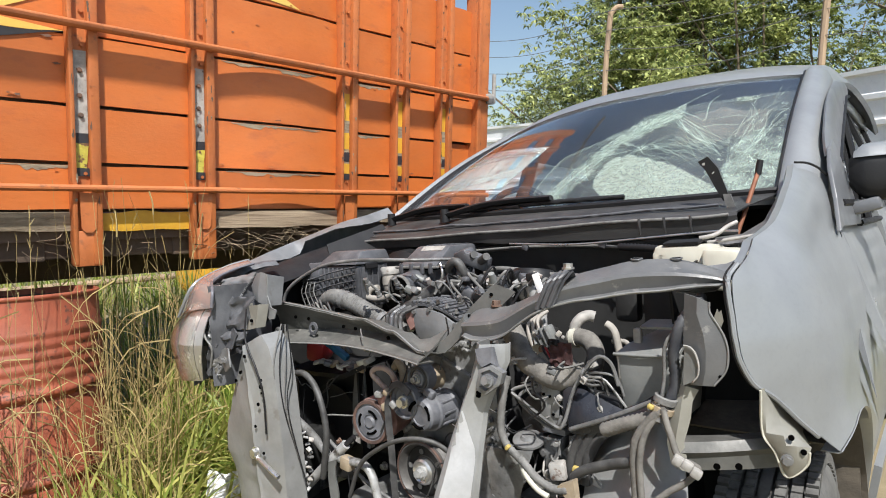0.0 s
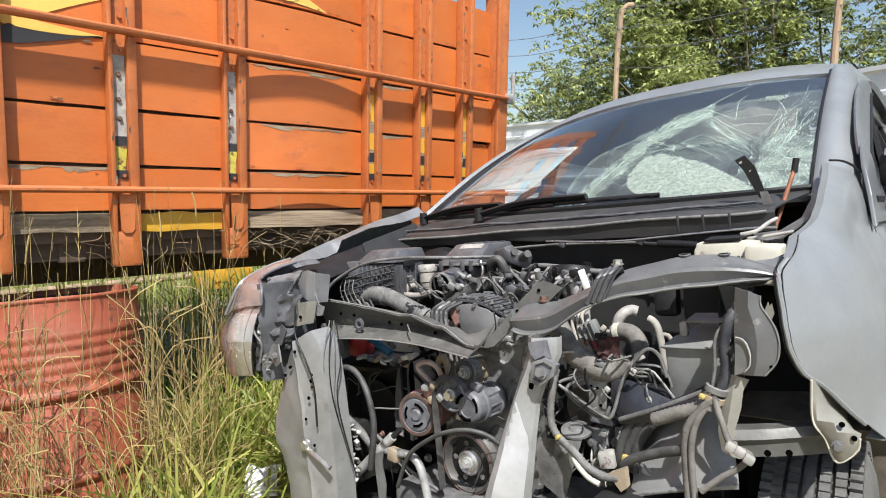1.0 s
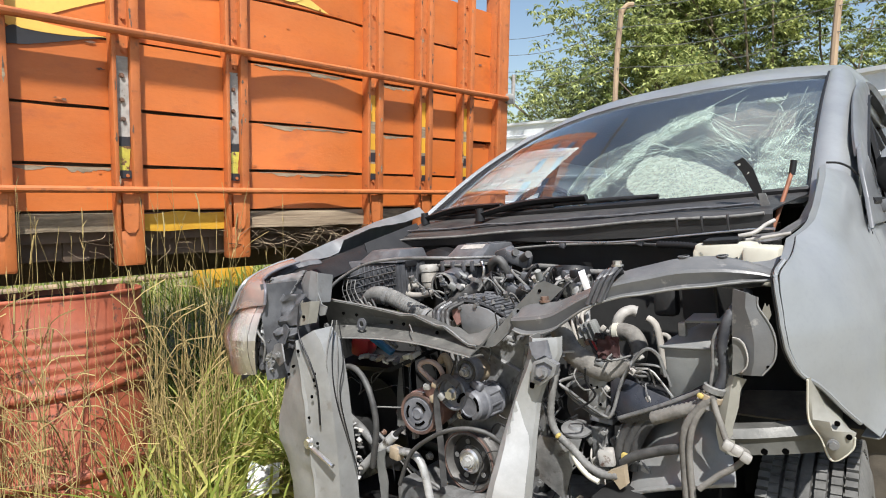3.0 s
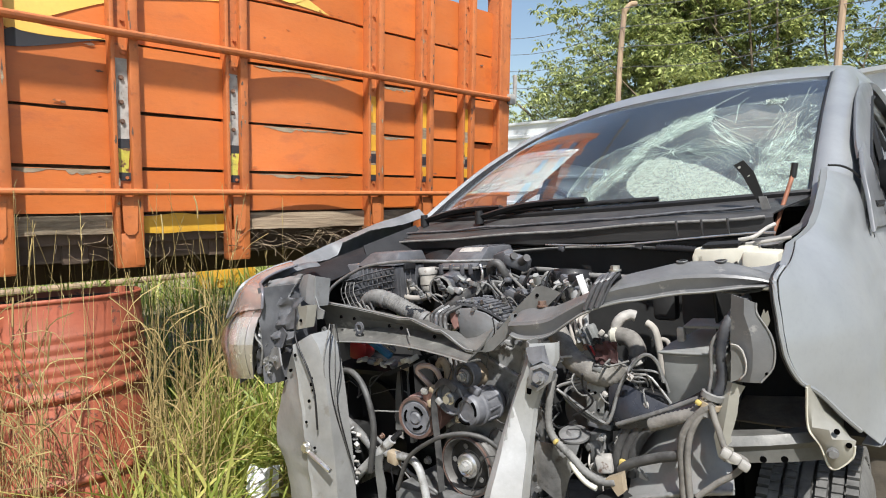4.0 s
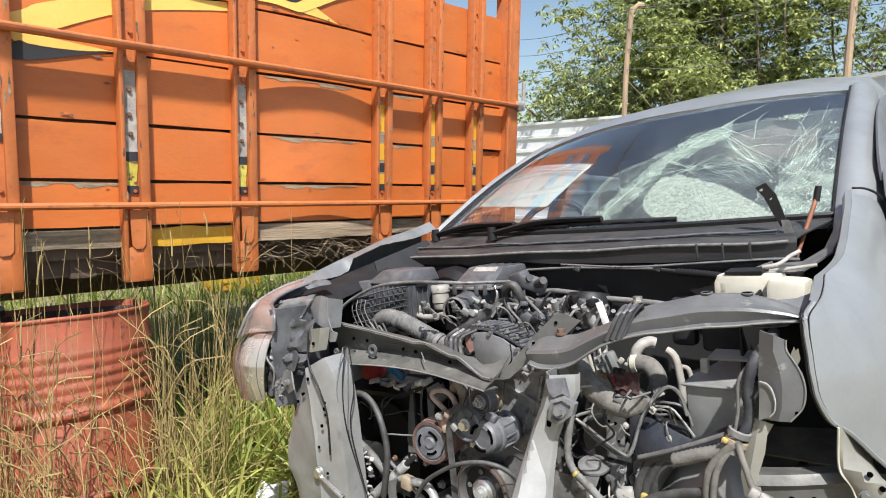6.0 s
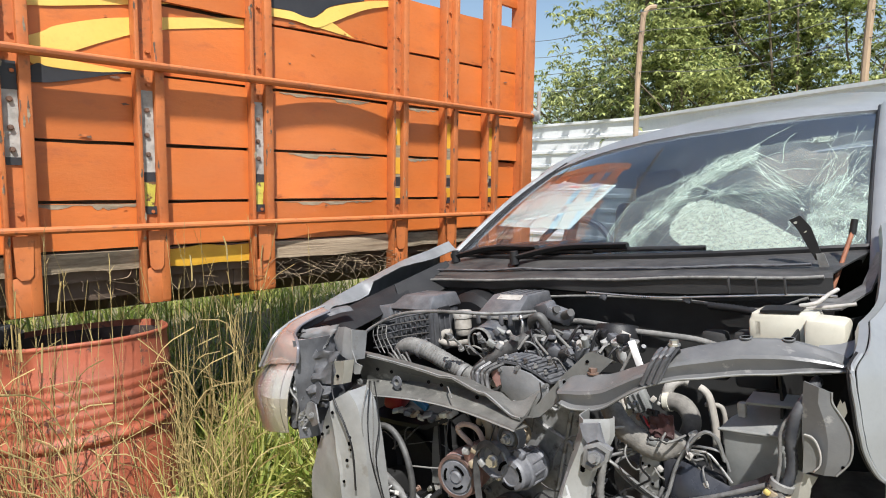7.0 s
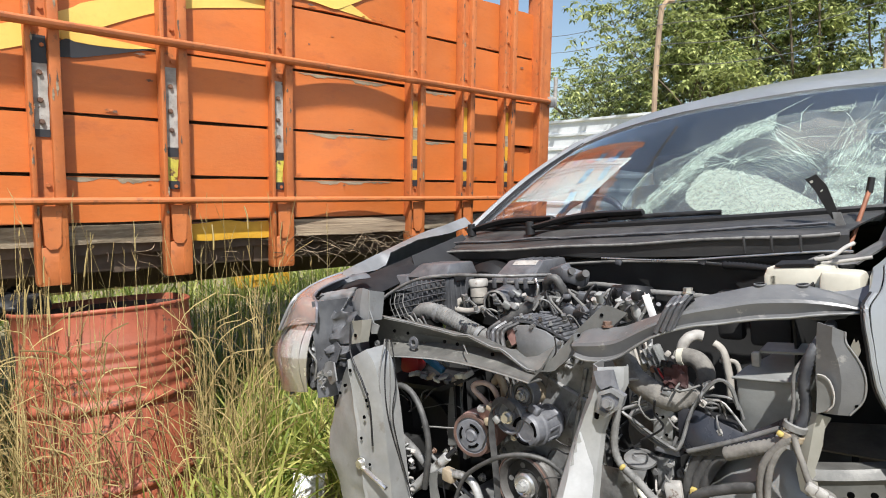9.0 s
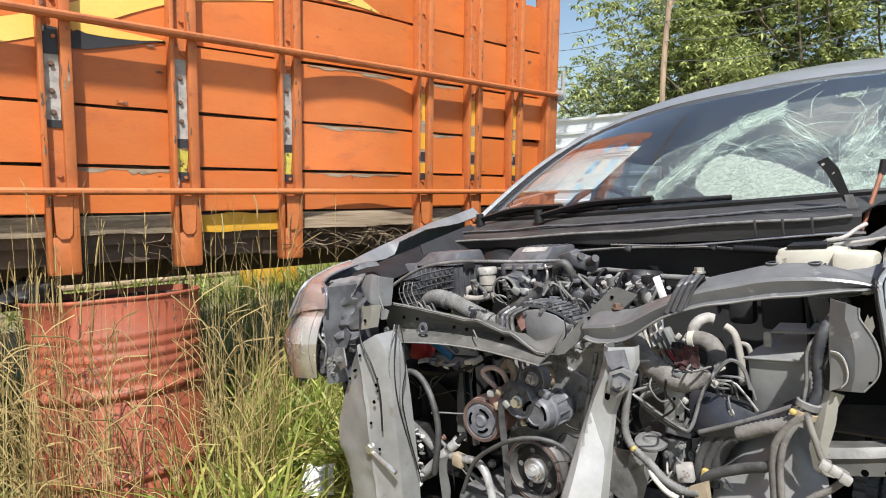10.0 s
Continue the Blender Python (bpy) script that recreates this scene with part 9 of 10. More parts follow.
# sheaves running from the wedge and the blow to the driver's corner
for _ in range(22):
    crack([(WEDGE[0] + cr.uniform(-0.05, 0.05), WEDGE[1] + cr.uniform(-0.16, 0)), (0.62 + cr.uniform(-0.04, 0.04), 0.40 + cr.uniform(-0.05, 0.05)), (0.76 + cr.uniform(-0.03, 0.04), 0.27 + cr.uniform(-0.05, 0.05))], cr.uniform(0.0003, 0.0010), 0.004)
for _ in range(26):
    crack([(BLOW[0] + 0.03, BLOW[1] + cr.uniform(-0.03, 0.05)), (0.56 + cr.uniform(-0.04, 0.04), 0.33 + cr.uniform(-0.07, 0.09)), (0.74 + cr.uniform(-0.06, 0.05), 0.26 + cr.uniform(-0.12, 0.10))], cr.uniform(0.0003, 0.0009), 0.004)
# long runs across the upper glass
for line in ([(0.485, 0.644), (0.626, 0.679), (0.785, 0.665), (0.985, 0.75)], [(0.485, 0.644), (0.56, 0.75), (0.658, 0.865)], [(0.645, 0.506), (0.626, 0.679), (0.66, 0.76)], [(0.645, 0.506), (0.76, 0.52), (0.87, 0.494), (0.834, 0.60), (0.785, 0.681)],
             [(0.753, 0.277), (0.834, 0.49), (0.90, 0.60), (0.985, 0.70)], [(0.485, 0.644), (0.56, 0.57), (0.645, 0.506)], [(0.307, 0.518), (0.36, 0.60), (0.485, 0.644)], [(0.60, 0.44), (0.70, 0.46), (0.80, 0.44)], [(0.56, 0.57), (0.62, 0.60), (0.66, 0.60)]):
    for k in range(2):
        crack([(a + cr.uniform(-0.006, 0.006), b + cr.uniform(-0.006, 0.006)) for a, b in line], cr.uniform(0.0007, 0.0014), 0.004)
# net of broken plates beside the pillar, drawn out towards it
net = [(min(0.98, 0.70 + 0.28 * cr.random() ** 0.7), 0.02 + 0.60 * cr.random() ** 1.25) for _ in range(330)]
net = [(a, b) for a, b in net if b < 0.10 + 2.2 * (a - 0.70)]
for i, (a, b) in enumerate(net):
    near = sorted(net, key=lambda q: ((q[0] - a) - 0.35 * (q[1] - b)) ** 2 * 1.6 + (q[1] - b) ** 2)[1:4]
    for q in near:
        if cr.random() < 0.62:
            crack([(a, b), q], cr.uniform(0.0004, 0.0011), 0.002)
for _ in range(30):
    th, ln = 1.05 + cr.gauss(0, 0.35), cr.uniform(0.08, 0.30)
    a, b = KNOT[0] + cr.gauss(0, 0.05), KNOT[1] + cr.gauss(0, 0.13)
    crack([(a, b), (a + ln * math.cos(th) * 0.6, b + ln * math.sin(th))], cr.uniform(0.0004, 0.0012), 0.003)
for _ in range(26):
    th, ln = cr.uniform(0, 6.283), cr.uniform(0.02, 0.06)
    crack([(0.785, 0.681), (0.785 + ln * math.cos(th), 0.681 + ln * 0.6 * math.sin(th))], cr.uniform(0.0005, 0.0012), 0.003)
cracks = part("cracks", crack_bm, M_CRACK, windscreen, "pale web of cracks")
cracks["kind"] = "stuff"


def shards(count, pick, size, name, lift):
    b2_ = bmesh.new()
    for _ in range(count):
        a, b = pick()
        if not inside(a, b):
            continue
        n_ = cr.randint(3, 5)
        r = size * cr.uniform(0.4, 1.2)
        t0 = cr.uniform(0, 6.28)
        vs = [b2_.verts.new(glass_point(a + r * math.cos(t0 + 6.283 * i / n_) / 0.64, b + r * math.sin(t0 + 6.283 * i / n_) / 0.75, lift + cr.uniform(0, 0.004))) for i in range(n_)]
        b2_.faces.new(vs)
    ob_ = part(name, b2_, M_SHARD, windscreen, "crushed white-green glass grains")
    ob_["kind"] = "stuff"


def film(name, test, mat, lift, label, n_=60, lo=-0.12):
    """A milky film on the glass wherever test(a, b) holds."""
    b2_ = bmesh.new()
    sheet(b2_, [[glass_point(a, b, lift) for a in steps(n_, lo, 0.985)] for b in steps(n_, 0.01, 0.90)])
    gone = []
    for i_, f in enumerate(b2_.faces):
        a, b = lo + (0.985 - lo) * ((i_ % n_) + 0.5) / n_, 0.01 + 0.89 * ((i_ // n_) + 0.5) / n_
        if not test(a, b):
            gone.append(f)
    bmesh.ops.delete(b2_, geom=gone, context="FACES")
    ob_ = part(name, b2_, mat, windscreen, label, sharp=80)
    ob_.visible_shadow = False


DROP_TOP = [(0.255, 0.17), (0.268, 0.235), (0.285, 0.27), (0.31, 0.293), (0.36, 0.298), (0.40, 0.288), (0.50, 0.245), (0.58, 0.205), (0.71, 0.105), (0.795, 0.03)]
DROP_LOW = [(0.255, 0.165), (0.265, 0.12), (0.29, 0.085), (0.337, 0.05), (0.45, 0.02), (0.58, 0.012), (0.795, 0.012)]


def in_drop(a, b):
    """A drop-shaped patch of crushed glass."""
    return 0.255 < a < 0.795 and on_line(DROP_LOW, a) < b < on_line(DROP_TOP, a) * (1 + 0.03 * nb(a * 25, 3, 3))


film("crushed_film", in_drop, M_CRUSH, 0.0032, "milky green crushed patch", 150)
film("dust_coat", lambda a, b: True, M_SKYSHEEN, 0.0022, "thin bluish film that paints in the sky's reflection", 40, -0.98)
BOW_EDGE = [(0.0, 0.04), (0.09, -0.01), (0.148, -0.02), (0.319, 0.02), (0.39, 0.11), (0.438, 0.20), (0.51, 0.31), (0.644, 0.49), (0.70, 0.72), (0.76, 0.985)]
film("crazed_film", lambda a, b: b < 0.74 and a > on_line(BOW_EDGE, b) + 0.012 * nb(a * 14, b * 14, 2), M_CRAZE, 0.0028, "finely crazed glass", 110)
film("dust_film", lambda a, b: 0.54 + 0.03 * nb(b * 9, 1, 1) < a < 0.90 and 0.34 + 0.05 * nb(a * 8, 2, 1) < b < 0.60 - 0.25 * abs(a - 0.70) + 0.04 * nb(a * 12, 4, 4), M_HAZE, 0.0030, "dust behind the broken plates", 110)


def near_band(a, b):
    return min(math.hypot(a - p[0], b - p[1]) for p in BAND) < 0.045 + 0.03 * nb(a * 22, b * 22, 2)


BAND = [band_at(t, 0.0) for t in steps(14, 0.1, 0.8)]
film("dense_film", lambda a, b: near_band(a, b) or (-0.11 < (b - 0.50) - 0.75 * (a - 0.32) < 0.045 and 0.30 < a < 0.52 + 0.03 * nb(a * 9, b * 9, 1)) or (a > 0.80 + 0.05 * nb(a * 9, b * 9, 4) and b < 0.34 + 0.10 * nb(a * 12, b * 6, 6)), M_CRAZE_THICK, 0.003, "densely crazed pale green glass", 110)
shards(700, lambda: band_at(cr.uniform(0.1, 0.9), cr.gauss(0, 0.025)), 0.0013, "crushed_patch", 0.003)
shards(500, lambda: (cr.gauss(0.42, 0.05), cr.gauss(0.57, 0.045)), 0.0013, "crushed_patch", 0.003)
shards(260, lambda: (cr.gauss(0.785, 0.025), cr.gauss(0.681, 0.013)), 0.0018, "crushed_patch", 0.003)
shards(1300, lambda: (cr.gauss(0.89, 0.06), cr.gauss(0.16, 0.12)), 0.0014, "crushed_patch", 0.003)

# notice sheet on the glass, with columns of marks and the number 95
Q = {"tr": (-0.16, 0.495), "br": (-0.29, 0.19), "bl": (-0.90, 0.25), "tl": (-0.88, 0.66)}


def on_sheet(s, t, lift=-0.010):
    bot = (Q["bl"][0] + (Q["br"][0] - Q["bl"][0]) * s, Q["bl"][1] + (Q["br"][1] - Q["bl"][1]) * s)
    top = (Q["tl"][0] + (Q["tr"][0] - Q["tl"][0]) * s, Q["tl"][1] + (Q["tr"][1] - Q["tl"][1]) * s)
    return glass_point(bot[0] + (top[0] - bot[0]) * t, bot[1] + (top[1] - bot[1]) * t, lift)


notice = bmesh.new()
sheet(notice, [[on_sheet(s, t) for s in steps(10)] for t in steps(8)], 0.0008)
note = tagged(part("notice_sheet", notice, M_SHEET), "pale printed notice sheet stuck to the windscreen", "notice")
note.matrix_world = car_m


def bar_on_sheet(s0, s1, t0, t1, mat=M_INK):
    b2_ = bmesh.new()
    sheet(b2_, [[on_sheet(s, t, -0.0085) for s in steps(4, s0, s1)] for t in (t0, t1)], 0.0004)
    part("print_bar", b2_, mat, note)


bar_on_sheet(0.02, 0.46, 0.82, 0.835)
for k in range(6):
    bar_on_sheet(0.04, 0.38 - 0.05 * (k % 3), 0.14 + 0.10 * k, 0.148 + 0.10 * k, M_GREYTAPE)
for k, t in enumerate((0.82, 0.755, 0.70)):
    bar_on_sheet(0.50, 0.97, t, t + (0.016 if k < 2 else 0.010))
bar_on_sheet(0.47, 0.485, 0.02, 0.98)
for t, k in ((0.56, 0.0), (0.36, 0.0), (0.16, 0.01)):
    bar_on_sheet(0.70 + k, 0.745 + k, t, t + 0.085)
    bar_on_sheet(0.712 + k, 0.733 + k, t + 0.025, t + 0.06, M_SHEET)
bar_on_sheet(0.10, 0.22, 0.90, 0.925, M_REDPL)
bar_on_sheet(0.52, 0.64, 0.90, 0.925, M_REDPL)
bar_on_sheet(0.66, 0.94, 0.87, 0.878, M_GREYTAPE)


def lettering(text, s, t, size):
    cu = bpy.data.curves.new("lettering", "FONT")
    cu.body, cu.size, cu.extrude = text, size, 0.0002
    tmp = new("lettering", cu)
    dg = bpy.context.evaluated_depsgraph_get()
    me = bpy.data.meshes.new_from_object(tmp.evaluated_get(dg))
    bpy.data.objects.remove(tmp)
    me.materials.append(M_BLUEPL)
    ob_ = new("lettering", me)
    o = on_sheet(s, t, -0.0082)
    x = (on_sheet(s + 0.1, t, -0.0082) - o).normalized()
    y = (on_sheet(s, t + 0.1, -0.0082) - o)
    y = (y - x * y.dot(x)).normalized()
    z = x.cross(y)
    ob_.parent = note
    ob_.matrix_local = Matrix(((x.x, y.x, z.x, o.x), (x.y, y.y, z.y, o.y), (x.z, y.z, z.z, o.z), (0, 0, 0, 1)))


lettering("95", 0.30, 0.87, 0.05)
lettering("95", 0.76, 0.89, 0.05)
# white marker scrawl: unread strokes
for (a0, b0, n_, w) in ((-0.86, 0.135, 9, 0.028), (-0.90, 0.07, 7, 0.02), (-0.88, 0.03, 5, 0.018)):
    b2 = bmesh.new()
    for k in range(n_):
        x = a0 + k * w
        y = b0 + 0.005 * k
        ribbon_on_glass(b2, [(x, y), (x + w * 0.35, y + 0.028), (x + w * 0.6, y + 0.012), (x + w * 0.9, y + 0.022)], 0.0012, 0.005)
    part("marker_stroke", b2, M_CHALK, windscreen)


# ---------------- vegetation ----------------
def blades(name, spots, mat, label, seed, lean=0.5, width=(0.004, 0.009), segs=4, droop=1.0):
    """Curved tapering blades: spots gives (x, y, z, height) for each."""
    r = np.random.RandomState(seed)
    verts, faces = [], []
    for x, y, z, h in spots:
        a = r.uniform(0, 2 * math.pi)
        ln = abs(r.normal(0, lean)) * h
        w = r.uniform(*width)
        dx, dy = math.cos(a), math.sin(a)
        tw = r.uniform(0, math.pi)
        px, py = math.cos(tw) * w, math.sin(tw) * w
        base = len(verts)
        for i in range(segs + 1):
            t = i / segs
            cx, cy = x + dx * ln * t ** 1.8, y + dy * ln * t ** 1.8
            cz = z + h * (t - 0.35 * droop * (ln / max(h, 0.01)) * t ** 2.5)
            k = (1 - t) ** 0.6 if i < segs else 0.03
            k = min(1.0, 0.55 + t) * k
            verts.append((cx - px * k, cy - py * k, cz))
            verts.append((cx + px * k, cy + py * k, cz))
        for i in range(segs):
            b = base + 2 * i
            faces.append((b, b + 1, b + 3, b + 2))
    me = bpy.data.meshes.new(name)
    me.from_pydata(verts, [], faces)
    me.materials.append(mat)
    me.polygons.foreach_set("use_smooth", [True] * len(faces))
    return tagged(new(name, me), label, "grass", kind="stuff")


vr = np.random.RandomState(21)


def near_drum(x, y, pad=0.0):
    return math.hypot(x - DRUM[0], y - DRUM[1]) < 0.30 + pad


def car_uv(x, y):
    d = Vector((x, y, 0)) - Vector((org.x, org.y, 0))
    return d.dot(L_), d.dot(B_)


def truck_sn(x, y):
    d = Vector((x + 1.31, y - 2.254, 0))
    return d.x * math.sin(T_ANG) + d.y * math.cos(T_ANG), d.x * math.cos(T_ANG) - d.y * math.sin(T_ANG)


def open_grass(x, y):
    u, v = car_uv(x, y)
    if -0.72 < u < 1.0 and 0.45 < v < 5.2:
        return False
    along = max(0.0, min(1.0, (2.25 - y) / 0.55))
    if math.hypot(x + 0.80 - 0.20 * along, y - (2.25 - 0.55 * along)) < 0.13:
        return False
    return not near_drum(x, y)


def scatter(n, x0, x1, y0, y1, lo, hi, test=open_grass, clump=0.5):
    out = []
    while len(out) < n:
        x, y = vr.uniform(x0, x1), vr.uniform(y0, y1)
        if not test(x, y) or nb(x * 1.7, y * 1.7, 4.0) < vr.uniform(-0.6, 0.4) * clump:
            continue
        out.append((x, y, ground_z(x, y) - 0.02, vr.uniform(lo, hi)))
    return out


def strip(n, s0, s1, n0, n1, lo, hi):
    """Spots in a band along the truck's side."""
    out = []
    while len(out) < n:
        s, k = vr.uniform(s0, s1), vr.uniform(n0, n1)
        x = -1.31 + s * math.sin(T_ANG) + k * math.cos(T_ANG)
        y = 2.254 + s * math.cos(T_ANG) - k * math.sin(T_ANG)
        if open_grass(x, y):
            out.append((x, y, ground_z(x, y) - 0.02, vr.uniform(lo, hi)))
    return out


def field_spots(n):
    out = []
    for x, y, z, h in scatter(n, -9, 4, 2.5, 14, 0.25, 0.7):
        k = truck_sn(x, y)[1]
        if -2.6 < k < 0.0:
            h *= 0.38
        out.append((x, y, z, h))
    return out


blades("green_grass", scatter(500, -2.9, -0.35, 1.5, 4.0, 0.16, 0.38) + strip(420, -0.3, 1.6, -0.25, 0.55, 0.25, 0.5) + scatter(170, -1.2, -0.62, 1.75, 2.6, 0.28, 0.58, clump=0.9) + scatter(240, -1.42, -0.9, 2.3, 2.95, 0.34, 0.62, clump=0.6) + scatter(120, -2.1, -1.75, 1.5, 2.4, 0.3, 0.55, clump=0.2), M_GRASS,
       "lush green grass blades between drum and car", 1, 1.15, (0.0045, 0.0105), 9)
blades("broad_grass", scatter(280, -1.18, -0.62, 1.7, 2.5, 0.30, 0.70, clump=0.7) + scatter(60, -2.1, -1.75, 1.5, 2.3, 0.3, 0.6, clump=0.2), M_BROAD, "broad arching yellow-green grass blades beside the drum", 11, 1.1, (0.006, 0.0125), 10, 1.3)
blades("dry_grass", scatter(2100, -2.9, -0.35, 1.4, 4.0, 0.05, 0.26) + strip(260, -0.4, 1.6, -0.1, 0.6, 0.2, 0.5) + scatter(900, -1.9, -0.6, 1.4, 2.2, 0.08, 0.36, clump=0.9), M_STRAW,
       "dry straw-coloured grass tangled among the green", 2, 1.5, (0.002, 0.006), 6)
blades("shaded_grass", strip(1900, -0.7, 2.6, -1.7, -0.02, 0.18, 0.46) + strip(1500, 0.0, 3.4, -4.6, -1.7, 0.2, 0.5), M_DARKGREEN, "tangled grass along the truck edge, with shade put into its darker green", 6, 0.9, (0.004, 0.010), 6)
blades("field_grass", field_spots(11000), M_FIELD, "rough grass field under and behind the truck", 3, 0.6, (0.006, 0.014), 3)


def stalks(n, seed):
    """Tall dry stalks, most of them bare and nearly upright, some with a narrow seed head, in fanning clumps."""
    r = random.Random(seed)
    bm2 = bmesh.new()
    clumps = []
    while len(clumps) < 40:
        k = len(clumps)
        if k < 21:
            th = r.uniform(-2.9, -0.2)
            x, y = DRUM[0] + 0.4 * math.cos(th) * r.uniform(0.95, 1.5), DRUM[1] + 0.40 * math.sin(th) * r.uniform(0.95, 1.35)
        elif k < 26:
            x, y = r.uniform(-1.12, -0.75), r.uniform(1.95, 2.5)
        else:
            x, y = r.uniform(-2.3, -0.7), r.uniform(2.2, 2.9)
        if open_grass(x, y):
            clumps.append((x, y))
    clumps += [(-1.47, 1.74), (-1.40, 1.70), (-1.53, 1.78), (-1.25, 1.74)]
    for s_, k_ in ((-0.45, 0.12), (-0.36, 0.16), (-0.52, 0.08)):
        clumps += [(-1.31 + s_ * math.sin(T_ANG) + k_ * math.cos(T_ANG), 2.254 + s_ * math.cos(T_ANG) - k_ * math.sin(T_ANG))] * 3
    for i in range(n):
        cx, cy = clumps[i % len(clumps)]
        x, y = cx + r.gauss(0, 0.05), cy + r.gauss(0, 0.05)
        if not open_grass(x, y):
            continue
        h = r.choice([r.uniform(0.45, 0.85), r.uniform(0.75, 1.05), r.uniform(0.95, 1.32)])
        a, ln = r.uniform(0, 6.28), h * abs(r.gauss(0.06, 0.13))
        z = ground_z(x, y) - 0.02
        pw = r.uniform(1.0, 2.2)
        at = lambda t: Vector((x + math.cos(a) * ln * t ** pw, y + math.sin(a) * ln * t ** pw, z + h * t))
        thick = r.uniform(0.0008, 0.0016)
        tube(bm2, [at(t) for t in (0, 0.3, 0.66)], thick, 4, 3)
        tube(bm2, [at(t) for t in (0.65, 0.82, 1.0)], thick * 0.55, 4, 3)
        d = (at(1.0) - at(0.9)).normalized()
        q = r.random()
        if q < 0.16:
            top = at(1.0)
            tube(bm2, [top - d * 0.01, top + d * 0.03, top + d * r.uniform(0.05, 0.09) + Vector((r.uniform(-0.01, 0.01), 0, 0))], r.uniform(0.0018, 0.0032), 5, 3)
        elif q < 0.55:
            for k in range(r.randint(3, 7)):
                p = at(1.0 - 0.12 * r.random())
                e = p + d * r.uniform(0.02, 0.05) + Vector((r.uniform(-0.012, 0.012), r.uniform(-0.012, 0.012), 0))
                w = Vector((r.uniform(-1, 1), r.uniform(-1, 1), 0)).normalized() * 0.0016
                bm2.faces.new([bm2.verts.new(v) for v in (p - w, p + w, e)])
        for _k in range(r.randint(1, 4)):
            t = r.uniform(0.12, 0.7)
            p = at(t)
            b = r.uniform(0, 6.28)
            s = r.uniform(0.1, 0.3)
            q1 = p + Vector((math.cos(b) * s * 0.3, math.sin(b) * s * 0.3, s * 0.6))
            q2 = p + Vector((math.cos(b) * s * 0.75, math.sin(b) * s * 0.75, s * r.uniform(0.5, 1.1)))
            tube(bm2, [p, q1, q2], r.uniform(0.0012, 0.0024), 3, 3, flat=0.25)
    return tagged(part("dry_stalks", bm2, M_STALK), "tall dry grass stalks with feathery seed heads", "grass", kind="stuff")


stalks(400, 8)


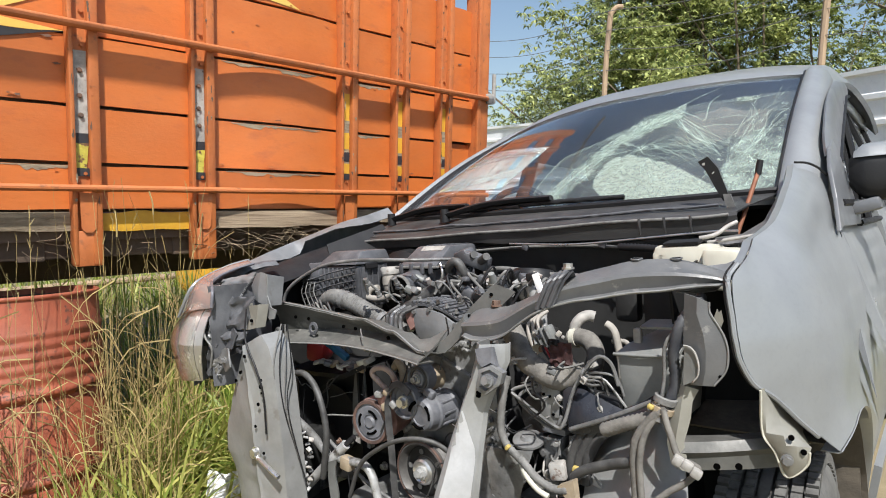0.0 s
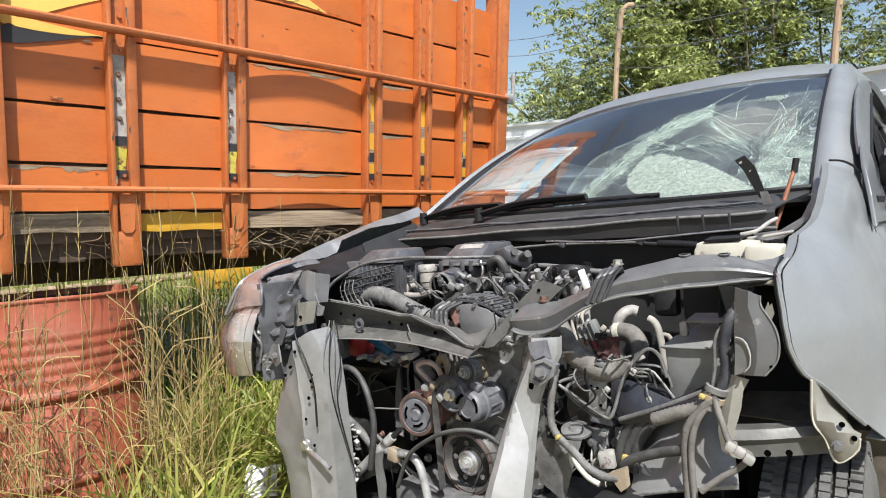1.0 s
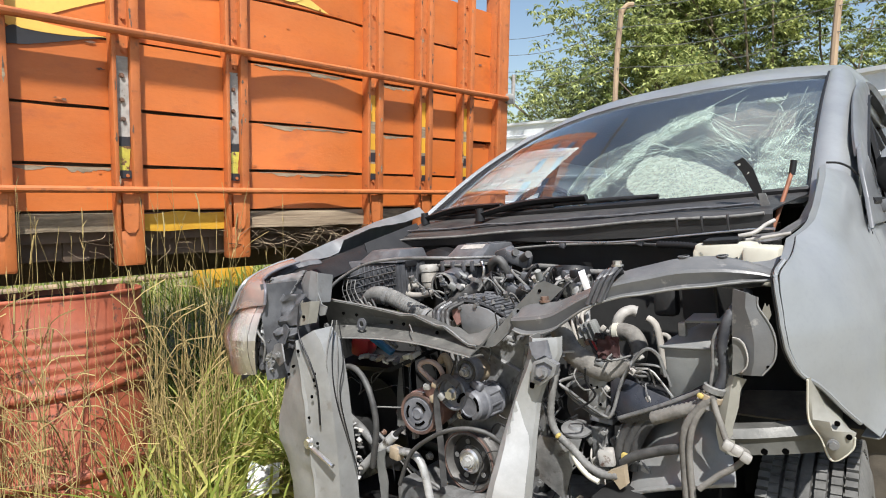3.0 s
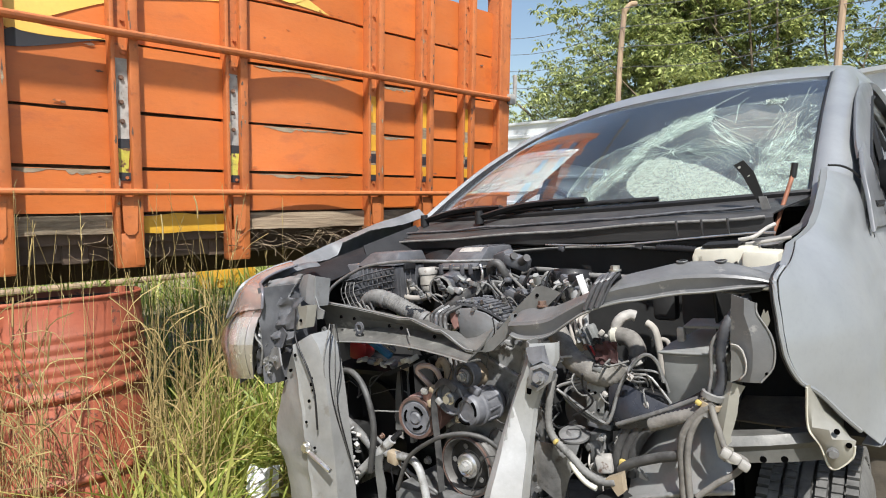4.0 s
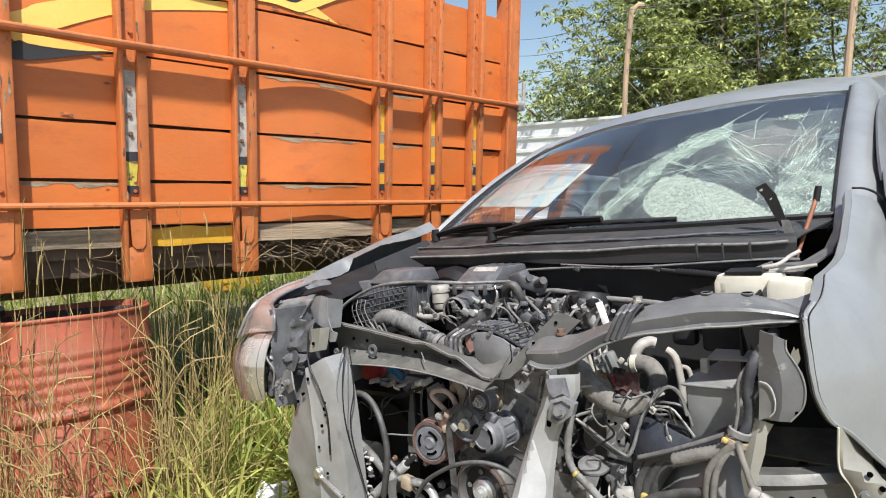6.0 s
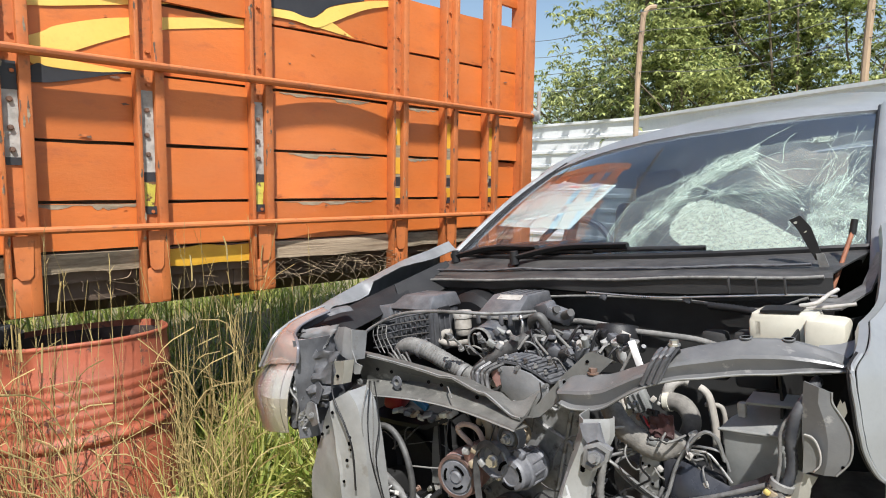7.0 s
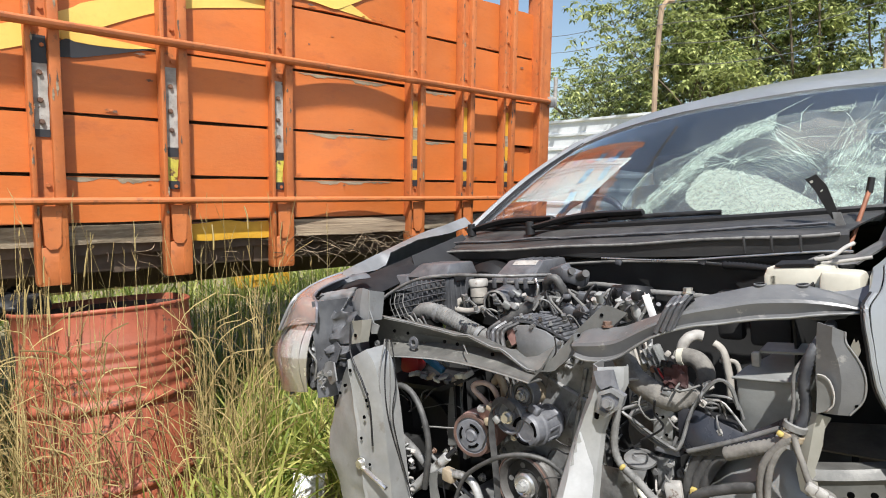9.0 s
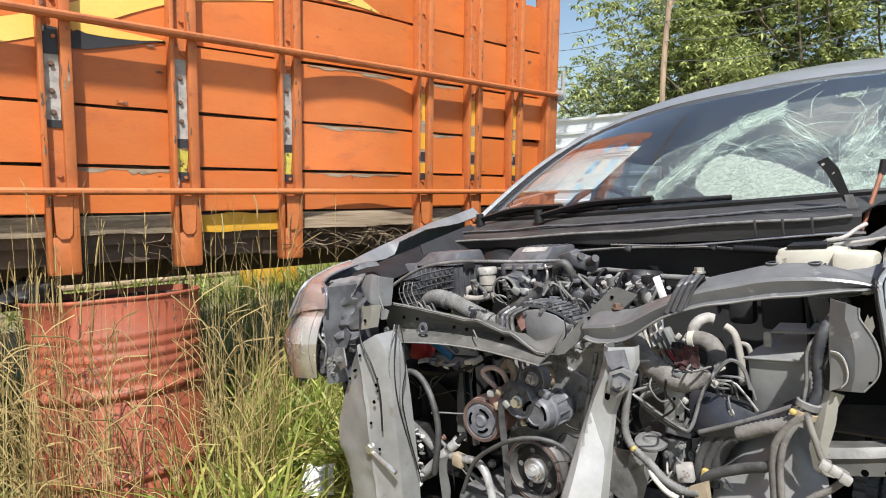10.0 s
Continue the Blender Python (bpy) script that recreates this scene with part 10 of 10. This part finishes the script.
def build_tree(x, y, h, spread, seed, mat, leaves=7000, leaf=(0.065, 0.135), low=1.4):
    r = random.Random(seed)
    t = thing("tree", pose(x, y, 0), "leafy green tree with slender trunk behind the fence", "tree", "trees behind the fence")
    bm2 = bmesh.new()
    ends = []
    def limb(p, d, length, rad, depth):
        pts = [p]
        q = p.copy()
        dd = d.copy()
        for _ in range(4):
            dd = (dd + Vector((r.uniform(-0.25, 0.25), r.uniform(-0.25, 0.25), r.uniform(-0.02, 0.2)))).normalized()
            q = q + dd * length / 4
            pts.append(q.copy())
        line = spline(pts, 2)
        prev = None
        n2 = 6
        for i, c in enumerate(line):
            rr = rad * (1 - 0.6 * i / (len(line) - 1))
            ringv = [bm2.verts.new(c + rr * Vector((math.cos(2 * math.pi * k / n2), math.sin(2 * math.pi * k / n2), 0))) for k in range(n2)]
            if prev:
                for k in range(n2):
                    bm2.faces.new((prev[k], prev[(k + 1) % n2], ringv[(k + 1) % n2], ringv[k]))
            prev = ringv
        if depth > 0:
            for k in range(4 if depth > 1 else 3):
                b = pts[r.randint(1, 4)]
                az = r.uniform(0, 6.28)
                limb(b, Vector((math.cos(az) * 0.8, math.sin(az) * 0.8, r.uniform(0.2, 0.9))).normalized(), length * r.uniform(0.45, 0.7), rad * 0.45, depth - 1)
        if depth < 2:
            ends.extend(pts[2:])
    limb(Vector((0, 0, -0.1)), Vector((0, 0, 1)), h * 0.6, 0.11, 3)
    for _ in range(3):
        px, py = r.uniform(-1.3, 1.0), r.uniform(-0.9, 0.2)
        tube(bm2, [(px, py, -0.1), (px + r.uniform(-0.1, 0.1), py, h * 0.3), (px + r.uniform(-0.4, 0.4), py, h * 0.6), (px + r.uniform(-0.8, 0.8), py + 0.2, h * 0.85)], r.uniform(0.012, 0.024), 6, 3)
    part("trunk", bm2, M_BARK, t)
    verts, faces = [], []
    clumps = []
    for _ in range(250):
        if ends and r.random() < 0.75:
            c = r.choice(ends) + Vector((r.gauss(0, 0.35), r.gauss(0, 0.35), r.gauss(0, 0.3)))
        else:
            az, ra = r.uniform(0, 6.28), spread * math.sqrt(r.random())
            c = Vector((math.cos(az) * ra, math.sin(az) * ra, r.uniform(low, h)))
        if c.z > 0.8:
            clumps.append(c)
    per = leaves // (7 * len(clumps))
    for c in clumps:
        size = r.uniform(0.10, 0.24)
        for _ in range(per):
            # a spray: leaves spread from one shoot tip and hang
            o = c + Vector((r.gauss(0, size), r.gauss(0, size), r.gauss(0, size * 0.75)))
            a0, long_ = r.uniform(0, 6.28), r.uniform(*leaf)
            for q in range(7):
                ln, w = long_ * r.uniform(0.7, 1.1), r.uniform(0.013, 0.027)
                az = a0 + 6.283 * q / 7 + r.uniform(-0.3, 0.3)
                d = Vector((math.cos(az), math.sin(az), r.uniform(-0.7, 0.35))).normalized()
                sv = d.cross(Vector((r.uniform(-0.4, 0.4), r.uniform(-0.4, 0.4), 1))).normalized() * w
                dn = Vector((0, 0, -ln * 0.28))
                b = len(verts)
                verts += [o + d * 0.02, o + d * ln * 0.45 + sv, o + d * ln * 0.45 - sv, o + d * ln + dn]
                faces += [(b, b + 1, b + 2), (b + 1, b + 3, b + 2)]
    me = bpy.data.meshes.new("crown")
    me.from_pydata([tuple(v) for v in verts], [], faces)
    me.materials.append(mat)
    cr = new("crown", me)
    cr.parent = t
    return t


build_tree(3.75, 10.6, 6.0, 1.9, 1, M_LEAF, 39000)
build_tree(5.25, 10.0, 6.8, 1.75, 2, M_LEAF, 44000)
build_tree(7.6, 8.2, 6.4, 2.1, 3, M_LEAF, 42000)
build_tree(7.4, 6.4, 5.6, 1.5, 6, M_LEAF, 14000)
build_tree(4.4, 13.0, 6.8, 2.4, 4, M_LEAF_FAR, 29750)
build_tree(8.6, 12.0, 5.2, 2.0, 5, M_LEAF_FAR, 14000)
build_tree(2.55, 12.6, 3.7, 1.5, 7, M_LEAF, 22000)
build_tree(9.2, 5.2, 6.0, 2.0, 9, M_LEAF_FAR, 12000)
